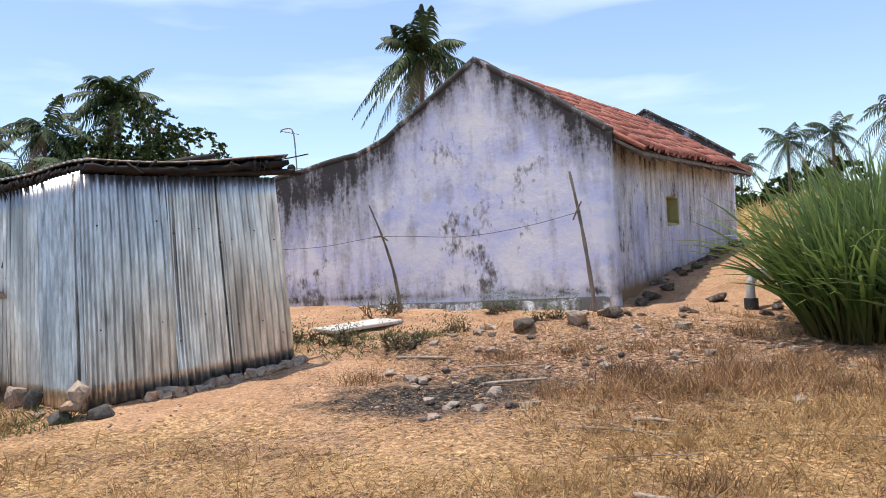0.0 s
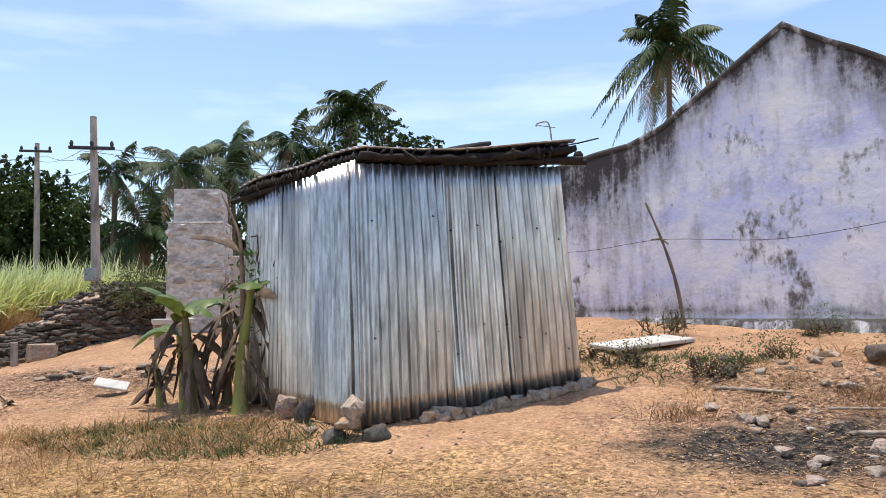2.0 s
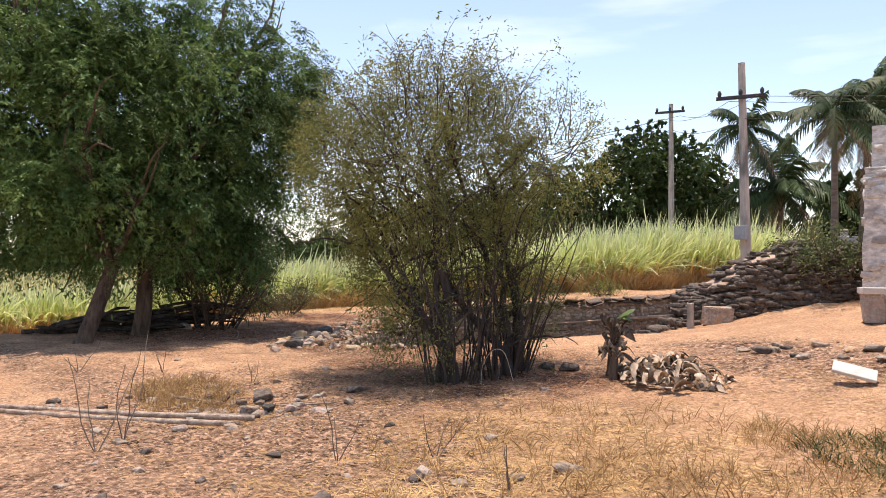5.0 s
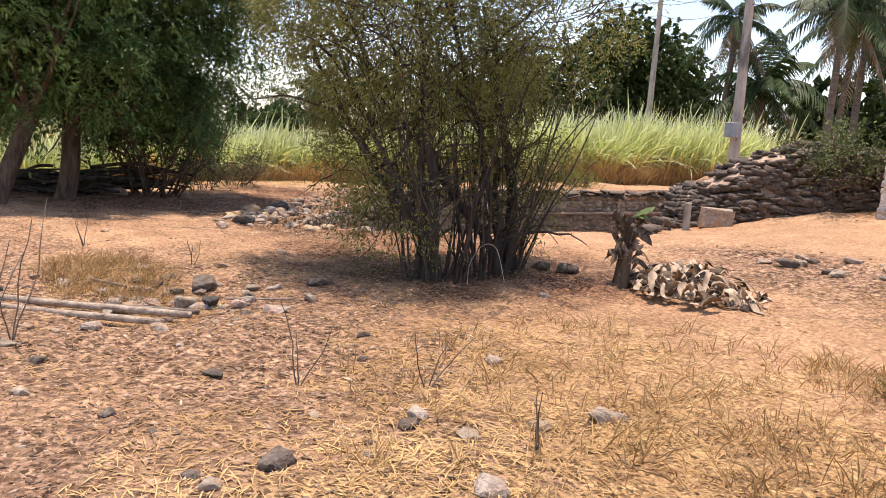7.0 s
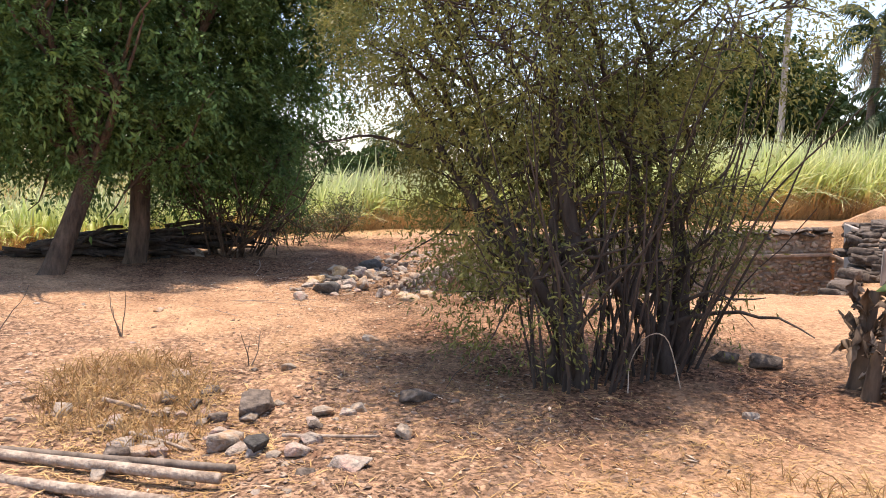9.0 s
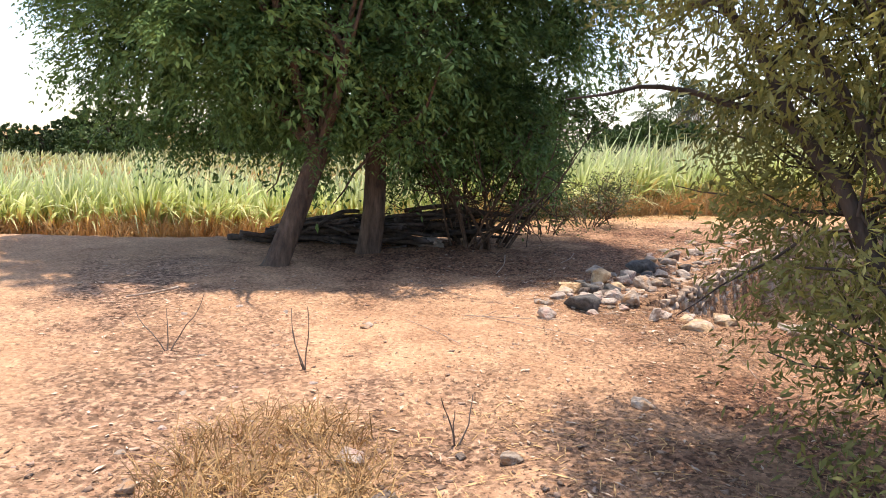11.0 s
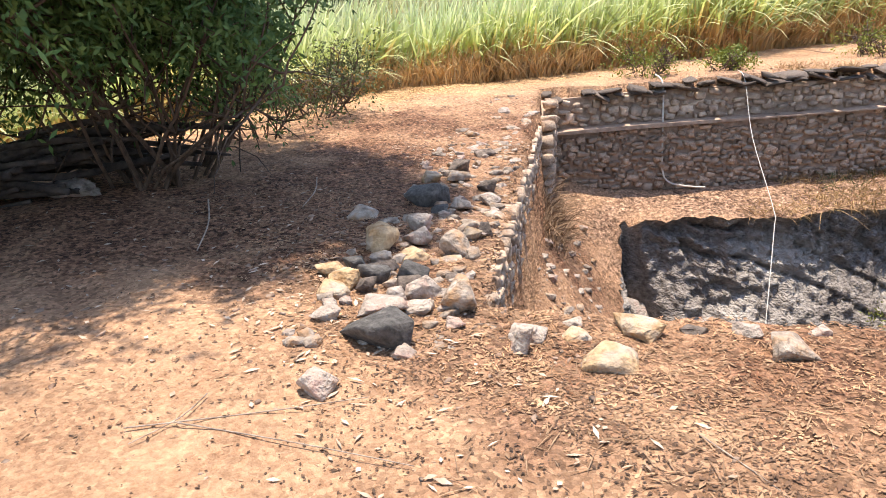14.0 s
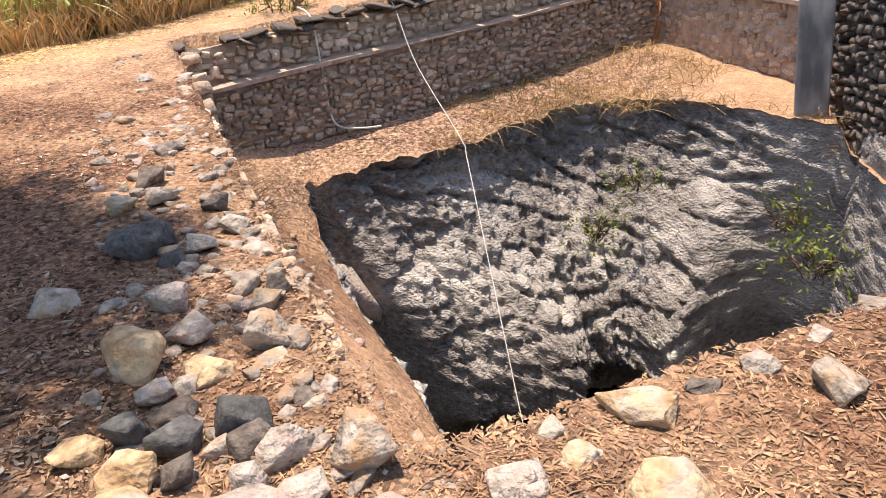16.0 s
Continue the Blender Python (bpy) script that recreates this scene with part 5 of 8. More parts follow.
HEAP_MID = ((-15.25, 7.00, 0.27, 0.20, M_STONEYEL), (-14.99, 7.09, 0.23, 0.10, M_STONEYEL), (-14.93, 7.31, 0.22, 0.20, M_STONE), (-15.13, 7.53, 0.14, 0.11, M_STONEYEL), (-15.31, 7.62, 0.18, 0.09, M_STONE), (-15.18, 7.66, 0.14, 0.12, M_RUBBLE),
            (-15.08, 6.92, 0.17, 0.10, M_STONE), (-14.93, 6.86, 0.19, 0.10, M_RUBBLE), (-14.70, 6.93, 0.24, 0.16, M_STONEDARK), (-14.82, 6.76, 0.22, 0.14, M_STONEDARK), (-14.98, 6.72, 0.17, 0.14, M_STONEDARK), (-15.07, 6.62, 0.19, 0.10, M_STONEYEL))
HEAP_NEAR = ((-14.83, 6.60, 0.22, 0.15, M_STONEYEL), (-14.70, 6.66, 0.12, 0.12, M_RUBBLE), (-14.70, 6.81, 0.12, 0.09, M_STONE), (-14.49, 6.86, 0.20, 0.16, M_STONEWHITE), (-14.52, 6.74, 0.14, 0.12, M_STONEWHITE), (-14.27, 6.94, 0.25, 0.24, M_STONE),
             (-14.36, 6.76, 0.20, 0.10, M_STONEWHITE), (-14.20, 6.49, 0.42, 0.19, M_STONEDARK), (-14.42, 6.62, 0.30, 0.09, M_STONEWHITE), (-14.49, 6.37, 0.18, 0.09, M_STONEWHITE), (-14.74, 6.50, 0.22, 0.12, M_STONEYEL), (-13.94, 6.12, 0.18, 0.13, M_STONEWHITE),
             (-13.79, 6.95, 0.11, 0.16, M_STONEWHITE), (-14.62, 6.86, 0.17, 0.10, M_RUBBLE))
for x, y, w, h, m_ in (*HEAP_FAR, *HEAP_MID, *HEAP_NEAR):
    rock(x, y, (w * 1.0, w * random.uniform(0.7, 0.95), h * 1.05), m_, LAB[m_], "stones heaped by the well", turn=random.uniform(-35, 35) + 40)
# flat stones that cap the side wall
for k in range(26):
    a = 0.15 + 5.6 * (k + 0.6 * random.random()) / 26
    x, y = well_xy(a, -0.05 - 0.22 * random.random())
    q = random.uniform(0.10, 0.27)
    m_ = random.choice((M_STONE, M_STONE, M_RUBBLE, M_STONEWHITE))
    rock(x, y, (q, q * 0.62, q * random.uniform(0.3, 0.45)), m_, LAB[m_], "stones capping the well's side wall", dz=-0.05, turn=141 + random.uniform(-60, 60))
for k in range(16):
    a, b = 3.2 + 3.6 * random.random(), -0.2 - 0.55 * random.random()
    x, y = well_xy(a, b)
    q = random.uniform(0.12, 0.28)
    m_ = random.choice((M_STONE, M_STONE, M_STONEWHITE, M_RUBBLE))
    rock(x, y, (q, q * 0.75, q * 0.42), m_, LAB[m_], "stones heaped by the well", dz=-0.05)
for k in range(14):
    a, b = 2.4 + 3.8 * random.random(), 0.2 + 0.6 * random.random()
    x, y = well_xy(a, b)
    q = random.uniform(0.08, 0.2)
    m_ = random.choice((M_STONE, M_STONE, M_STONEWHITE))
    if not in_pit(x, y):
        rock(x, y, (q, q * 0.75, q * 0.5), m_, LAB[m_], "stones fallen into the gully", dz=-0.03)
for k in range(110):
    a, b = 0.2 + 5.6 * random.random(), 0.08 + 0.85 * random.random()
    x, y = well_xy(a, b)
    q = 0.03 + 0.11 * random.random() ** 2
    if not in_pit(x, y):
        small_rock(x, y, (q, q * 0.8, q * 0.5), random.choice((M_STONE, M_STONEWHITE, M_STONE)))
for k in range(300):
    a, b = -0.6 + 4.4 * random.random() ** 1.2, -0.08 - 0.75 * random.random() ** 1.3
    x, y = well_xy(a, b)
    q = 0.035 + 0.09 * random.random() ** 1.6
    small_rock(x, y, (q * 0.9, q * 0.75, q * 0.5), random.choice((M_STONE, M_STONEWHITE, M_STONE, M_STONE)))
# near rim
for x, y, w, h, m_ in ((-14.03, 6.95, 0.24, 0.10, M_STONE), (-13.86, 7.03, 0.24, 0.20, M_STONEWHITE), (-13.74, 7.20, 0.20, 0.16, M_STONEYEL), (-13.66, 7.46, 0.36, 0.20, M_STONEYEL), (-13.50, 7.16, 0.36, 0.19, M_STONEYEL), (-13.34, 7.40, 0.28, 0.09, M_STONEYEL),
                       (-13.50, 7.64, 0.20, 0.13, M_RUBBLE), (-13.15, 7.78, 0.33, 0.22, M_STONE), (-13.38, 7.80, 0.20, 0.16, M_STONEWHITE), (-13.22, 8.05, 0.18, 0.14, M_STONEWHITE), (-13.06, 8.34, 0.20, 0.13, M_STONE), (-13.99, 7.06, 0.14, 0.09, M_STONE),
                       (-13.86, 7.28, 0.16, 0.13, M_STONE), (-12.85, 8.45, 0.22, 0.15, M_STONE), (-12.6, 8.8, 0.2, 0.14, M_STONEWHITE), (-12.2, 9.3, 0.26, 0.17, M_STONE), (-11.9, 9.8, 0.24, 0.16, M_RUBBLE), (-11.65, 10.3, 0.28, 0.2, M_RUBBLE)):
    rock(x, y, (w * 0.85, w * random.uniform(0.6, 0.8), h * 0.72), m_, LAB[m_], "stones along the near rim of the well", dz=-0.05, turn=random.uniform(-30, 30) + 50)
# by the shed corner
for x, y, s, m_ in ((-4.40, 8.22, (.48, .36, .42), M_STONEWHITE), (-4.12, 8.00, (.30, .26, .40), M_STONEDARK), (-3.62, 7.50, (.34, .28, .24), M_STONEDARK), (-3.28, 7.60, (.42, .30, .24), M_STONEDARK),
                    (-4.6, 8.05, (.3, .2, .1), M_STONEWHITE), (-1.72, 9.2, (.18, .16, .12), M_STONEWHITE), (-2.28, 9.02, (.22, .18, .14), M_STONE), (-3.95, 7.75, (.26, .18, .09), M_STONEWHITE)):
    rock(x, y, tuple(0.8 * q for q in s), m_, LAB[m_], "stones at the shed's foot")
rock(-3.54, 7.54, (.28, .2, .13), M_STONE, "reddish stone stacked on dark blocks", z=hz(-3.54, 7.54) + 0.09, dz=0)
rock(-3.50, 7.60, (.32, .24, .26), M_STONE, "brown stone stacked on another", z=hz(-3.54, 7.54) + 0.15, dz=0)
for k in range(30):
    t = 0.24 + 0.78 * k / 29
    x, y = on_line(SB_M, SB_R, t) + np.array([0.60, -0.80]) * (0.04 + 0.10 * random.random())
    q = random.uniform(0.15, 0.28)
    rock(x, y, (q * 1.3, q * 0.7, q * 0.62), M_STONE, "broken grey-brown cement lump along the tin shed", "kerb lumps by the shed", dz=-0.03)
# scattered on the yard
for x, y, s, m_ in ((0.37, 7.61, (.17, .14, .12), M_STONEWHITE), (-0.02, 7.5, (.15, .12, .09), M_STONEWHITE), (-0.65, 8.52, (.2, .15, .1), M_STONEWHITE), (1.55, 9.35, (.52, .36, .24), M_STONE), (1.95, 9.55, (.36, .28, .2), M_RUBBLE),
                    (0.9, 9.5, (.62, .34, .18), M_RUBBLE), (0.5, 9.75, (.34, .2, .12), M_STONE), (3.55, 10.3, (.4, .3, .18), M_RUBBLE), (2.7, 9.2, (.3, .2, .1), M_STONE), (-10.35, 5.82, (.36, .16, .10), M_RUBBLE),
                    (-10.09, 8.09, (.26, .2, .14), M_RUBBLE), (-9.90, 8.25, (.3, .24, .16), M_RUBBLE), (-9.25, 7.36, (.12, .1, .08), M_STONEWHITE), (-10.65, 4.90, (.34, .26, .16), M_RUBBLE), (-10.25, 4.63, (.26, .2, .14), M_STONE),
                    (-10.00, 4.74, (.22, .16, .12), M_STONEDARK), (-9.55, 5.06, (.26, .2, .1), M_STONEWHITE), (-8.65, 8.36, (.2, .12, .08), M_RUBBLE), (-6.95, 5.70, (.26, .16, .1), M_STONE), (-7.95, 5.80, (.2, .14, .08), M_STONEWHITE),
                    (-6.33, 4.78, (.16, .12, .08), M_STONEWHITE), (-7.15, 4.10, (.24, .16, .1), M_RUBBLE), (-9.85, 5.48, (.2, .14, .1), M_STONE), (-13.7, 4.7, (.16, .12, .07), M_STONE), (-11.95, 6.12, (.16, .12, .08), M_STONE)):
    rock(x, y, s, m_, LAB[m_], "loose stones on the yard")
# low line of stones between the yard and the rubble
for k in range(22):
    x, y = -8.9 + 2.6 * random.random(), 9.9 + 0.7 * random.random()
    s = random.uniform(0.12, 0.34)
    m_ = random.choice((M_RUBBLE, M_STONE, M_STONE))
    rock(x, y, (s, s * 0.7, s * 0.4), m_, LAB[m_], "low line of stones in the yard")

# rubble thrown along the side wall's foot
for k in range(34):
    v_ = 0.3 + 7.2 * k / 33
    x, y, _ = hp(-0.12 - 0.4 * random.random(), v_, 0)
    q = random.uniform(0.1, 0.3)
    if k % 3:
        small_rock(x, y, (q, q * 0.8, q * 0.5), M_RUBBLE)
    else:
        rock(x, y, (q * 1.2, q, q * 0.6), M_RUBBLE, "dark rubble stone along the house wall", "rubble at the house wall", dz=-0.03)
# pale slanting slabs on the pit's side and rubble above the dark wall
for a, b, z, s_, tl in ((6.25, 1.32, -3.0, (0.42, 0.34, 1.05), (-22, 10)), (6.0, 1.62, -3.2, (0.50, 0.34, 1.2), (-24, 8)), (5.55, 1.40, -3.5, (0.60, 0.45, 1.35), (-22, -4)), (4.7, 1.30, -3.7, (0.8, 0.5, 1.6), (-18, 6)), (3.6, 1.22, -3.7, (0.9, 0.5, 1.8), (-16, -5))):
    x, y = well_xy(a, b)
    rock(x, y, s_, M_STONEWHITE, "pale slanting rock slab on the pit side", "pale slabs in the pit", z=z, dz=0, turn=141, name="rock_slab", tilt=tl)
for k in range(40):
    a, b = 4.2 + 3.9 * random.random(), 7.75 + 1.3 * random.random()
    x, y = well_xy(a, b)
    q = random.uniform(0.12, 0.34)
    small_rock(x, y, (q * 0.8, q * 0.65, q * 0.36), random.choice((M_RUBBLE, M_RUBBLE, M_STONE)))
# small broken stones in the yard and on the banks
for k in range(190):
    if k > 130:
        x, y = -10.35 + random.gauss(0, 0.5), 4.63 + random.gauss(0, 0.35)
    elif k % 2:
        x, y = random.uniform(-11.5, -5.5), random.uniform(2.8, 5.4)
    else:
        x, y = random.uniform(-0.5, 3.4), random.uniform(6.4, 9.9)
    q = random.uniform(0.05, 0.15)
    small_rock(x, y, (q, q * 0.8, q * 0.5), random.choice((M_STONE, M_STONE, M_STONEWHITE, M_RUBBLE)))
for k in range(190):
    x, y = random.uniform(-0.6, 4.6), random.uniform(6.9, 10.0)
    q = 0.03 + 0.14 * random.random() ** 2.2
    small_rock(x, y, (q, q * 0.8, q * 0.5), random.choice((M_STONE, M_RUBBLE, M_STONE, M_STONE, M_STONEWHITE)))
for k in range(60):
    x, y = random.uniform(-14.5, -11.0), random.uniform(3.2, 4.6)
    q = 0.02 + 0.05 * random.random() ** 2.2
    small_rock(x, y, (q, q * 0.8, q * 0.5), random.choice((M_STONE, M_STONEWHITE, M_STONE)))
for m_, chunks in SMALL.items():
    tagged(part("small_stones", mesh_np("small_stones", *join_arrays(chunks), m_)), "small broken stones strewn over the soil", "stones", kind="stuff")
# dry-stone rubble heap beside the well
heap = thing("rubble_wall", "heaped dark dry-stone rubble wall overgrown with shrubs", "stone wall")
hrng = np.random.default_rng(12)
H0, H1 = np.array([-12.15, 12.55]), np.array([-9.1, 15.3])
hd = (H1 - H0) / np.linalg.norm(H1 - H0)
hn = np.array([hd[1], -hd[0]])
LEN = float(np.linalg.norm(H1 - H0))
ns, nw = 22, 10
S, W = np.meshgrid(np.linspace(0, LEN, ns), np.linspace(-1, 1, nw), indexing="ij")


def heap_top(s):
    return np.interp(s, [0, 0.5, 1.1, 2.0, 3.2, 4.25], [0.35, 0.55, 0.85, 0.95, 0.7, 0.35])


hw = 0.85
P = H0[None, None] + hd[None, None] * S[..., None] - hn[None, None] * (0.55 + W[..., None] * hw)
zc = height(P[..., 0], P[..., 1])
zc = np.maximum(zc, base_height(P[..., 0], P[..., 1]))
Zt = np.where(np.abs(W) > 0.95, zc - 0.1, zc + heap_top(S) * (1 - np.abs(W) ** 3) - 0.06)
v = np.c_[P.reshape(-1, 2), Zt.ravel()]
i, j = np.meshgrid(np.arange(ns - 1), np.arange(nw - 1), indexing="ij")
a = i * nw + j
part("earth_core", mesh_np("earth_core", v, np.stack([a, a + nw, a + nw + 1, a + 1], -1).reshape(-1, 4), M_MORTAR), None, heap)
spare = []
for k in range(1100):
    s = hrng.uniform(0.0, LEN)
    w = hrng.uniform(-0.95, 1.0) if k % 3 else 1.0
    if k % 8 < 5:
        # outer face, coursed
        zrel = hrng.random()
        x, y = H0 + hd * s + hn * (0.30 - 0.30 * zrel)
        z = float(base_height(x, y)) + zrel * float(heap_top(s)) * 0.95
    else:
        x, y = H0 + hd * s - hn * (0.55 + w * hw * 0.8)
        z = float(base_height(x, y)) + float(heap_top(s)) * (1 - abs(w) ** 3)
    sz = hrng.uniform(0.11, 0.30)
    m = pose(x, y, z, hrng.uniform(-13, 13), hrng.uniform(-13, 13), math.degrees(math.atan2(hd[1], hd[0])) + hrng.uniform(-50, 50)) @ Matrix.Diagonal((sz, sz * 0.8, sz * hrng.uniform(0.2, 0.42), 1))
    if k < 300:
        part("stone", RUBBLE_STONES[int(hrng.integers(16))], None, heap, m=m)
    else:
        v, f = STONES[int(hrng.integers(16))]
        spare.append(((np.c_[v - [0, 0, 0.5], np.ones(len(v))] @ np.array(m).T)[:, :3], f))
tagged(part("rubble", mesh_np("rubble", *join_arrays(spare), M_RUBBLE), None, heap), kind="stuff")
for (x, y), h in (((-12.25, 12.45), 0.52), ((-11.62, 12.3), 0.46)):
    pst = thing("stub_post", "short leaning concrete stub post", "post", (x, y, hz(x, y) - 0.05), 35, "stub posts by the rubble wall")
    part("post_stub", box((0.10, 0.13, h), (0, 0, h / 2), 0.012, 0.004), M_CONC, pst)
slab_s = thing("stone_slab", "upright flat grey stone slab against the rubble", "slab", (-11.35, 12.62, hz(-11.35, 12.62) - 0.03), 42)
part("slab_body", box((0.5, 0.10, 0.30), (0, 0, 0.15), 0.03, 0.03), M_STONE, slab_s)

# stone pillar of the old well hoist
PIL = (-9.22, 14.2)
pz = hz(*PIL)
pillar = thing("stone_pillar", "tall square rubble-masonry pillar with a narrower top block", "pillar", (*PIL, pz), 22)


def pillar_block(w, z0, z1, taper=0.0):
    bm = bmesh.new()
    n = 18
    vs = {}
    for k in range(n + 1):
        z = z0 + (z1 - z0) * k / n
        hw_ = w / 2 * (1 - taper * k / n)
        ring = []
        for q in range(40):
            t = q / 40 * 4
            sd, u = int(t), (t - int(t)) * 2 - 1
            x, y = ((u, -1), (1, u), (-u, 1), (-1, -u))[sd]
            d = 0.035 * noise.fractal(Vector((x * w * 3, y * w * 3, z * 4)), 1, 2, 3)
            ring.append(bm.verts.new((x * hw_ * (1 + d), y * hw_ * (1 + d), z)))
        vs[k] = ring
    for k in range(n):
        for q in range(40):
            bm.faces.new((vs[k][q], vs[k][(q + 1) % 40], vs[k + 1][(q + 1) % 40], vs[k + 1][q]))
    bm.faces.new(vs[n])
    bm.faces.new(vs[0][::-1])
    return bm


M_PILLAR = mat("lime_mortared_stone", (0.34, 0.31, 0.275), (0.76, 0.72, 0.66), 9.0, 0.95, 0, 0.9, 12, vary=0.14, coords="World", stretch=(1, 1, 1.8), patch=(0.24, 0.20, 0.17), patch_scale=2.2, patch_at=(0.55, 0.75), back=0.04)
part("shaft", pillar_block(1.06, -0.3, 2.78 - pz, 0.08), M_PILLAR, pillar)
part("shelf", box((1.0, 1.0, 0.06), (0, 0, 2.80 - pz), 0.02, 0.012), M_PILLAR, pillar, "pale mortar shelf")
part("top_block", pillar_block(0.84, 2.82 - pz, 3.44 - pz, 0.04), M_PILLAR, pillar)
M_PST = [mesh_np("face_stone", v - [0, 0, 0.5], f, M_PILLAR) for v, f in STONES]
prng = np.random.default_rng(8)
for k in range(230):
    sd = int(prng.integers(4))
    z = prng.uniform(-0.1, 3.35 - pz)
    low = z < 2.74 - pz
    w = (1.06 * (1 - 0.08 * z / 2.0) if low else 0.83) / 2
    u = prng.uniform(-0.92, 0.92) * w
    x, y = ((u, -w), (w, u), (-u, w), (-w, -u))[sd]
    part("face_stone", M_PST[int(prng.integers(16))], None, pillar, m=pose(x, y, z, 0, 0, sd * 90) @ Matrix.Diagonal((prng.uniform(0.12, 0.26), 0.06, prng.uniform(0.07, 0.14), 1)))

for x, y, s, mt, lb, ang in ((-10.3, 14.6, (0.35, 0.3, 0.55), M_CONC, "grey concrete block beside the rubble", 20), (-10.7, 14.4, (0.22, 0.22, 0.5), M_CONC, "grey concrete block beside the rubble", 50),
                             (-8.35, 14.05, (0.24, 0.24, 1.35), M_CONC, "grey cement post behind the pillar", 25), (-9.4, 14.95, (0.34, 0.3, 0.6), M_CONC, "grey concrete block beside the rubble", 10)):
    blk = thing("concrete_block", lb, "block", (x, y, hz(x, y) - 0.05), ang)
    part("block_body", box(s, (0, 0, s[2] / 2), 0.02, 0.01), mt, blk)
pale = thing("pale_slab", "pale stone slab propped on the rubble", "slab", (-8.5, 12.3, hz(-8.5, 12.3)), 40)
part("slab_top", box((0.62, 0.35, 0.08), (0, 0, 0.40), 0.015, 0.01), M_CONCPALE, pale)
part("slab_support", box((0.24, 0.28, 0.38), (-0.15, 0, 0.17), 0.02, 0.02), M_STONEWHITE, pale)
part("slab_support", box((0.22, 0.26, 0.38), (0.17, 0, 0.17), 0.02, 0.02), M_STONE, pale)
wsh = thing("white_board", "broken white board lying by the banana clump", "board", (-7.12, 9.19, hz(-7.12, 9.19) + 0.12), 30)
part("board_body", box((0.36, 0.2, 0.03), (0, 0, 0), 0.004), M_CONCPALE, wsh, m=pose(0, 0, 0, 20, 12, 0))

# pale slab in front of the house
gz = hz(-1.25, 11.0)
gslab = thing("concrete_slab", "pale concrete slab lying on stones before the house", "slab", (-1.22, 11.05, gz + 0.015), 40)
part("slab_plate", box((1.15, 0.55, 0.05), (0, 0, 0.03), 0.01), M_CONCPALE, gslab, m=pose(0, 0, 0, 2, -3, 0))
part("slab_footing", box((0.24, 0.3, 0.12), (0.36, 0, -0.05), 0.02, 0.01), M_STONEDARK, gslab)
part("slab_footing", box((0.24, 0.3, 0.12), (-0.36, 0, -0.05), 0.02, 0.01), M_STONE, gslab)

# stick fence with wire
fence = thing("stick_fence", "two crooked sticks carrying a sagging wire", "fence")
s2 = [(1.98, 10.42, 0.72), (1.92, 10.50, 1.5), (1.86, 10.58, 2.1), (1.77, 10.70, 2.78)]
s1 = [(-0.66, 12.25, 0.78), (-0.76, 12.30, 1.5), (-0.92, 12.36, 2.08), (-1.12, 12.42, 2.62)]
part("stick", tube("stick", smooth_path(s2, 14), np.linspace(0.032, 0.018, 14) + 0.004 * np.sin(np.arange(14) * 2.2), M_WOOD, 7), None, fence)
part("stick", tube("stick", smooth_path(s1, 14), np.linspace(0.032, 0.012, 14) + 0.003 * np.sin(np.arange(14) * 2.2), M_WOOD, 7), None, fence)
part("twig", tube("twig", smooth_path([(1.88, 10.55, 2.35), (1.80, 10.5, 2.22), (1.74, 10.46, 2.10)], 6), 0.012, M_WOOD, 5), None, fence)
part("twig", tube("twig", smooth_path([(-1.06, 12.3, 2.10), (-0.93, 12.34, 2.10), (-0.84, 12.3, 2.03)], 6), 0.014, M_WOOD, 5), None, fence)
part("wire", tube("wire", smooth_path([(-3.4, 13.4, 2.02), (-2.0, 12.8, 2.0), (-0.93, 12.36, 2.10), (0.3, 11.5, 2.0), (1.2, 10.95, 2.08), (1.87, 10.56, 2.22)], 30), 0.0045, M_WIRE, 5), None, fence)

# small hooked aerial behind the shed
aer = thing("roof_mast", "thin hooked metal mast above the house roof", "mast", hp(6.15, 0.5, 3.0), 0)
bx, by, bz_ = hp(6.15, 0.5, 3.0)
part("mast_rod", tube("rod", smooth_path([(0, 0, 0.2), (-0.03, 0, 1.0), (-0.06, 0, 1.25), (-0.12, 0, 1.32), (-0.26, 0, 1.30), (-0.29, 0, 1.25)], 16), 0.014, M_METALBOX, 6), None, aer)
part("mast_arm", tube("arm", [(-0.28, 0, 1.27), (0.05, 0, 1.2)], 0.008, M_METALBOX, 5), None, aer)

# bent pipe
pip = thing("bent_pipe", "grey bent plastic pipe rising from a rock", "pipe", (3.75, 9.75, hz(3.75, 9.75)), 0)
part("pipe_body", tube("pipe", smooth_path([(0.02, 0, -0.1), (0, 0, 0.2), (0.02, 0, 0.36), (0.12, 0.0, 0.45), (0.26, 0.02, 0.42)], 18), 0.055, M_PVC, 12), None, pip)
part("pipe_collar", tube("collar", [(0.0, 0, 0.0), (0, 0, 0.14)], 0.085, M_BLACK, 12), None, pip, "black collar")
part("socket", tube("socket", [(0.22, 0.02, 0.435), (0.31, 0.02, 0.405)], 0.066, M_PVC, 12), None, pip)

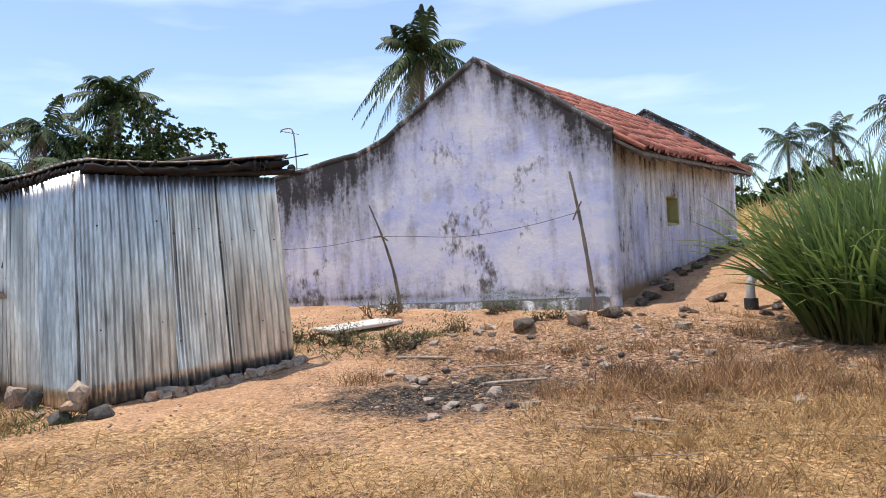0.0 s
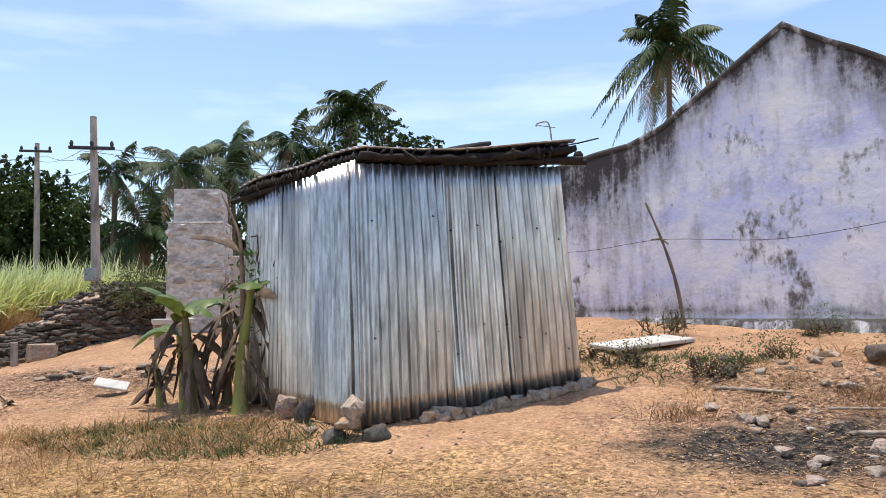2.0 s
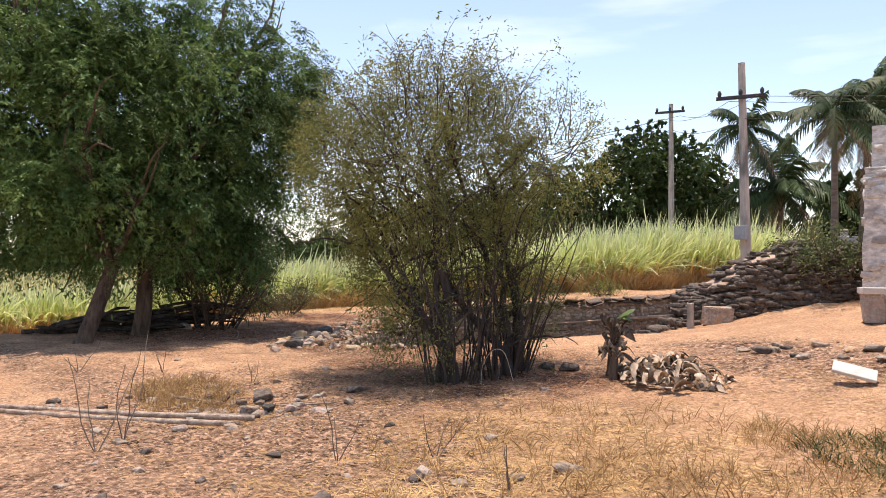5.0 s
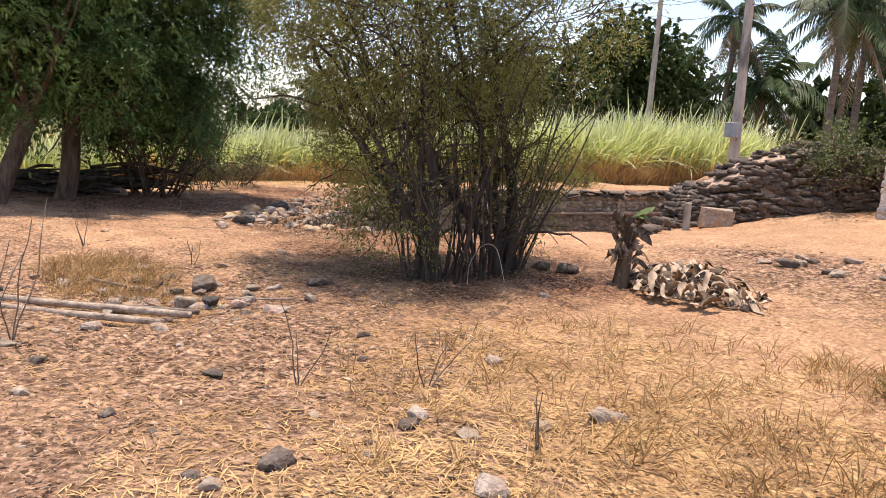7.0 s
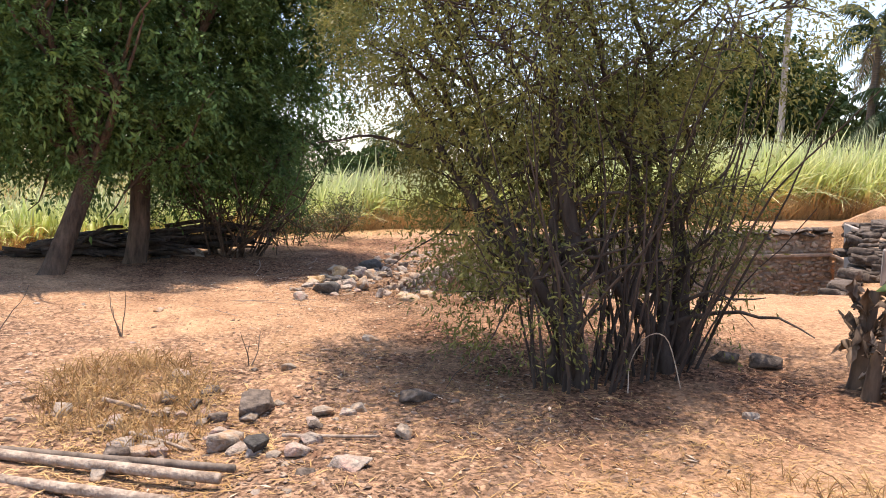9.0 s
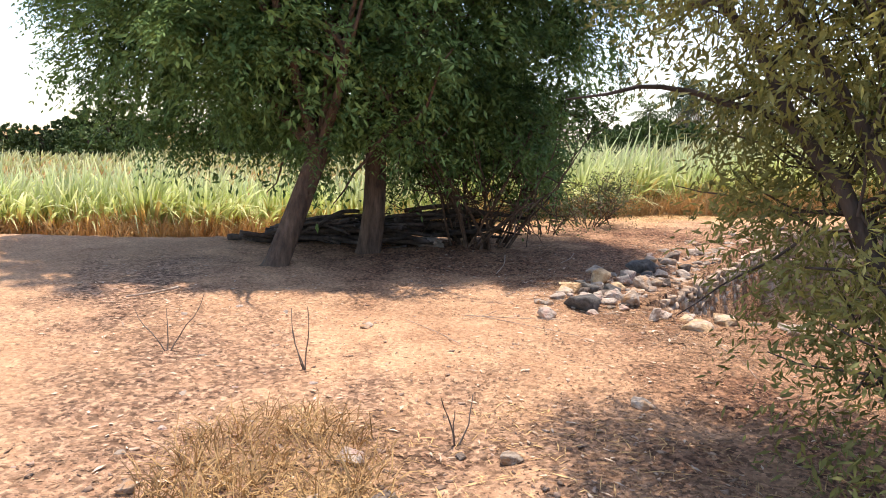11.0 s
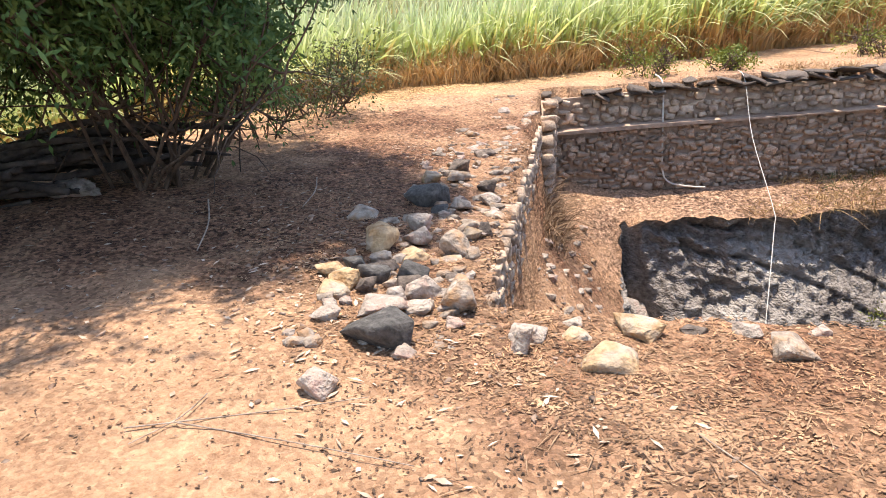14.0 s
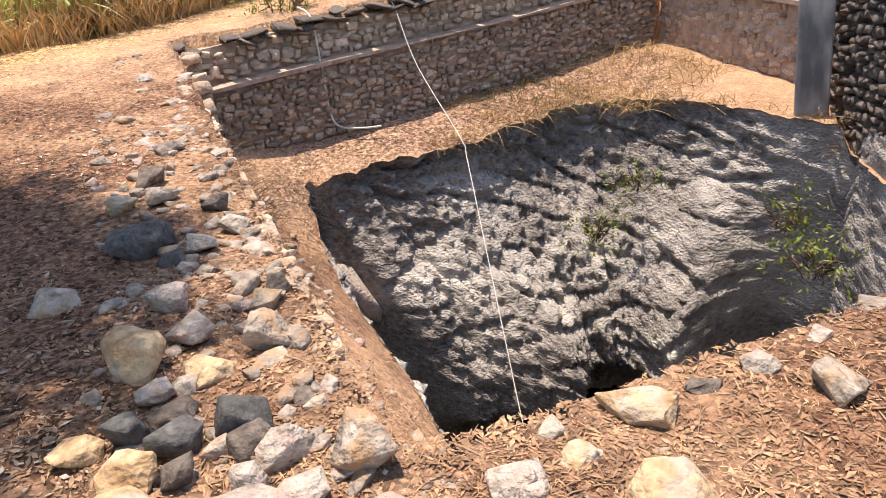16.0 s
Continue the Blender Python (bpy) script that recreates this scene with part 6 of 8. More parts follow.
# ---- poles and lines ----
def power_pole(at, top, lean, boxed, label, arm=True):
    x, y = at
    z = hz(x, y)
    pl = thing("power_pole", label, "power pole", (x, y, z), 0, "power poles")
    h = top - z
    bm = bmesh.new()
    rings = []
    for k in range(7):
        t = k / 6
        w = 0.105 - 0.04 * t
        rings.append([bm.verts.new((sx * w + lean * h * t, sy * w * 0.8, h * t - 0.2 * (1 - t))) for sx, sy in ((-1, -1), (1, -1), (1, 1), (-1, 1))])
    for r, s in zip(rings, rings[1:]):
        for q in range(4):
            bm.faces.new((r[q], r[(q + 1) % 4], s[(q + 1) % 4], s[q]))
    bm.faces.new(rings[-1])
    bm.faces.new(rings[0][::-1])
    part("shaft", bm, M_CONC, pl)
    if arm:
        t = 0.83 if boxed else 0.95
        part("crossarm", box((1.15, 0.09, 0.09), (lean * h * t, -0.14, h * t), 0.008), M_BLACK, pl, m=pose(0, 0, 0, 0, 0, 30))
        for dx in (-0.5, 0.0, 0.5):
            v, f = tube_arrays([(0, 0, 0), (0, 0, 0.05), (0, 0, 0.1), (0, 0, 0.16)], [0.03, 0.05, 0.05, 0.02], 8)
            part("insulator", mesh_np("insulator", v, f, M_BLACK), None, pl, m=pose(0, 0, 0, 0, 0, 30) @ pose(dx + lean * h * t, -0.14, h * t + 0.04))
    if boxed:
        part("switch_box", box((0.34, 0.18, 0.34), (0.02, -0.22, 2.12 - z), 0.01), M_METALBOX, pl, "grey switch box")
    return pl


power_pole((-15.37, 18.74), 6.43, -0.03, True, "square concrete power pole with a cross-arm and switch box")
power_pole((-24.0, 25.7), 7.64, -0.01, False, "concrete power pole with insulators")
bpost = thing("meter_post", "short concrete post with a grey metal box beyond the rubble", "post", (-15.2, 22.7, hz(-15.2, 22.7) - 0.05), 30)
part("post_shaft", box((0.2, 0.2, 1.6), (0, 0, 0.8), 0.015, 0.004), M_CONC, bpost)
part("meter_box", box((0.44, 0.22, 0.5), (0.1, -0.2, 1.15), 0.012), M_METALBOX, bpost, "grey metal box")
lines = thing("power_lines", "thin dark overhead power lines", "power line")


def sag_line(p, q, sag, n=18):
    p, q = np.array(p, float), np.array(q, float)
    t = np.linspace(0, 1, n)[:, None]
    pts = p + (q - p) * t
    pts[:, 2] -= (4 * sag * t * (1 - t))[:, 0]
    return pts


for dz, dx in ((0, -0.4), (0.0, 0.4), (-0.5, 0.0)):
    part("line", tube("line", sag_line((-15.47 + dx, 18.68, 5.5 + dz), (-24.0 + dx, 25.7, 7.1 + dz), 0.25), 0.008, M_WIRE, 4), None, lines)
    part("line", tube("line", sag_line((-15.47 + dx, 18.68, 5.5 + dz), (2.5 + dx, 30, 6.4 + dz), 0.8), 0.008, M_WIRE, 4), None, lines)
    part("line", tube("line", sag_line((-24.0 + dx, 25.7, 7.1 + dz), (-48 + dx, 24, 8 + dz), 0.6), 0.009, M_WIRE, 4), None, lines)

# hoses down the well wall
for pts, r, lb in (([(-19.35, 13.15, 0.32), (-19.05, 13.0, 0.22), (-18.95, 12.95, -0.3), (-18.90, 12.95, -0.9), (-18.80, 12.98, -1.08), (-18.55, 13.05, -1.10), (-18.3, 13.15, -1.08)], 0.012, "pale hose hanging over the well wall"),
                   ([(-18.75, 14.1, 0.36), (-18.45, 13.9, 0.26), (-18.0, 13.6, -0.4), (-17.15, 13.05, -1.10), (-17.0, 12.9, -1.3), (-16.45, 12.2, -2.1), (-15.75, 11.3, -3.1), (-15.3, 10.75, -3.9), (-15.2, 10.7, -5.9)], 0.0055, "long pale hose running down into the pit")):
    hs = thing("hose", lb, "hose", group="hoses in the well")
    part("hose_line", tube("hose", smooth_path(pts, 40), r, M_ROPE, 7), None, hs)

# ---- logs, sticks ----
def log(p, q, r0, r1, label, mat_=M_WOODPALE, name="log", group="", sag=0.02):
    p, q = np.array(p, float), np.array(q, float)
    mid = (p + q) / 2 + [0.02, 0.03, -sag]
    pts = smooth_path([p, mid, q], 14)
    rad = np.linspace(r0, r1, 14) * (1 + 0.08 * np.sin(np.arange(14) * 1.9))
    v, f = tube_arrays(pts, rad, 10)
    n = len(v)
    v = np.concatenate([v, pts[:1], pts[-1:]])
    caps = [[n, (k + 1) % 10, k, n] for k in range(10)] + [[n + 1, n - 10 + k, n - 10 + (k + 1) % 10, n + 1] for k in range(10)]
    bm = bmesh.new()
    bv = [bm.verts.new(c) for c in v]
    for q4 in f:
        bm.faces.new([bv[i] for i in q4])
    for c in caps:
        bm.faces.new([bv[i] for i in c[:3]])
    return tagged(part(name, bm, mat_, smooth=True), label, "log", group)


def gz_(x, y, d):
    return (x, y, hz(x, y) + d)


log(gz_(-11.4, 2.05, .06), gz_(-9.65, 4.50, .05), 0.022, 0.026, "long bleached dry log lying on the ground", group="bleached logs")
log(gz_(-10.95, 2.34, .05), gz_(-9.47, 4.27, .04), 0.020, 0.024, "bleached split log beside another", group="bleached logs")
log(gz_(-11.05, 2.61, .03), gz_(-9.77, 4.59, .03), 0.018, 0.02, "thin dark stick beside the logs", M_WOOD, "stick", "bleached logs")
M_FIREWOOD = mat("dark_branch_wood", (0.022, 0.017, 0.014), (0.10, 0.075, 0.06), 8.0, 0.95, 0, 0.8, 26, vary=0.1)
# firewood stack under the trees
wrng = np.random.default_rng(21)
for k in range(80):
    t = wrng.random()
    x, y = -17.7 - 0.7 * wrng.random(), 3.3 + 2.9 * wrng.random() ** 0.8
    L = wrng.uniform(0.6, 1.6)
    ang = radians(75 + wrng.uniform(-38, 38))
    d = np.array([math.cos(ang), math.sin(ang)]) * L / 2
    z = 0.03 + (0.08 + 0.12 * (y - 3.4)) * t
    log((x - d[0], y - d[1], hz(x, y) + z), (x + d[0], y + d[1], hz(x, y) + z + wrng.uniform(-0.08, 0.22)), wrng.uniform(.016, .045), wrng.uniform(.010, .028), "dark crooked firewood branch on a stack", M_FIREWOOD, "firewood", "firewood stack", wrng.uniform(-0.10, 0.10))
sack = thing("cloth_sack", "pale dirty cloth sack lying by the firewood", "sack", (-17.65, 5.55, hz(-17.65, 5.55)), 60)
v, f = rock_arrays(77, (0.5, 0.26, 0.15), 16, 3, 0.55)
part("sack_body", mesh_np("sack", v, f, M_STONEWHITE, True), None, sack)


# ---- plants ----
def limb_path(p, d, length, n, wob, up, rng):
    pts, p, d = [np.array(p, float)], np.array(p, float), np.array(d, float)
    for _ in range(n):
        d = d + rng.normal(size=3) * wob + np.array([0, 0, up])
        d /= np.linalg.norm(d)
        p = p + d * length / n
        pts.append(p.copy())
    return np.array(pts), d


def spray_leaves(origins, dirs, length, per, leaf_l, leaf_w, droop, rng):
    """Leaves set along short drooping twigs."""
    n = len(origins)
    t = rng.random((n, per)) ** 0.8
    L = length * rng.uniform(0.6, 1.3, (n, 1))
    d = dirs / (np.linalg.norm(dirs, axis=1)[:, None] + 1e-9)
    p = origins[:, None] + d[:, None] * (t * L)[..., None]
    p[..., 2] -= droop * (t ** 2) * L
    p += rng.normal(size=p.shape) * 0.035
    ld = d[:, None] * 0.8 + rng.normal(size=p.shape) * 0.6
    ld[..., 2] -= droop * 0.9
    return leaf_quads(p.reshape(-1, 3), ld.reshape(-1, 3), leaf_l * rng.uniform(0.6, 1.3, n * per), leaf_w * rng.uniform(0.7, 1.2, n * per), rng)


def crown_points(lobes, n, rng, rag_at=-0.28):
    """Spots in a crown of overlapping lobes (x, y, z, rx, ry, rz), most of them near the lobes' skins."""
    lob = np.array(lobes, float)
    vol = lob[:, 3] * lob[:, 4] * lob[:, 5]
    k = rng.choice(len(lob), n, p=vol ** 0.75 / (vol ** 0.75).sum())
    u = unit(n, rng)
    r = 1 - 0.55 * rng.random(n) ** 1.6
    # ragged: whole directions of each lobe are thinner
    rag = np.array([noise.noise(Vector(q * 2.3) + Vector((float(kk) * 5.1, 0, 0))) for q, kk in zip(u, k)])
    keep = rag > rag_at
    r = r * (1 + 0.22 * rag)
    p = lob[k, :3] + u * lob[k, 3:] * r[:, None]
    return p[keep], u[keep]


def feather_tufts(c, outward, per, leaf, rng, rachis=0.34, pairs=7):
    """Tufts of drooping feathered leaves: each leaf a bent midrib with leaflets in two rows."""
    n = len(c)
    d = outward[:, None] * 0.55 + rng.normal(size=(n, per, 3)) * 0.62 + np.array([0, 0, 0.30])
    d /= np.linalg.norm(d, axis=2)[..., None]
    L = rachis * rng.uniform(0.7, 1.3, (n, per, 1))
    t = np.linspace(0.22, 1.0, pairs)[None, None]
    p = c[:, None, None] + d[:, :, None] * (L * t)[..., None]
    p[..., 2] -= 0.62 * L * t ** 2
    tan = np.broadcast_to(d[:, :, None], p.shape).copy()
    tan[..., 2] -= 1.24 * np.broadcast_to(t, tan.shape[:3])
    tan /= np.linalg.norm(tan, axis=3)[..., None]
    lat = np.cross(tan, np.array([0.05, 0.03, 1.0]))
    lat /= np.linalg.norm(lat, axis=3)[..., None] + 1e-9
    out = []
    for side in (1.0, -1.0):
        ld = lat * side * 0.8 + tan * 0.6 + rng.normal(size=p.shape) * 0.16
        ld[..., 2] -= 0.22
        ld = (ld / np.linalg.norm(ld, axis=3)[..., None]).reshape(-1, 3)
        m = len(ld)
        s_ = np.cross(ld, np.array([0, 0, 1.0]) + rng.normal(size=(m, 3)) * 0.45)
        s_ /= np.linalg.norm(s_, axis=1)[:, None] + 1e-9
        ll, lw = leaf[0] * rng.uniform(0.7, 1.25, m), leaf[1] * rng.uniform(0.8, 1.2, m)
        o = p.reshape(-1, 3)
        tip = o + ld * ll[:, None]
        mid = o + ld * (ll * 0.45)[:, None]
        b = s_ * (lw / 2)[:, None]
        out.append((np.stack([o, mid + b, tip, mid - b], 1).reshape(-1, 3), np.arange(4 * m).reshape(m, 4)))
    return join_arrays(out)


def leafy_tree(name, label, at, lean, trunk_r, fork_z, lobes, sprays, per, leaf, material, seed, limbs=7, droop=0.55, spray_len=0.5, group="", fork=2):
    rng = np.random.default_rng(seed)
    x, y = at
    z = hz(x, y)
    tree = thing(name, label, "tree", (x, y, z), 0, group)
    p0 = np.array([0, 0, -0.1])
    top = np.array([lean[0], lean[1], fork_z])
    pts = smooth_path([p0, p0 * 0.6 + top * 0.4 + rng.normal(size=3) * 0.05, top], 12)
    rad = np.interp(np.linspace(0, 1, 12), [0, 0.12, 1], [trunk_r * 1.5, trunk_r * 1.08, trunk_r * 0.85])
    part("trunk", tube("trunk", pts, rad, M_BARK, 12), None, tree)
    lob = [(lx - x, ly - y, lz - z, a, b, c) for lx, ly, lz, a, b, c in lobes]
    for k in range(limbs):
        tgt = np.array(lob[k % len(lob)][:3]) + rng.normal(size=3) * 0.35
        start = pts[-1 - (k % fork)]
        mid = (start + tgt) / 2 + rng.normal(size=3) * 0.22
        mid[2] += 0.4
        lp = smooth_path([start, mid, tgt], 9)
        part("limb", tube("limb", lp, np.linspace(trunk_r * 0.5, 0.02, 9), M_BARK, 8), None, tree)
        ch = []
        for j in range(7):
            s = lp[3 + (j % 6)]
            bp, _ = limb_path(s, unit(1, rng)[0] + (tgt - start) * 0.2 + np.array([0, 0, 0.7]), rng.uniform(0.7, 1.6), 6, 0.25, 0.02, rng)
            ch.append(tube_arrays(bp, np.linspace(0.03, 0.006, len(bp)), 5))
        v, f = join_arrays(ch)
        tagged(part("branchwork", mesh_np("branchwork", v, f, M_BARK), None, tree), kind="stuff")
    if group == "neem trees":
        o, d = crown_points(lob, sprays, rng)
        oi, ui = crown_points([(*q[:3], q[3] * 0.8, q[4] * 0.8, q[5] * 0.8) for q in lob], 3400, rng)
        v, f = spray_leaves(oi, ui + rng.normal(size=ui.shape) * 0.6, 0.5, 15, 0.11, 0.038, droop, rng)
        tagged(part("inner_crown", mesh_np("inner_crown", v, f, material), None, tree), "dense drooping leaves")
    else:
        o, u = crown_points(lob, sprays, rng)
        d = u + rng.normal(size=u.shape) * 0.5
    if group == "neem trees":
        v, f = feather_tufts(np.repeat(o, 2, 0) + rng.normal(size=(2 * len(o), 3)) * 0.07, np.repeat(d, 2, 0), per, leaf, rng)
    else:
        v, f = spray_leaves(o, d, spray_len, per, leaf[0], leaf[1], droop, rng)
    tagged(part("crown", mesh_np("crown", v, f, material), None, tree), "dense drooping leaves")
    return tree


M_DARKBARK = mat("dark_bush_bark", (0.030, 0.022, 0.018), (0.105, 0.080, 0.066), 8.0, 0.95, 0, 0.8, 26, stretch=(1, 1, 0.25), vary=0.1)
# the pair of neem trees and the dark thicket behind them
leafy_tree("neem_tree", "broad dark-green neem tree with a leaning trunk", (-16.25, 3.76), (-0.25, 0.50, 0), 0.125, 1.25,
           [(-16.15, 4.15, 2.35, 0.75, 0.7, 0.62), (-16.25, 3.3, 2.5, 0.8, 0.8, 0.7), (-17.81, 2.40, 2.74, 1.23, 1.14, 1.23), (-16.58, 3.45, 2.65, 0.88, 0.88, 0.97), (-17.60, 3.45, 3.88, 2.02, 2.11, 1.76), (-18.43, 2.40, 3.00, 1.50, 1.58, 1.58), (-17.41, 2.92, 5.29, 1.67, 1.76, 1.41), (-17.90, 3.89, 2.12, 1.06, 0.88, 0.88),
            (-16.81, 4.16, 3.88, 1.23, 1.23, 1.23), (-18.96, 1.87, 5.29, 1.76, 1.76, 1.67), (-17.37, 2.84, 1.77, 0.44, 0.44, 0.66), (-17.64, 2.22, 2.21, 0.62, 0.53, 0.53), (-16.76, 4.24, 1.60, 0.35, 0.35, 0.57), (-17.02, 3.63, 2.04, 0.62, 0.53, 0.53), (-16.14, 4.77, 2.04, 0.70, 0.70, 0.48), (-18.25, 4.16, 1.77, 0.88, 1.06, 0.70)],
           760, 13, (0.066, 0.021), M_NEEM, 31, limbs=8, group="neem trees")
# The last four lobes are added overhead, mostly out of view, to cast shade.
leafy_tree("neem_tree", "broad dark-green neem tree with an upright forked trunk", (-17.30, 4.78), (-0.05, 0.1, 0), 0.14, 1.4,
           [(-16.5, 5.25, 2.4, 0.85, 0.8, 0.7), (-17.3, 7.0, 5.0, 1.1, 1.0, 1.0), (-17.2, 7.1, 3.4, 1.1, 0.9, 1.0), (-17.6, 6.2, 6.0, 1.2, 1.1, 0.9), (-16.87, 5.20, 2.98, 1.40, 1.40, 1.21), (-18.27, 5.01, 4.47, 2.14, 2.14, 1.95), (-17.99, 6.59, 2.98, 1.40, 1.30, 1.40), (-18.55, 4.27, 6.14, 1.95, 2.05, 1.49), (-19.20, 5.76, 2.80, 1.49, 1.58, 1.77), (-18.08, 6.22, 4.84, 1.49, 1.40, 1.40), (-17.52, 5.94, 2.05, 0.93, 0.93, 0.74),
            (-16.92, 4.45, 4.29, 1.30, 1.30, 1.21), (-18.83, 7.06, 2.43, 1.02, 0.93, 1.12), (-17.90, 7.52, 3.36, 1.02, 1.02, 1.02), (-17.34, 6.78, 3.91, 1.12, 1.12, 1.02), (-17.06, 5.38, 1.96, 0.74, 0.74, 0.74), (-17.34, 6.41, 2.05, 0.84, 0.74, 0.74), (-18.64, 5.66, 1.59, 1.02, 0.93, 0.84), (-18.27, 6.59, 1.50, 0.84, 0.65, 0.84), (-16.35, 6.2, 4.3, 0.85, 0.75, 0.7), (-16.75, 7.2, 4.7, 1.05, 0.8, 0.8), (-17.2, 7.75, 4.4, 0.8, 0.6, 0.7), (-16.1, 5.4, 4.6, 0.8, 0.7, 0.7)],
           800, 13, (0.066, 0.021), M_NEEM, 32, limbs=9, group="neem trees")


def shrub(name, label, at, height_, radius, stems, leaves_n, leaf, material, seed, stem_r=0.025, group="", spread=0.6, low=0.25, base_r=0.25, wood=M_BARK, category="shrub", size_bias=1.0, droop=0.3, shape=(1.1, 1.1, 1.1, 1.1)):
    """Many stems from one stool, each forking into twigs with small leaves."""
    rng = np.random.default_rng(seed)
    x, y = at
    z = hz(x, y)
    sh = thing(name, label, category, (x, y, z), 0, group)
    tips, tdirs, twigs = [], [], []
    for k in range(stems):
        ang = rng.uniform(0, 2 * np.pi)
        r0 = base_r * math.sqrt(rng.random())
        start = np.array([math.cos(ang) * r0, math.sin(ang) * r0, -0.06])
        ang2 = ang + rng.normal() * 0.5
        out = spread * rng.uniform(0.35, 1.15)
        d = np.array([math.cos(ang2) * out, math.sin(ang2) * out, 1.0])
        d /= np.linalg.norm(d)
        L = height_ * rng.uniform(0.6, 0.95)
        sp, dd = limb_path(start, d, L, 9, 0.11, 0.02, rng)
        part("stem", tube("stem", sp, np.linspace(stem_r * rng.uniform(0.6, 1.3), 0.006, len(sp)), wood, 6), None, sh)
        for j in range(8):
            i = int(rng.integers(3, len(sp)))
            tp, td = limb_path(sp[i], dd * 0.5 + unit(1, rng)[0] * 0.9, rng.uniform(0.3, 0.9) * radius * 0.6, 5, 0.25, 0.03, rng)
            twigs.append(tube_arrays(tp, np.linspace(0.010, 0.003, len(tp)), 4))
            for q in range(1, len(tp)):
                tips.append(tp[q])
                tdirs.append(td)
    v, f = join_arrays(twigs)
    tagged(part("twigwork", mesh_np("twigwork", v, f, wood, True), None, sh), kind="stuff")
    tips, tdirs = np.array(tips), np.array(tdirs)
    ok = tips[:, 2] > low
    rr = np.hypot(tips[:, 0], tips[:, 1]) < radius * np.interp(tips[:, 2], [0, height_ * 0.4, height_ * 0.62, height_], shape)
    tips, tdirs = tips[ok & rr], tdirs[ok & rr]
    k = rng.integers(0, len(tips), leaves_n // 10)
    v, f = spray_leaves(tips[k] + rng.normal(size=(len(k), 3)) * 0.07, tdirs[k] + rng.normal(size=(len(k), 3)) * 0.7, 0.32 * size_bias, 10, leaf[0], leaf[1], droop, rng)
    part("leaves", mesh_np("leaves", v, f, material), None, sh)
    return sh


# the big two-stooled bush beside the path
BUSH_A, BUSH_B = (-10.25, 6.90), (-10.28, 7.54)
BUSH_LOBES = [(-10.8, 6.65, 2.55, 1.15, 1.15, 1.05), (-11.55, 6.15, 2.6, 0.72, 0.55, 0.62), (-11.6, 6.5, 2.5, 0.8, 0.8, 0.8), (-10.65, 7.45, 2.65, 0.88, 0.88, 0.92), (-10.6, 6.5, 2.45, 0.72, 0.75, 0.75), (-11.85, 6.25, 2.95, 0.62, 0.5, 0.55), (-10.95, 7.7, 2.3, 0.85, 0.85, 0.8),
              (-10.7, 6.9, 3.3, 0.95, 0.95, 0.5), (-10.5, 7.95, 1.5, 0.5, 0.5, 0.5), (-10.97, 6.5, 1.2, 0.6, 0.42, 0.5), (-10.27, 6.4, 0.72, 0.5, 0.42, 0.36), (-11.2, 6.9, 1.5, 0.65, 0.7, 0.55), (-10.37, 7.95, 0.75, 0.4, 0.42, 0.36), (-11.6, 6.45, 1.85, 0.32, 0.22, 0.4),
              (-10.82, 6.6, 0.55, 0.4, 0.35, 0.28), (-10.45, 7.2, 1.7, 0.5, 0.6, 0.4), (-11.27, 6.75, 1.15, 0.55, 0.5, 0.5), (-10.87, 7.6, 1.25, 0.6, 0.55, 0.5), (-10.17, 7.65, 1.2, 0.42, 0.45, 0.42), (-10.25, 8.15, 2.65, 0.72, 0.7, 0.75)]
bo = np.random.default_rng(404)
bz0 = hz(*BUSH_A)
bush = thing("olive_bush", "tall bushy tree with many dark stems and thin olive leaves", "bush", (*BUSH_A, bz0), 0)
blob = [(a - BUSH_A[0], b - BUSH_A[1], c - bz0, d, e, g) for a, b, c, d, e, g in BUSH_LOBES]
shift_b = np.array([BUSH_B[0] - BUSH_A[0], BUSH_B[1] - BUSH_A[1], 0])
# thick trunks, forking upwards
for k, (stool, r, tgt) in enumerate(((0, 0.085, 0), (0, 0.06, 1), (0, 0.055, 4), (1, 0.085, 3), (1, 0.06, 5), (1, 0.05, 6), (0, 0.05, 2), (1, 0.045, 7))):
    start = shift_b * stool + np.array([bo.normal() * 0.10, bo.normal() * 0.10, -0.08])
    goal = np.array(blob[tgt][:3]) + bo.normal(size=3) * 0.15
    mid = start * 0.55 + goal * 0.45 + bo.normal(size=3) * 0.10
    mid[2] += 0.25
    tp = smooth_path([start, start * 0.85 + mid * 0.15 + [0, 0, 0.22], mid, goal], 16)
    tp[3:-1] += bo.normal(size=(12, 3)) * 0.022
    part("trunk", tube("trunk", tp, np.linspace(r * 1.15, 0.014, 16), M_DARKBARK, 8), None, bush)
    for q in range(9):
        lp, _ = limb_path(tp[5 + q], (bo.normal() * 0.8, bo.normal() * 0.8, 0.75), bo.uniform(0.6, 1.2), 7, 0.24, 0.02, bo)
        part("limb", tube("limb", lp, np.linspace(0.020, 0.004, len(lp)), M_DARKBARK, 6), None, bush)
# straight shoots crowding each stool
for k in range(64):
    ang, rr = bo.uniform(0, 2 * np.pi), 0.30 * math.sqrt(bo.random())
    start = shift_b * (k % 2) + np.array([math.cos(ang) * rr, math.sin(ang) * rr, -0.05])
    lean_ = 0.16 + 0.34 * bo.random() ** 2
    sp, _ = limb_path(start, (math.cos(ang) * lean_, math.sin(ang) * lean_, 1.0), bo.uniform(0.8, 2.5), 9, 0.07, 0.01, bo)
    part("stem", tube("stem", sp, np.linspace(bo.uniform(0.007, 0.017), 0.003, len(sp)), M_DARKBARK, 5), None, bush)
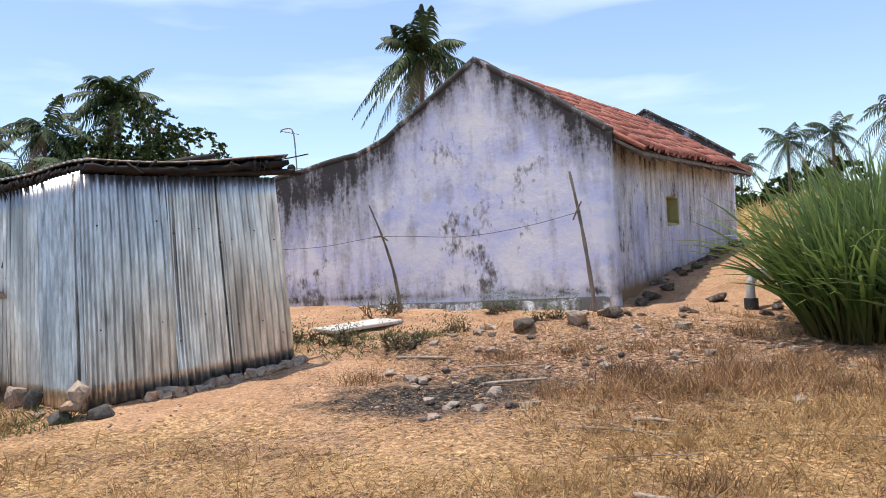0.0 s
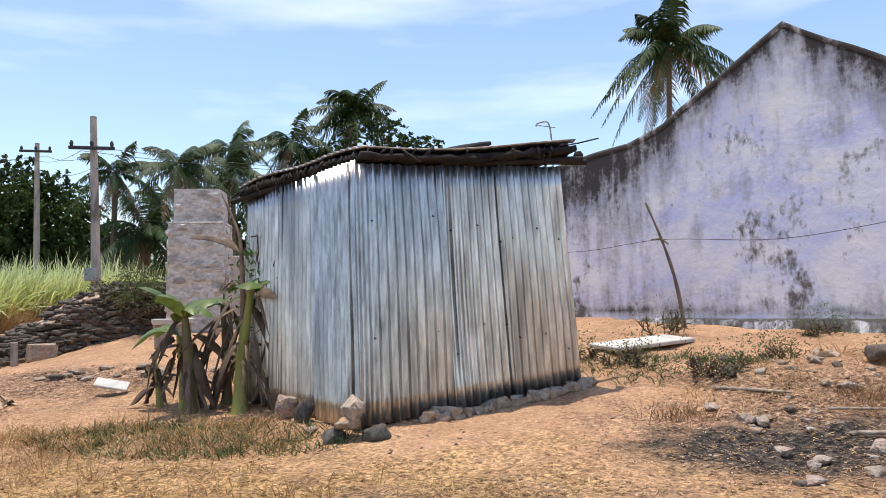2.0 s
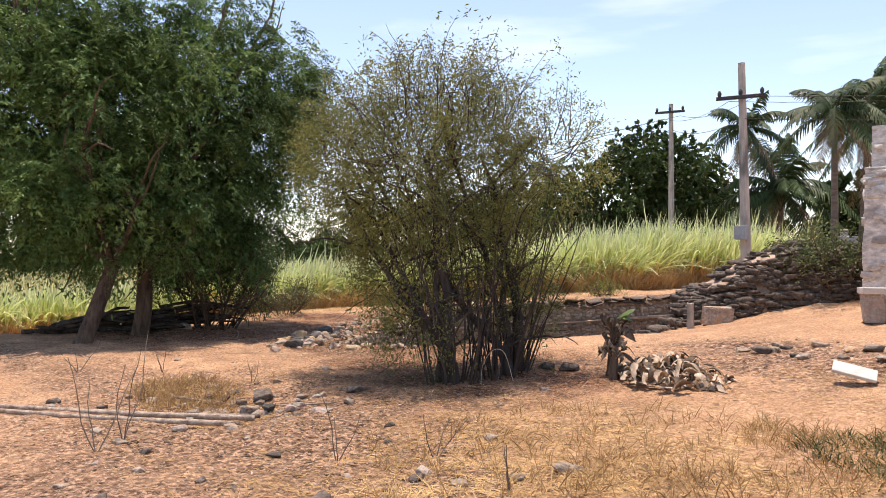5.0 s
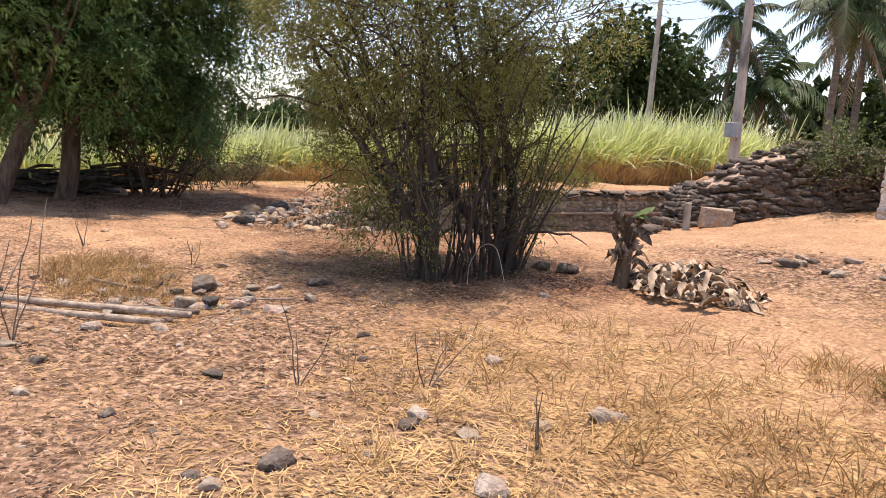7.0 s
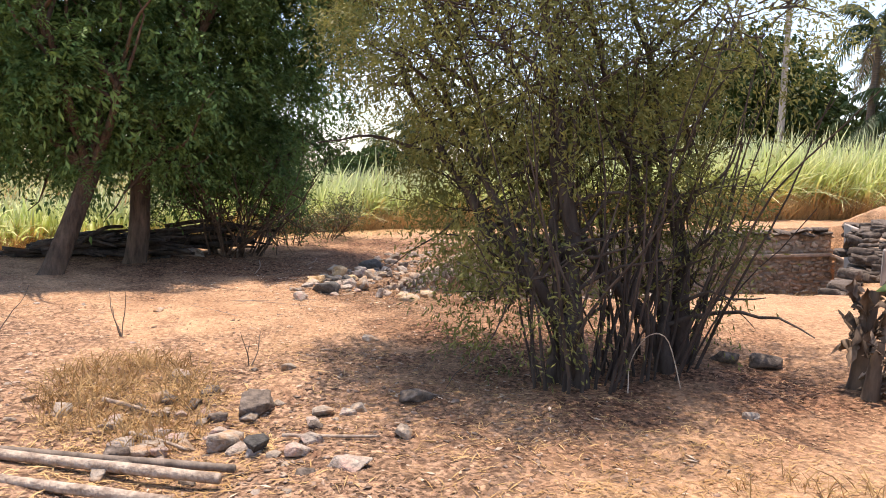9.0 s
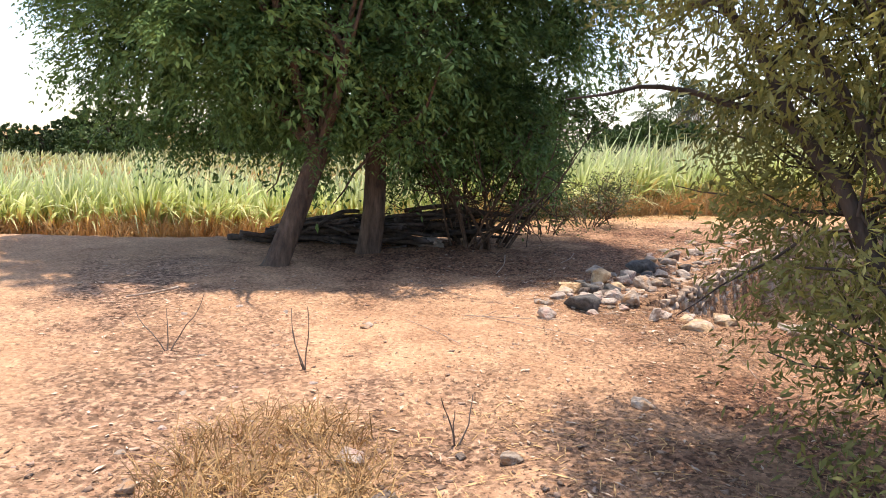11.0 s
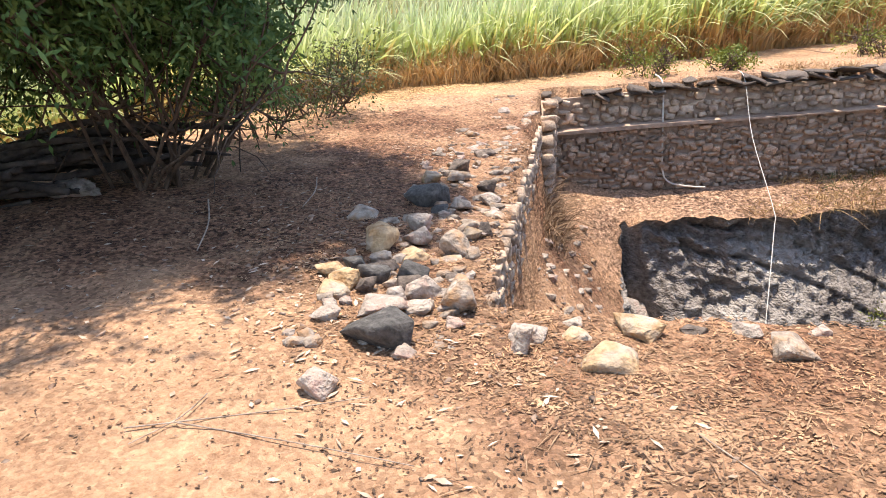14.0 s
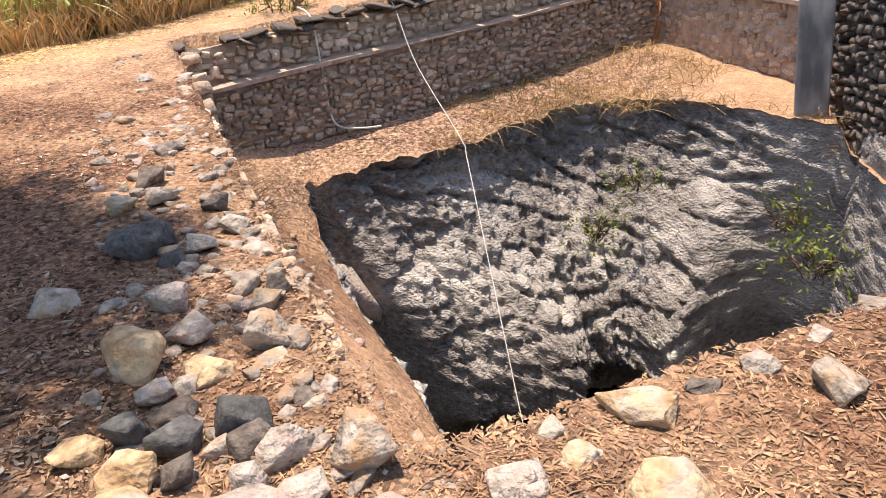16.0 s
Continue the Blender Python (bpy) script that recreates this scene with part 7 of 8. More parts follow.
# twigs through the crown, and bare wands above it
o, u = crown_points([(*q[:3], q[3] * 0.85, q[4] * 0.85, q[5] * 0.85) for q in blob], 520, bo)
twigs = []
for c, d in zip(o, u):
    tp, _ = limb_path(c - d * 0.25, d * 0.6 + bo.normal(size=3) * 0.4 + [0, 0, 0.35], bo.uniform(0.4, 0.8), 6, 0.2, 0.02, bo)
    twigs.append(tube_arrays(tp, np.linspace(0.008, 0.0025, len(tp)), 4))
wand_o, wand_d = [], []
for k in range(46):
    a, b = bo.normal(size=2) * 0.62
    tp, td = limb_path((a - 0.15, b - 0.05, 3.0 - 0.25 * math.hypot(a, b)), (a * 0.45, b * 0.45, 1.0), bo.uniform(0.5, 1.05), 7, 0.16, 0.0, bo)
    twigs.append(tube_arrays(tp, np.linspace(0.007, 0.002, len(tp)), 4))
    for q in tp[3:]:
        wand_o.append(q)
        wand_d.append(td)
tagged(part("twigwork", mesh_np("twigwork", *join_arrays(twigs), M_DARKBARK, True), None, bush), kind="stuff")
o, u = crown_points(blob, 13600, bo, -0.06)
o, u = np.concatenate([o, np.array(wand_o)]), np.concatenate([u, np.array(wand_d)])
v, f = spray_leaves(o, u + bo.normal(size=u.shape) * 0.7 + np.array([0, 0, 0.2]), 0.26, 12, 0.050, 0.014, 0.45, bo)
part("leaves", mesh_np("leaves", v, f, M_BUSHLEAF), None, bush, "thin dusty olive leaves")
# dry white creeper looped over the stool
part("creeper", tube("creeper", smooth_path([(0.36, 0.12, 0.02), (0.30, 0.18, 0.20), (0.31, 0.30, 0.36), (0.34, 0.44, 0.33), (0.42, 0.50, 0.03)], 18), 0.0035, M_CURLED, 6), None, bush, "pale dry looping creeper")

shrub("thicket", "dark dense thicket of thin stems beneath the neem", (-18.0, 6.25), 2.4, 1.7, 40, 22000, (0.075, 0.026), M_NEEM, 43, 0.018, "", 0.75, 0.95, 0.5)
shrub("low_shrub", "sparse low shrub with arching bare stems", (-20.1, 8.4), 0.95, 0.8, 16, 2600, (0.05, 0.022), M_WEED, 44, 0.010, "low shrubs", 1.1, 0.3, 0.25)
shrub("low_shrub", "sparse low shrub with arching bare stems", (-19.4, 7.5), 0.8, 0.7, 12, 1800, (0.05, 0.022), M_WEED, 45, 0.009, "low shrubs", 1.1, 0.25, 0.2)
shrub("rubble_shrub", "dusty green shrub growing from the rubble wall", (-10.3, 14.1), 1.25, 0.8, 18, 4200, (0.06, 0.028), M_WEED, 46, 0.010, "", 0.7, 0.55, 0.3)
shrub("rim_shrub", "small yellow-green shrub on the well's rim", (-19.75, 13.35), 0.55, 0.4, 12, 1500, (0.045, 0.022), M_WEEDYEL, 47, 0.006, "rim shrubs", 0.9, 0.05, 0.15)
shrub("rim_shrub", "lime-yellow shrub on the well's rim", (-19.15, 14.35), 0.35, 0.35, 12, 1300, (0.05, 0.03), M_WEEDYEL, 48, 0.005, "rim shrubs", 1.0, 0.02, 0.15)
shrub("rim_shrub", "small yellow-green shrub on the well's rim", (-18.3, 16.5), 0.5, 0.6, 14, 1700, (0.045, 0.022), M_WEEDYEL, 49, 0.006, "rim shrubs", 1.0, 0.02, 0.25)
for k, (x, y, h, lb) in enumerate(((-1.35, 9.9, 0.42, "dusty grey-green weed clump"), (-0.55, 9.35, 0.45, "dusty grey-green weed clump"), (-0.95, 12.0, 0.6, "dry weed at the foot of a fence stick"), (0.1, 9.9, 0.25, "dusty grey-green weed clump"),
                                    (1.2, 9.8, 0.25, "dusty grey-green weed clump"), (0.85, 11.45, 0.3, "small weed at the plinth"), (-1.9, 10.4, 0.3, "dusty grey-green weed clump"))):
    shrub("weed", lb, (x, y), h * 0.6, 0.28, 12, 800, (0.035, 0.012), M_WEED, 60 + k, 0.005, "weeds in the yard", 1.1, 0.02, 0.15, category="weed")
for k, (a, b, z) in enumerate(((4.9, 4.0, -2.2), (5.3, 4.9, -1.9), (3.6, 5.4, -1.9), (2.3, 4.4, -1.6))):
    x, y = well_xy(a, b)
    s = shrub("pit_fern", "bright green seedling rooted in the pit rock", (x, y), 0.32, 0.22, 8, 260, (0.06, 0.022), M_WEEDYEL, 80 + k, 0.005, "seedlings in the pit", 0.9, 0.02, 0.08)
    s.location.z = z


# palms
def palm(at, crown_z, frond, seed, trunk_r=0.13, lean=(0, 0), fronds=20, label="tall coconut palm with drooping fronds", leaflets=34, group="coconut palms", dry=3):
    rng = np.random.default_rng(seed)
    x, y = at
    z = hz(x, y)
    h = crown_z - z
    pm = thing("coconut_palm", label, "palm tree", (x, y, z), 0, group)
    pts = smooth_path([(-lean[0], -lean[1], -0.2), (-lean[0] * 0.5, -lean[1] * 0.5, h * 0.45), (0, 0, h)], 14)
    part("trunk", tube("trunk", pts, np.linspace(trunk_r * 1.25, trunk_r * 0.75, 14), M_PALMBARK, 9), None, pm)
    for k in range(fronds):
        is_dry = k < dry
        ang = k * 2.399 + rng.normal() * 0.25
        el = radians(rng.uniform(-55, -20)) if is_dry else radians(np.interp(k, [dry, fronds], [-30, 70]) + rng.normal() * 12)
        L = frond * rng.uniform(1.05, 1.4)
        t = np.linspace(0, 1, 10)
        dirh = np.array([math.cos(ang), math.sin(ang)])
        dr = rng.uniform(0.4, 0.85) * math.cos(el) + 0.15
        P = np.zeros((10, 3))
        P[:, 0:2] = dirh * (np.cos(el) * L * t + 0.10 * L * t ** 2 * math.sin(max(el, 0)))[:, None]
        P[:, 2] = h + np.sin(el) * L * t - dr * L * t ** 2.2
        ch = [tube_arrays(P, np.linspace(0.028, 0.006, 10) * frond / 2, 4)]
        n = leaflets
        s = np.repeat(np.linspace(0.10, 0.99, n), 2)
        side = np.tile([1.0, -1.0], n)
        o = np.stack([np.interp(s, t, P[:, q]) for q in range(3)], 1)
        tang = np.stack([np.interp(s, t, np.gradient(P[:, q], t)) for q in range(3)], 1)
        tang /= np.linalg.norm(tang, axis=1)[:, None]
        lat = np.cross(tang, np.array([0, 0, 1.0]))
        lat /= np.linalg.norm(lat, axis=1)[:, None] + 1e-9
        ll = frond * 0.33 * np.sin(np.clip(s, 0.06, 1) * np.pi * 0.86 + 0.35) * rng.uniform(0.8, 1.15, 2 * n)
        d1 = lat * side[:, None] * 0.75 + tang * 0.5 + rng.normal(size=(2 * n, 3)) * 0.08
        d1[:, 2] -= 0.35 + 0.25 * rng.random(2 * n)
        d1 /= np.linalg.norm(d1, axis=1)[:, None]
        w = tang * (0.032 * frond)
        m1 = o + d1 * (ll * 0.55)[:, None]
        d2 = d1.copy()
        d2[:, 2] -= 0.9
        d2 /= np.linalg.norm(d2, axis=1)[:, None]
        e = m1 + d2 * (ll * 0.5)[:, None]
        v = np.stack([o - w * 0.4, o + w * 0.4, m1 + w * 0.5, m1 - w * 0.5, e + w * 0.08, e - w * 0.08], 1).reshape(-1, 3)
        base = np.arange(2 * n) * 6
        f = np.concatenate([np.stack([base, base + 1, base + 2, base + 3], 1), np.stack([base + 3, base + 2, base + 4, base + 5], 1)])
        ch.append((v, f))
        vv, ff = join_arrays(ch)
        part("frond", mesh_np("frond", vv, ff, M_PALMDRY if is_dry else M_PALMLEAF), None, pm)
    v, f = rock_arrays(seed, (frond * 0.22, frond * 0.22, frond * 0.3), 3, 2, 0.3, True)
    part("nut_cluster", mesh_np("nuts", v + [0, 0, h - frond * 0.2], f, M_PALMDRY), None, pm)
    return pm


palm((-0.2, 26.3), 9.1, 1.9, 1, 0.10, (0.3, 0), 32)
palm((-22.6, 28.4), 6.75, 1.7, 2, 0.13, (0.2, 0.0), 22)
palm((-14.7, 21.4), 5.4, 1.45, 3, 0.09, leaflets=40)
palm((-23.4, 38.7), 9.7, 2.3, 4, 0.14, (0.5, 0))
palm((-21.6, 29.1), 4.2, 2.3, 5, 0.16, fronds=28)
palm((-21.3, 42.0), 10.6, 2.4, 6, 0.14)
palm((-18.6, 45.4), 13.0, 2.8, 7, 0.15, fronds=30)
palm((-21.6, 36.0), 7.6, 2.4, 8, 0.15)
palm((-17.2, 37.0), 7.4, 2.3, 9, 0.15)
PALM_FAR = palm((-50.6, 37.7), 9.8, 2.6, 10, 0.15, fronds=20, leaflets=22)


def palm_copy(source, x, y, s, turn):
    ob = copy_thing(source, pose(x, y, hz(x, y), 0, 0, turn))
    ob.scale = (s, s, s)
    return ob


PALM_LOW = palm((-66.1, 31.4), 5.4, 2.6, 14, 0.15, (0.2, 0), fronds=22, leaflets=22)
for k, (x, y, s) in enumerate(((26.2, 54.6, 0.82), (28.9, 53.4, 0.86), (29.4, 46.5, 0.85), (24.5, 59, 0.7), (33, 50, 0.8), (-44, 46, 0.8), (-38, 52, 0.9), (-30, 55, 1.0), (-24, 50, 1.1), (-70, 5, 0.9), (-68, -4, 0.9), (-45.5, 37, .75))):
    palm_copy(PALM_FAR, x, y, s, 77 * k % 360)
for k, (x, y, s) in enumerate(((-63.9, 35.7, 1.02), (-62.6, 37.8, 1.24), (-60.7, 40.7, 1.15), (-68.4, 32.0, 0.80), (-66.3, 34.2, 0.84), (-61.1, 43.8, 0.76), (-59.5, 45.8, 0.84), (-64.5, 27.5, 0.7), (-58.0, 47.5, 1.0), (-70, 22, 0.8))):
    palm_copy(PALM_LOW, x, y, s, 101 * k % 360)

# far trees
leafy_tree("far_tree", "large dense dark tree beyond the cane field", (-30.2, 31.0), (0, 0, 0), 0.3, 2.0,
           [(-30.2, 31, 5.0, 3.0, 3.0, 2.6), (-31.5, 29.0, 4.2, 3.0, 3.0, 2.2), (-33.8, 26.8, 3.4, 2.8, 2.8, 1.9), (-29.0, 32.4, 3.6, 2.4, 2.4, 2.0), (-30.5, 31.0, 6.9, 1.7, 1.7, 1.4), (-29.3, 32.0, 5.9, 1.9, 1.9, 1.6)], 3600, 17, (0.23, 0.13), M_FARLEAF, 51, limbs=5, spray_len=0.7, group="far trees")
leafy_tree("far_tree", "large dense dark tree behind the palms", (-17.0, 45.0), (0, 0, 0), 0.3, 4.0,
           [(-17.2, 45, 10.2, 2.6, 2.6, 2.3), (-14.8, 45.6, 9.2, 2.4, 2.4, 2.0), (-19.5, 44, 8.4, 2.6, 2.4, 2.2), (-16, 45, 7.5, 3, 3, 2)], 2000, 15, (0.25, 0.14), M_FARLEAF, 52, limbs=5, spray_len=0.7, group="far trees")
FT = leafy_tree("far_tree", "rounded green tree on the far edge of the fields", (-48, 33), (0, 0, 0), 0.25, 1.4, [(-48, 33, 2.9, 2.2, 2.2, 1.5), (-46.6, 33.6, 2.4, 1.6, 1.6, 1.1), (-49.4, 32.6, 2.3, 1.7, 1.7, 1.2)], 480, 9, (0.44, 0.27), M_FARLEAF, 53, limbs=4,
                spray_len=0.6, group="far trees")
for k, (x, y, s) in enumerate(((-40, 30, 1.1), (-43, 26, 0.7), (-44, 18, 0.6), (-52, 22, 0.6), (-26, 44, 1.6), (-34, 40, 1.5), (-42, 38, 0.6), (-55, 12, 0.9), (-60, 6, 1.0), (-58, -2, 1.0), (-50, 50, 0.9), (-70, 33, 0.8), (-66, 18, 0.9), (-44, 44, 0.6),
                               (-64, 12, 0.9), (-56, -10, 1.0), (-13, 50, 1.8), (-8, 52, 1.8), (-21, 47, 1.8), (30, 58, 1.8), (36, 52, 1.8), (22, 60, 1.6), (-45, 19.5, 0.75), (-47.5, 21, 0.8), (-52, 20.4, 0.75), (-49, 24, 0.7), (-50, -9, 0.6), (-50.5, -11.5, 0.6), (-52, -14, 0.6))):
    ob = copy_thing(FT, pose(x, y, hz(x, y) - 0.2, 0, 0, 67 * k % 360))
    ob.scale = (s, s, s)
# small far houses
for k, (x, y) in enumerate(((-66, 41), (-70, 36), (-62, 47))):
    fh = thing("far_house", "small white house far beyond the fields", "house", (x, y, hz(x, y)), 30 * k, "far houses")
    fh.scale = (0.55, 0.55, 0.55)
    part("wall", box((6, 4, 2.8), (0, 0, 1.4), 0.03), M_FARWALL, fh)
    part("roof", box((6.6, 4.6, 0.25), (0, 0, 2.9), 0.03), M_CONC, fh)
    for dx in (-1.6, 1.6):
        part("window", box((0.9, 0.06, 1.0), (dx, -2.02, 1.5), 0.01), M_BLACK, fh)

# ---- cane ----
EDGE = np.array([(-20.6, -8), (-20.5, 2), (-21.5, 6.5), (-22.1, 10.5), (-21.0, 14.5), (-19.8, 18), (-19.2, 22), (-18.4, 25.5)], float)


def edge_point(s):
    seg = np.linalg.norm(np.diff(EDGE, axis=0), axis=1)
    cum = np.concatenate([[0], np.cumsum(seg)])
    t = np.asarray(s) * cum[-1]
    return np.stack([np.interp(t, cum, EDGE[:, 0]), np.interp(t, cum, EDGE[:, 1])], 1)


def blades_object(name, label, category, xy, length, width, spread, droop, material, segs, rng, parent=None, sway=None, sink=0.03):
    n = len(xy)
    z = height(xy[:, 0], xy[:, 1]) - sink
    roots = np.c_[xy, z]
    d = rng.normal(size=(n, 3)) * spread
    d[:, 2] = 1
    d /= np.linalg.norm(d, axis=1)[:, None]
    v, f, al = strips(roots, d, length, width, droop, segs, rng, sway)
    ob = part(name, mesh_np(name, v, f, material, False, {"along": al}), None, parent)
    return tagged(ob, label, category, kind="stuff")


crng = np.random.default_rng(55)
clumps = 4300
s = crng.random(clumps)
dep = crng.exponential(1.0, clumps)
dep = np.where(dep > 4.5, crng.uniform(0, 4.5, clumps), dep)
ep = edge_point(s)
wob = 0.35 * np.sin(s * 60) + 0.3 * np.sin(s * 23 + 1)
cx = np.c_[ep[:, 0] - dep - wob * 0.5, ep[:, 1] + crng.normal(size=clumps) * 0.1]
tall = np.interp(cx[:, 1], [-8, 4, 8, 14, 18, 22], [0.85, 0.9, 1.1, 1.35, 1.9, 2.1]) + 0.10 * np.sin(s * 75) + 0.09 * np.sin(s * 31) + 0.17 * np.sin(s * 190) + 0.12 * np.sin(s * 410) + crng.normal(size=clumps) * 0.2 + 0.10
per = 10
xy = np.repeat(cx, per, 0) + crng.normal(size=(clumps * per, 2)) * 0.07
ln_ = np.repeat(tall, per) * crng.uniform(0.62, 1.12, clumps * per)
blades_object("sugarcane_edge", "tall sugarcane with straw-brown feet and pale green tops", "sugarcane", xy, ln_, crng.uniform(0.028, 0.072, clumps * per), 0.15, 0.08 + 0.95 * crng.random(clumps * per) ** 1.6, M_CANE, 6, crng, sway=(0.12, 0.30, 0))
# dry hanging trash at the foot
n = 24000
s = crng.random(n)
ep = edge_point(s)
xy = np.c_[ep[:, 0] - np.abs(crng.normal(size=n)) * 0.5 + 0.25 - 0.17 * np.sin(s * 60), ep[:, 1] + crng.normal(size=n) * 0.1]
blades_object("cane_trash", "dry straw-coloured cane leaves at the field's edge", "dry leaves", xy, crng.uniform(0.25, 0.8, n) * np.interp(xy[:, 1], [4, 18], [0.8, 1.25]), crng.uniform(0.010, 0.024, n), 0.28, crng.uniform(0.1, 0.6, n), M_STRAW, 3, crng)
# the field behind, thinner and broader with distance
n = 30000
dep = 3 + 62 * crng.random(n) ** 1.7
s = crng.uniform(-0.5, 1.35, n)
ep = edge_point(np.clip(s, 0, 1))
yy = ep[:, 1] + np.where(s > 1, (s - 1) * 45, 0) + np.where(s < 0, s * 45, 0)
xy = np.c_[ep[:, 0] - dep, yy + dep * crng.uniform(-0.25, 0.45, n)]
keep = ~((xy[:, 0] > -19) | ((xy[:, 1] > 27) & (xy[:, 0] > -24)))
xy, dep = xy[keep], dep[keep]
n = len(xy)
blades_object("sugarcane_field", "pale green sugarcane field reaching into the distance", "sugarcane", xy, crng.uniform(0.72, 1.05, n) * np.interp(xy[:, 1], [4, 8, 18], [0.9, 1.15, 1.75]), 0.040 + dep * 0.0036, 0.18, crng.uniform(0.15, 0.5, n), M_CANE, 3, crng, sway=(0.25, 0.45, 0))
# golden grain on both far sides
for nm, x0, x1, y0, y1, n in (("grain_field", 5.2, 30, 10.5, 46, 15000), ("dry_field", -19, -4, 27, 44, 10000)):
    xy = np.c_[crng.uniform(x0, x1, n), y0 + (y1 - y0) * crng.random(n) ** 1.5]
    if nm == "grain_field":
        p = xy - HO
        vv, uu = p @ HV, p @ HU
        xy = xy[~((uu > -1.2) & (vv < 14))]
    blades_object(nm, "ripe golden grain field", "grain field", xy, crng.uniform(0.8, 1.25, len(xy)), 0.07, 0.2, crng.uniform(0.2, 0.6, len(xy)), M_GRAIN, 2, crng, sway=(0.2, 0.3, 0))

# fodder grass clumps by the house
for k, (x, y, n, h, rr) in enumerate(((4.35, 8.5, 800, 2.1, 0.5), (5.3, 9.2, 600, 2.0, 0.5), (5.0, 7.6, 550, 1.7, 0.5), (5.9, 10.4, 800, 2.1, 0.5), (6.4, 8.4, 700, 2.0, 0.5))):
    grng = np.random.default_rng(90 + k)
    ang, r = grng.uniform(0, 2 * np.pi, n), rr * np.sqrt(grng.random(n))
    xy = np.c_[x + np.cos(ang) * r, y + np.sin(ang) * r]
    z = height(xy[:, 0], xy[:, 1]) - 0.03
    d = np.c_[np.cos(ang) * r * 0.6, np.sin(ang) * r * 0.6, np.ones(n)] + grng.normal(size=(n, 3)) * 0.13
    d /= np.linalg.norm(d, axis=1)[:, None]
    v, f, al = strips(np.c_[xy, z], d, h * grng.uniform(0.55, 1.1, n), grng.uniform(0.026, 0.052, n), grng.uniform(0.1, 0.7, n), 6, grng, sway=(-0.25, -0.1, 0))
    tagged(part("fodder_grass", mesh_np("fodder_grass", v, f, M_GREENGRASS, False, {"along": al})), "tall green fodder grass clump with arching blades", "grass clump", "fodder grass")


# banana clump by the shed
def banana_leaf(p0, d, L, w, droop, rng, fold=0.35, ragged=0.25):
    """A broad blade with a midrib, split edges and droop; returns verts, quads."""
    n = 12
    t = np.linspace(0, 1, n)
    d = np.array(d, float) / np.linalg.norm(d)
    P = p0 + d * (t * L)[:, None]
    P[:, 2] -= droop * L * t ** 2
    tan = np.gradient(P, axis=0)
    tan /= np.linalg.norm(tan, axis=1)[:, None]
    side = np.cross(tan, [0, 0, 1.0])
    side /= np.linalg.norm(side, axis=1)[:, None] + 1e-9
    up = np.cross(side, tan)
    wd = w * np.interp(t, [0, 0.12, 0.5, 0.85, 1], [0.05, 0.5, 1.0, 0.7, 0.05]) / 2
    rl, rr_ = 1 - ragged * rng.random(n), 1 - ragged * rng.random(n)
    A = P + side * (wd * rl)[:, None] - up * (wd * fold)[:, None]
    B = P - side * (wd * rr_)[:, None] - up * (wd * fold)[:, None]
    v = np.stack([A, P, B], 1).reshape(-1, 3)
    i = np.arange(n - 1) * 3
    f = np.concatenate([np.stack([i, i + 1, i + 4, i + 3], 1), np.stack([i + 1, i + 2, i + 5, i + 4], 1)])
    return v, f


def banana(at, h, stem_r, green, dry, lean, seed, label, leafL=0.9, group="banana plants", bark=M_BANANASTEM, perk=False):
    rng = np.random.default_rng(seed)
    x, y = at
    bp = thing("banana_plant", label, "banana plant", (x, y, hz(x, y)), 0, group)
    top = np.array([lean[0], lean[1], h])
    pts = smooth_path([(0, 0, -0.05), (lean[0] * 0.3, lean[1] * 0.3, h * 0.5), top], 12)
    part("stem", tube("stem", pts, np.interp(np.linspace(0, 1, 12), [0, 0.15, 1], [stem_r * 1.2, stem_r * 0.85, stem_r * 0.4]), bark, 10), None, bp)
    for k in range(green):
        ang = rng.uniform(0, 2 * np.pi)
        v, f = banana_leaf(top, (math.cos(ang), math.sin(ang), rng.uniform(0.5, 1.8)), leafL * rng.uniform(0.6, 1.05), rng.uniform(0.20, 0.30), rng.uniform(0.3, 0.9), rng, 0.4, 0.35)
        part("leaf", mesh_np("leaf", v, f, M_BANANAGREEN, True), None, bp)
    for k in range(dry):
        ang = rng.uniform(0, 2 * np.pi)
        z0 = rng.uniform(0.35, 1.0) * h
        p = np.array([lean[0] * z0 / h, lean[1] * z0 / h, z0]) + np.array([math.cos(ang), math.sin(ang), 0]) * stem_r * 0.8
        steep, sag = (rng.uniform(0.9, 3.2), rng.uniform(0.1, 1.3)) if perk else (rng.uniform(-0.4, 1.6), rng.uniform(0.5, 2.4))
        v, f = banana_leaf(p, (math.cos(ang) + rng.normal() * 0.5, math.sin(ang) + rng.normal() * 0.5, steep), h * rng.uniform(0.18, 0.55), rng.uniform(0.03, 0.13), sag, rng, rng.uniform(0.3, 1.8), 0.8)
        v[:, 2] = np.maximum(v[:, 2], 0.01)
        part("dry_leaf", mesh_np("dry_leaf", v, f, M_BANANADRY, True), None, bp)
    return bp


banana((-5.55, 8.40), 0.95, 0.085, 9, 12, (-0.10, 0.05), 1, "young banana plant with green leaves and dry skirts")
banana((-5.02, 8.42), 1.2, 0.085, 4, 26, (0.08, 0.08), 2, "dying banana plant wrapped in brown dry leaves")
banana((-5.35, 8.75), 1.0, 0.06, 3, 20, (-0.12, 0.1), 3, "dying banana plant wrapped in brown dry leaves")
banana((-4.85, 8.80), 1.0, 0.05, 0, 20, (0.12, 0.05), 4, "dying banana plant wrapped in brown dry leaves")
banana((-6.15, 8.75), 0.55, 0.05, 0, 18, (-0.1, 0), 5, "dry banana stump with brown leaves")
banana((-5.8, 8.65), 0.75, 0.055, 2, 18, (-0.1, 0.05), 6, "dry banana stump with brown leaves")
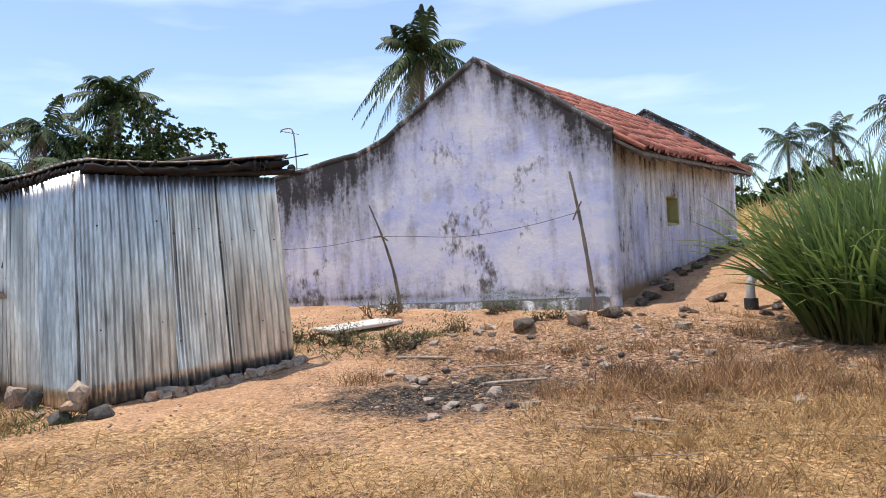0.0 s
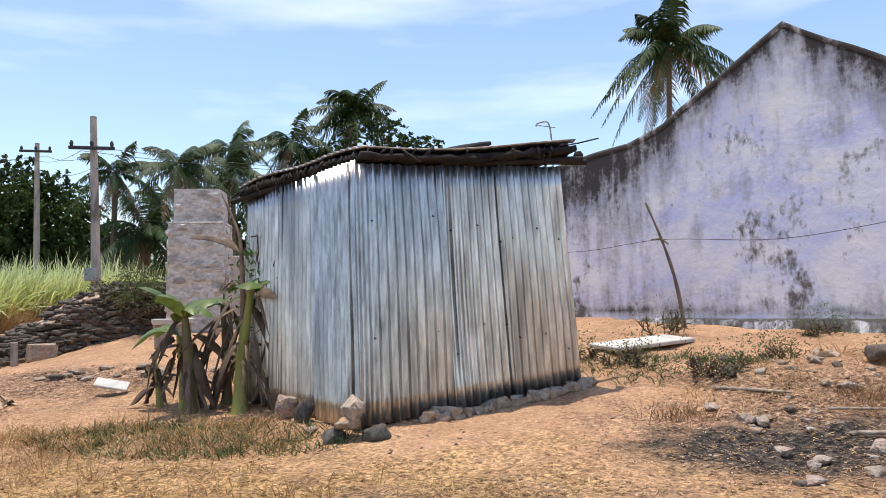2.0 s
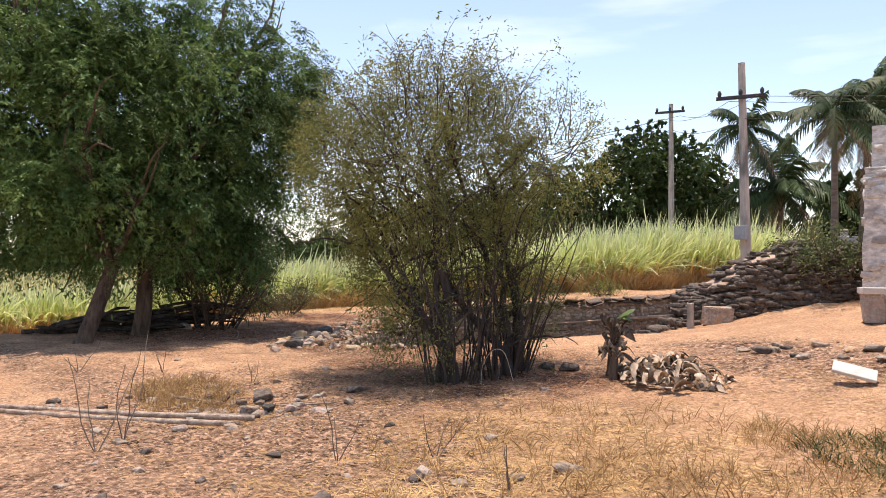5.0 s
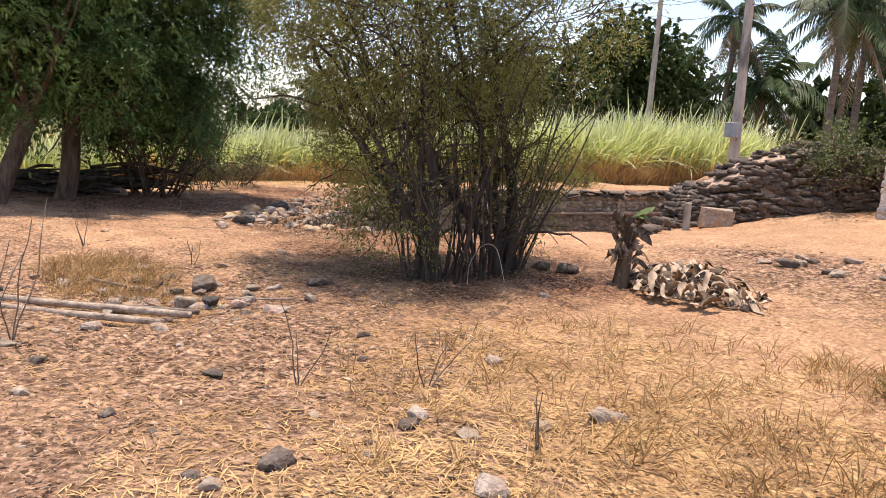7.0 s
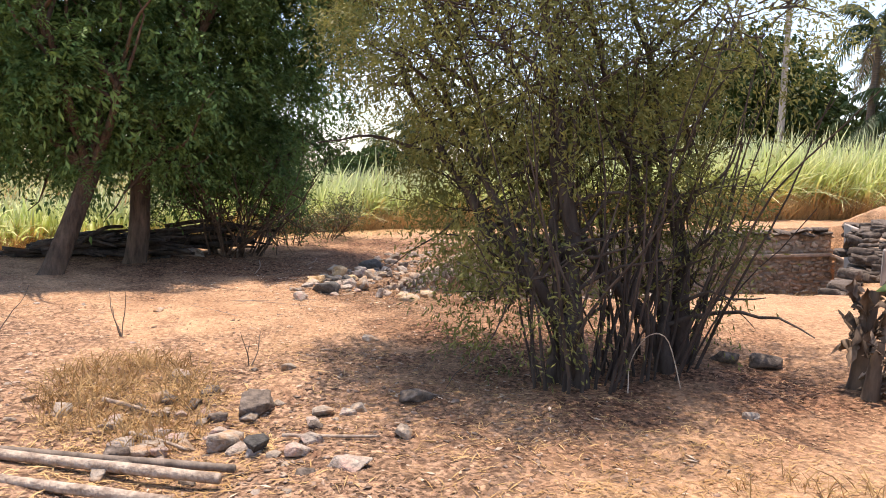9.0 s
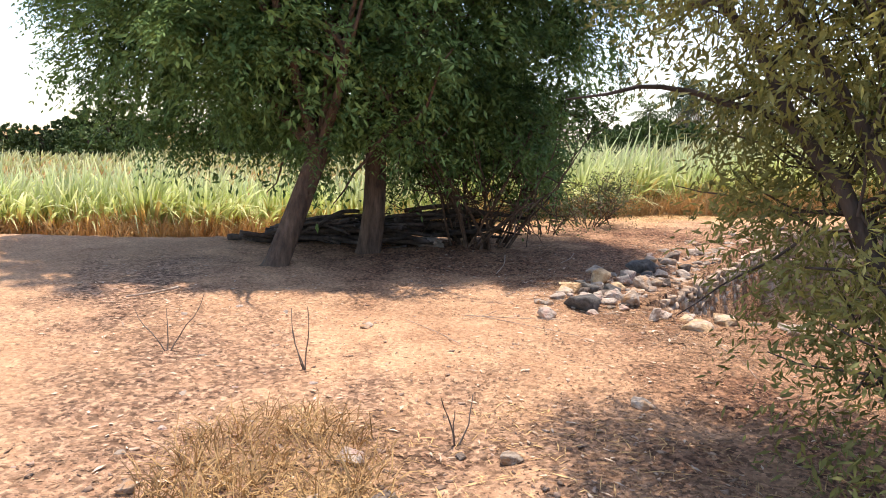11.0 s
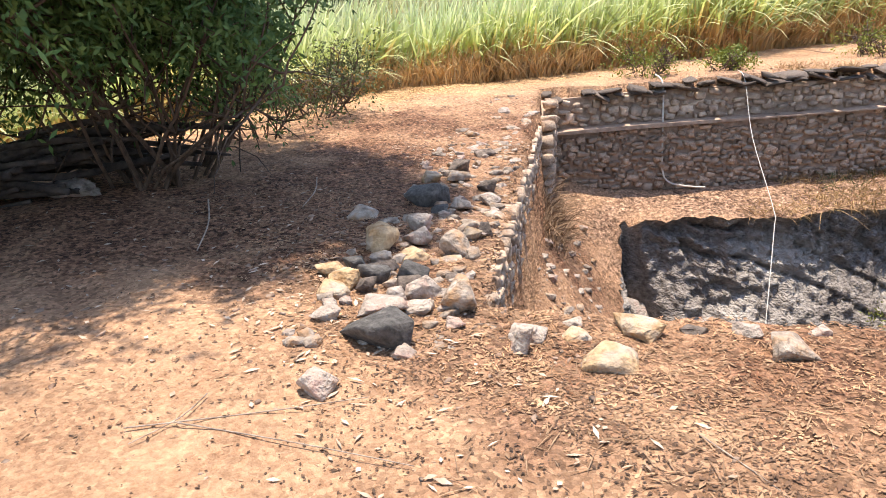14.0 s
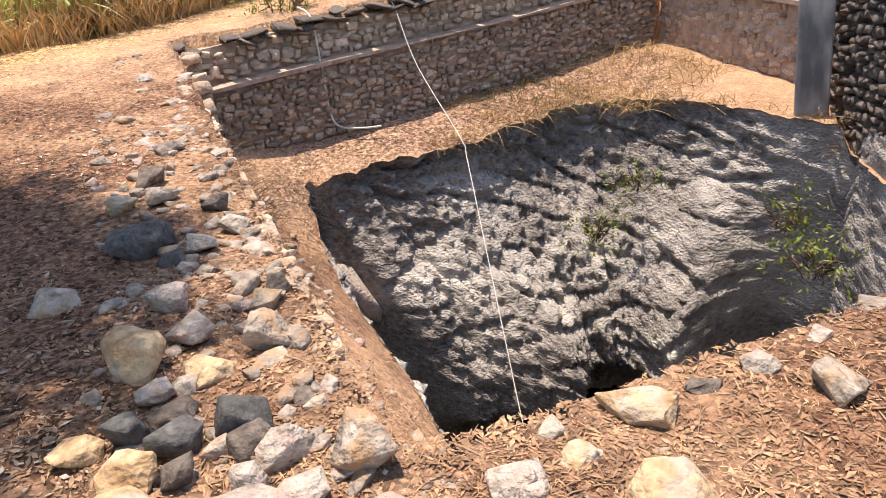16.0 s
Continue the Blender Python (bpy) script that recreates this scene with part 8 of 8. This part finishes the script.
banana((-5.15, 9.05), 0.8, 0.05, 0, 18, (0.0, 0), 7, "dry banana stump with brown leaves")
# a broken midrib sticking up
rib = thing("dead_midrib", "long bare banana midrib leaning over the clump", "dead leaf", (-5.0, 8.45, hz(-5.0, 8.45)), 0)
rp = smooth_path([(0.0, 0, 1.3), (-0.1, 0.1, 1.75), (-0.42, 0.3, 2.2)], 10)
part("midrib", tube("midrib", np.concatenate([[(0.02, 0, 0.0)], rp]), np.linspace(0.03, 0.008, 11), M_BANANADRY, 6), None, rib)
rrng = np.random.default_rng(3)
for sd in (1, -1):
    v, f = banana_leaf(np.array((-0.05, 0.05, 1.55)), (-0.5, 0.35 * sd, 0.6), 0.7, 0.12, 0.5, rrng, 0.8, 0.6)
    part("shred", mesh_np("shred", v, f, M_BANANADRY, True), None, rib)
# fern-like frond against the tin
shrub("castor_shoot", "dark drooping shoot leaning on the tin wall", (-4.9, 9.0), 1.95, 0.35, 5, 700, (0.10, 0.035), M_NEEM, 95, 0.012, "", 0.08, 0.7, 0.12)

# second banana stump and the heap of dry leaves by the bush
banana((-9.22, 8.26), 0.60, 0.07, 2, 40, (0.02, 0.05), 11, "withered banana stump with upright curled brown leaves", 0.34, bark=M_BANANADRY, perk=True)
banana((-9.05, 8.12), 0.34, 0.06, 0, 16, (0.02, 0.02), 12, "withered banana stump hung with curled grey leaves", 0.5, bark=M_BANANADRY, perk=True)
pile = thing("leaf_heap", "heap of curled pale dry banana leaves and sheaths", "leaf heap", (-8.58, 8.45, hz(-8.58, 8.45)), 0)
lrng = np.random.default_rng(14)
for k in range(240):
    ang = lrng.uniform(0, 2 * np.pi)
    r = 0.62 * math.sqrt(lrng.random())
    p = np.array([math.cos(ang) * r * 1.0, math.sin(ang) * r * 0.75, 0.02 + 0.34 * (1 - r / 0.7) * lrng.random()])
    v, f = banana_leaf(p, (*lrng.normal(size=2), lrng.uniform(0.0, 1.3)), lrng.uniform(0.10, 0.24), lrng.uniform(0.045, 0.11), lrng.uniform(0.4, 1.4), lrng, lrng.uniform(-1.6, 2.0), 0.5)
    v[:, 2] = np.maximum(v[:, 2], 0.005)
    part("curled_leaf", mesh_np("curled_leaf", v, f, M_BANANADRY if k % 3 == 0 else M_CURLED, True), None, pile)


# ---- ground cover ----
def scatter(n, boxes, rng):
    """Random plan points in ellipses (x, y, rx, ry, weight), none inside the well's open pit."""
    w = np.array([b[4] for b in boxes], float)
    k = rng.choice(len(boxes), n, p=w / w.sum())
    b = np.array([q[:4] for q in boxes])[k]
    ang, r = rng.uniform(0, 2 * np.pi, n), np.sqrt(rng.random(n))
    x, y = b[:, 0] + np.cos(ang) * r * b[:, 2], b[:, 1] + np.sin(ang) * r * b[:, 3]
    ok = ~in_pit(x, y)
    return x[ok], y[ok]


def lying(name, label, category, x, y, length, width, material, rng, lift=0.004):
    n = len(x)
    z = height(x, y) + lift
    ang = rng.uniform(0, 2 * np.pi, n)
    d = np.c_[np.cos(ang), np.sin(ang), rng.normal(size=n) * 0.10]
    c = np.c_[x, y, z]
    side = np.c_[-np.sin(ang), np.cos(ang), rng.normal(size=n) * 0.22]
    length, width = np.broadcast_to(length, (n,)), np.broadcast_to(width, (n,))
    a, b = d * (length / 2)[:, None], side * (width / 2)[:, None]
    lift_mid = np.zeros((n, 3))
    lift_mid[:, 2] = length * 0.06 * rng.random(n)
    v = np.stack([c - a, c + b + lift_mid, c + a, c - b + lift_mid], 1).reshape(-1, 3)
    return tagged(part(name, mesh_np(name, v, np.arange(4 * n).reshape(n, 4), material)), label, category, kind="stuff")


vrng = np.random.default_rng(66)
x, y = scatter(52000, [(-4.5, 5.6, 4.5, 1.6, 5), (-1.5, 4.2, 3.5, 1.4, 4), (2.0, 5.2, 2.5, 2.0, 3), (-7.35, 6.65, 1.8, 1.3, 1.2), (-6.02, 4.03, 1.8, .9, 1.5), (-10.45, 4.31, .9, .6, .8), (-7.05, 9.00, 1.6, 1, 1), (-22, 9, 1.2, 9, 2), (-9.05, 5.16, 3, 2, 2), (1.5, 8, 3, 2, 2), (-22.3, 13.5, 0.6, 3.5, 2)], vrng)
lying("straw_litter", "scattered dry straw on the soil", "straw", x, y, vrng.uniform(0.03, 0.15, len(x)), vrng.uniform(0.003, 0.008, len(x)), M_STRAW, vrng)
x, y = scatter(76000, [(-13.6, 7.1, 1.1, .5, 2), (-15.6, 6.8, 1.6, 0.9, 4), (1.2, 7.4, 3.2, 1.6, 5), (-1.0, 5.4, 5.5, 1.8, 4), (-10.65, 7.19, 2.1, 1.8, 4), (-17.4, 5.8, 3.4, 2.1, 4), (-12.65, 8.14, 1.1, 0.9, 4), (-13.6, 7.1, .8, .4, 2), (-16.0, 8.75, .5, .5, 1.5), (-15.2, 8.1, .5, .5, 1.5), (-14.5, 7.5, .5, .5, 1.5), (-16.9, 9.4, .5, .5, 1.5), (-16.6, 7.6, 2.4, 1.5, 4), (-15.8, 8.6, 2.8, 0.9, 2), (-17.8, 10, 1.7, 1.7, 2), (-9.45, 8.14, 1.2, .8, 1.5), (-14.4, 6.9, 1.1, .6, 2), (-9.05, 3.99, 3.2, 1.4, 4), (-5.4, 8.5, 1.2, .6, 1), (-8.05, 5.80, 4, 2.5, 2), (0.5, 8, 3, 2, 1.5)], vrng)
x2, y2 = vrng.uniform(-17, -5, 9000), vrng.uniform(2.4, 7.4, 9000)
ok = ~in_well(x2, y2)
x, y = np.r_[x, x2[ok]], np.r_[y, y2[ok]]
lying("fallen_leaves", "brown fallen leaves and chaff on the soil", "leaf litter", x, y, 0.009 + 0.045 * vrng.random(len(x)) ** 2.5, 0.004 + 0.016 * vrng.random(len(x)) ** 2, M_LITTER, vrng)
x, y = scatter(4200, [(-12.94, 7.47, 1.4, 0.9, 1.6), (-14.0, 6.8, 1.5, .7, 1), (-9.05, 4.95, 3, 2, 2), (1, 8, 3, 1.6, 2), (-8.5, 10, 2, .8, 1), (-9.05, 3.99, 3, 1.4, 3), (-1, 5, 5, 1.8, 3)], vrng)
M_TWIG = mat("brown_twig", (0.12, 0.07, 0.04), (0.34, 0.22, 0.13), 3.0, 0.9, 0, 0, vary=0.3, coords="World")
lying("twigs", "thin broken twigs on the soil", "twigs", x, y, vrng.uniform(0.04, 0.17, len(x)), vrng.uniform(0.003, 0.006, len(x)), M_TWIG, vrng)
# dark crumbs of leaf and seed over the pale sand, and larger curled dead leaves
M_CRUMBGAP = mat("dark_crumb_and_gap", (0.035, 0.020, 0.012), (0.15, 0.085, 0.05), 6.0, 0.9, 0, 0, vary=0.3, coords="World")
x, y = scatter(9000, [(-13.1, 6.55, 1.5, .6, 5), (-12.0, 6.1, 2.2, .9, 5), (-12.95, 7.0, .5, .35, 2.5), (-13.0, 5.2, 2.5, 1.2, 2), (-13.4, 3.9, 2.2, .9, 3), (-10.5, 5.6, 2.4, 1.3, 3), (-8.5, 5.0, 3, 1.8, 3), (-15.8, 5.4, 1.8, 1.2, 3), (-15, 2.8, 1.8, .9, 2), (1.2, 7.6, 3.0, 1.8, 4), (-1.5, 5.0, 5, 1.8, 4)], vrng)
lying("leaf_crumbs", "dark crumbs of dead leaves on the sand", "leaf litter", x, y, 0.008 + 0.022 * vrng.random(len(x)) ** 2, 0.006 + 0.008 * vrng.random(len(x)), M_CRUMBGAP, vrng, 0.005)
x, y = scatter(1500, [(-13.4, 3.9, 2.4, 1.0, 3), (-16.6, 6.2, 2.2, 1.4, 4), (-14.2, 6.5, 1.3, .6, 2), (-12.4, 6.2, 2.4, 1.0, 2), (-9.6, 5.2, 2.6, 1.6, 3), (-15, 2.8, 1.8, .9, 2), (-17.4, 9.2, 1.2, 1.0, 2), (1.5, 7.4, 2.8, 1.8, 2)], vrng)
lying("dead_leaves", "pale curled dead leaves on the soil", "leaf litter", x, y, 0.02 + 0.06 * vrng.random(len(x)) ** 2, vrng.uniform(0.008, 0.022, len(x)), M_CURLED, vrng, 0.008)
# shredded orange-brown cane trash on the near rim
M_SHRED = mat("cane_shred", (0.20, 0.085, 0.04), (0.62, 0.36, 0.19), 3.0, 0.85, 0, 0, vary=0.32, coords="World")
x, y = scatter(16000, [(-13.1, 8.2, .9, .8, 5), (-13.6, 7.35, .7, .5, 3), (-12.6, 8.8, .8, .8, 3), (-14.15, 6.75, .8, .5, 3), (-14.4, 7.7, .35, .5, 1.5), (-15.4, 8.3, .45, .45, 1.5), (-16.2, 8.9, .45, .45, 1.5), (-15.9, 7.1, 1.0, .7, 2), (-12.2, 7.6, .9, .6, 2)], vrng)
lying("cane_shreds", "shredded orange-brown dry leaves strewn on the rim", "dry leaves", x, y, 0.010 + 0.055 * vrng.random(len(x)) ** 3, 0.002 + 0.006 * vrng.random(len(x)) ** 2, M_SHRED, vrng, 0.006)
# coarse straw lying thick on the yard before the shed
x, y = scatter(26000, [(-1.5, 4.1, 3.6, 1.1, 5), (2.2, 5.0, 2.4, 1.4, 4), (-4.5, 5.5, 4.0, 1.3, 4)], vrng)
lying("coarse_straw", "coarse golden straw strewn on the yard", "straw", x, y, vrng.uniform(0.05, 0.20, len(x)), vrng.uniform(0.003, 0.008, len(x)), M_STRAW, vrng, 0.014)
# Dark strips stand in for the shaded gaps between the straws.
x, y = scatter(6500, [(-1.5, 4.1, 3.6, 1.1, 5), (2.2, 5.0, 2.4, 1.4, 4), (-4.5, 5.5, 4.0, 1.3, 3), (1.6, 6.8, 2.4, 1.0, 3), (-19.0, 9.2, 1.3, 1.6, 2)], vrng)
lying("dead_stalks", "dark strips painting the shade between straws", "straw", x, y, vrng.uniform(0.03, 0.13, len(x)), vrng.uniform(0.004, 0.010, len(x)), M_CRUMBGAP, vrng, 0.016)
# standing tufts of dry grass
tx, ty = scatter(3600, [(-4.5, 5.4, 4.0, 1.4, 4), (-1.0, 4.3, 3.2, 1.0, 7), (2.2, 5.0, 2.0, 1.0, 5), (2.2, 6.4, 1.8, 1.0, 6), (3.6, 5.6, 1.2, 1.2, 3), (-7.05, 6.44, 1.6, 1.2, 2), (-11.1, 4.25, .8, .5, 3), (0.3, 4.3, 1.2, .7, 2), (-22.2, 10, .8, 9, 3), (-17.3, 14.9, 1.4, .8, 3), (-5.4, 7.5, 1.6, .6, 4), (1.5, 9.0, 2.6, .9, 2), (-21.3, 17, .8, 5, 2)], vrng)
k = 12
xy = np.repeat(np.c_[tx, ty], k, 0) + vrng.normal(size=(len(tx) * k, 2)) * 0.035
blades_object("dry_grass", "standing tufts of dry yellow grass", "dry grass", xy, vrng.uniform(0.06, 0.26, len(xy)), vrng.uniform(0.004, 0.009, len(xy)), 0.45, vrng.uniform(0.1, 0.7, len(xy)), M_STRAW, 2, vrng)
tx, ty = scatter(420, [(-5.0, 7.5, 1.5, .55, 4), (-1.0, 9.8, 1.0, .6, 2), (-17, 15, 1, .5, 1)], vrng)
xy = np.repeat(np.c_[tx, ty], k, 0) + vrng.normal(size=(len(tx) * k, 2)) * 0.04
blades_object("green_grass", "short dusty green grass", "grass", xy, vrng.uniform(0.06, 0.2, len(xy)), vrng.uniform(0.005, 0.011, len(xy)), 0.5, vrng.uniform(0.1, 0.7, len(xy)), M_WEED, 3, vrng)
# dead grass hanging over the pit's brink and the dry bush on the bank
for nm, a0, a1, b0, b1, n, L in (("brink_grass", 6.0, 6.7, 2.6, 6.6, 650, 0.36), ("terrace_grass", 5.9, 7.9, 5.0, 6.9, 1100, 0.40), ("bank_bush", 4.6, 6.2, 0.05, 0.35, 900, 0.65)):
    aa, bb = vrng.uniform(a0, a1, n), vrng.uniform(b0, b1, n)
    if nm == "brink_grass":
        aa = pit_far(bb) + np.abs(vrng.normal(size=n)) * 0.22
    xy = np.stack([WB[0] + WE1[0] * aa + WE2[0] * bb, WB[1] + WE1[1] * aa + WE2[1] * bb], 1)
    blades_object(nm, "pale dead grass on the broken edge of the well", "dry grass", xy, L * vrng.uniform(0.4, 1.1, n), 0.008, 0.5, vrng.uniform(0.3, 1.1, n), M_TWIG if nm == "bank_bush" else M_STRAW, 4, vrng, sway=(0.5, -0.4, 0) if nm == "brink_grass" else None)
# pebbles and small clods
PEBBLES = [hull_arrays(np.random.default_rng(40 + k).normal(size=(8, 3)) * 0.3 + [0, 0, 0.5], 0) for k in range(8)]
x, y = scatter(11000, [(-8.85, 3.88, 3.2, 1.3, 6), (-1, 5.2, 5, 1.6, 3), (1.4, 7.9, 3.0, 1.7, 9), (-0.1, 7.6, 1.1, .7, 2), (-9.65, 5.16, 2.2, 1.3, 4), (-8.2, 10, 2.2, .9, 2), (-14.8, 7.0, 1.6, .8, 3), (-16.8, 8.9, 1.8, .7, 2), (-4, 7.4, 2, .8, 1.5), (-6.54, 4.28, 3, 1.4, 2), (-18.6, 13.2, .8, 3, 1.5), (-12.05, 5.80, 4, 1.6, 2), (-19.5, 10.3, 1.3, 1.5, 1)], vrng)
chunks = []
z = height(x, y)
for k in range(len(x)):
    v, f = PEBBLES[k % 8]
    s_ = 0.016 + 0.055 * vrng.random() ** 3
    c, sn = math.cos(k), math.sin(k)
    w = (v - [0, 0, 0.45]) * [s_, s_ * 0.8, s_ * 0.5]
    chunks.append((np.c_[w[:, 0] * c - w[:, 1] * sn + x[k], w[:, 0] * sn + w[:, 1] * c + y[k], w[:, 2] + z[k]], f))
v, f = join_arrays(chunks)
M_BRUSH = mat("brown_brush", (0.17, 0.09, 0.045), (0.42, 0.25, 0.12), 2.0, 0.9, 0, 0, vary=0.3, coords="World")
M_PEBBLE = mat("pebble", (0.20, 0.115, 0.075), (0.58, 0.42, 0.31), 9.0, 0.9, 0, 0.2, 30, coords="World", vary=0.3)
tagged(part("pebbles", mesh_np("pebbles", v, f, M_PEBBLE)), "small stones and clods on the soil", "pebbles", kind="stuff")
# low brown brush and broken branches before the house
for k, (x, y, h) in enumerate(((1.35, 6.95, 0.32), (1.8, 6.85, 0.36), (2.25, 6.8, 0.36), (2.7, 6.75, 0.28), (3.1, 6.6, 0.24), (3.55, 6.3, 0.22), (3.9, 5.9, 0.24), (1.6, 7.3, 0.24), (2.4, 7.2, 0.26), (-2.6, 4.6, 0.26), (-2.35, 4.75, 0.24), (0.2, 4.35, 0.2), (2.6, 4.6, 0.2), (0.6, 8.75, 0.18), (1.3, 8.5, 0.2), (2.0, 8.35, 0.18), (2.7, 8.0, 0.22), (3.3, 7.6, 0.24), (3.8, 7.1, 0.26), (0.9, 7.2, 0.2), (-0.9, 8.3, 0.18), (1.7, 7.75, 0.18), (2.9, 7.1, 0.26), (-0.6, 4.2, 0.2), (1.4, 4.9, 0.18), (-3.4, 5.2, 0.2), (3.2, 8.6, 0.2))):
    brush = thing("dry_brush", "low tuft of dry reddish-brown brush", "dry grass", (x, y, hz(x, y)), 0, "dry brush")
    bg = np.random.default_rng(700 + k)
    n = 260
    rt = np.c_[bg.normal(size=(n, 2)) * 0.15, np.full(n, -0.02)]
    dd = np.c_[bg.normal(size=(n, 2)) * 0.42, np.ones(n)]
    dd /= np.linalg.norm(dd, axis=1)[:, None]
    v, f, al = strips(rt, dd, h * bg.uniform(0.4, 1.15, n), 0.006, bg.uniform(0.0, 0.5, n), 3, bg)
    tagged(part("tuft", mesh_np("tuft", v, f, M_BRUSH), None, brush), kind="stuff")
for k, (x0, y0, x1, y1, r) in enumerate(((0.9, 6.15, 1.5, 5.75, 0.02), (1.1, 6.2, 1.35, 5.7, 0.016), (1.3, 6.2, 1.55, 6.0, 0.03), (0.2, 8.35, 0.95, 8.15, 0.018), (-0.6, 8.9, 0.0, 8.7, 0.03), (0.9, 5.5, 1.5, 5.4, 0.012), (2.0, 5.7, 2.9, 5.5, 0.012), (-10.10, 4.90, -9.80, 5.32, 0.018),
                                       (-10.50, 4.20, -10.25, 4.45, 0.02), (-11.05, 4.10, -10.75, 4.35, 0.025), (-13.13, 5.31, -13.9, 5.0, 0.005), (-14.0, 5.6, -13.3, 6.2, 0.005), (-12.45, 8.3, -11.85, 7.4, 0.005), (-12.94, 7.04, -12.2, 6.9, 0.005), (0.9, 4.75, 1.45, 4.35, 0.03), (1.3, 4.7, 1.6, 4.35, 0.02), (0.3, 7.95, 0.9, 7.75, 0.03), (2.2, 7.6, 3.1, 7.5, 0.014), (-0.8, 5.0, -0.4, 4.7, 0.01), (-14.1, 5.75, -13.95, 5.45, 0.005), (-14.05, 5.45, -13.75, 6.25, 0.005), (-14.9, 3.1, -14.6, 2.75, 0.02), (-16.9, 6.4, -15.9, 6.1, 0.010), (-17.1, 7.3, -16.3, 6.9, 0.009))):
    log(gz_(x0, y0, r + 0.01), gz_(x1, y1, r + 0.01), r * 0.6, r * 0.35, "pale dry broken branch lying on the soil", M_WOODPALE, "branch", "broken branches", 0.0)
# bare upright twigs
for k, (x, y, h) in enumerate(((-8.15, 4.63, 0.55), (-7.80, 5.22, 0.45), (-11.55, 5.06, 0.35), (-12.65, 4.31, 0.45), (-9.35, 3.41, 1.0), (-13.04, 3.44, 0.5), (-6.85, 5.16, 0.35), (-9.05, 3.19, 0.8))):
    tw = thing("dry_twig", "bare upright dry twig standing in the soil", "twig", (x, y, hz(x, y)), 0, "dry twigs")
    trn = np.random.default_rng(200 + k)
    for q in range(3):
        pts, _ = limb_path((0, 0, -0.03), (trn.normal() * 0.25, trn.normal() * 0.25, 1), h * trn.uniform(0.6, 1), 6, 0.12, 0.02, trn)
        part("shoot", tube("shoot", pts, np.linspace(0.005, 0.002, len(pts)), M_WOOD, 5), None, tw)

# ---- single stones of the well's lining, last ----
lay_stones(wall_far, tuple(fa - out_far * 0.0), tuple(fc - out_far * 0.0), (-1.2, -1.2), (-0.46, 0.0), WALL_STONES, 0.08, (0.05, 0.19), 0.12, -0.045, 1, 300)
lay_stones(wall_far, tuple(fa + out_far * LEDGE), tuple(fc + out_far * LEDGE), (-0.37, 0.10), (0.02, 0.46), WALL_STONES, 0.085, (0.07, 0.22), 0.12, -0.045, 2, 0)
lay_stones(wall_far, tuple(fa + out_far * LEDGE), tuple(fc + out_far * LEDGE), (0.0, 0.44), (0.13, 0.59), RUBBLE_STONES, 0.075, (0.12, 0.46), 0.42, -0.06, 3, 120, M_RUBBLE, skip=0.12)
lay_stones(wall_right, tuple(fc), tuple(pr), (-1.2, -1.2), (0.02, -0.05), WALL_STONES, 0.10, (0.06, 0.24), 0.12, -0.075, 4, 220, skip=0.3)
lay_stones(wall_right, tuple(fc + out_right * LEDGE), tuple(pr + out_right * LEDGE), (0.48, 0.56), (0.72, 0.82), RUBBLE_STONES, 0.10, (0.2, 0.4), 0.36, -0.08, 5, 60, M_RUBBLE)
lay_stones(wall_dark, tuple(pr + out_right * 0.06), tuple(dwall + out_right * 0.06), (-1.6, -1.0), (0.85, 0.30), RUBBLE_STONES, 0.11, (0.08, 0.26), 0.24, -0.04, 6, 260, M_RUBBLE, skip=0.08)

wall_left = thing("wall_left", "broken end of the rubble lining by the corner", "stone wall", kind="structure")
la, lb_ = np.array(well_xy(5.7, 0.10)), np.array(well_xy(7.1, 0.12))
part("masonry_core", wall_face("core", la - WE2 * 0.06, lb_ - WE2 * 0.06, -1.9, -0.25, -1.9, 0.05, 0.45, -WE2), M_MORTAR, wall_left)
lay_stones(wall_left, tuple(la), tuple(lb_), (-1.25, -1.2), (-0.15, 0.14), WALL_STONES, 0.13, (0.14, 0.30), 0.2, 0.0, 7, 80)
lay_stones(wall_left, tuple(np.array(well_xy(0.1, -0.02))), tuple(np.array(well_xy(5.8, 0.0))), (-1.15, -1.25), (0.0, -0.02), WALL_STONES, 0.10, (0.07, 0.28), 0.15, -0.02, 8, 160, skip=0.14)
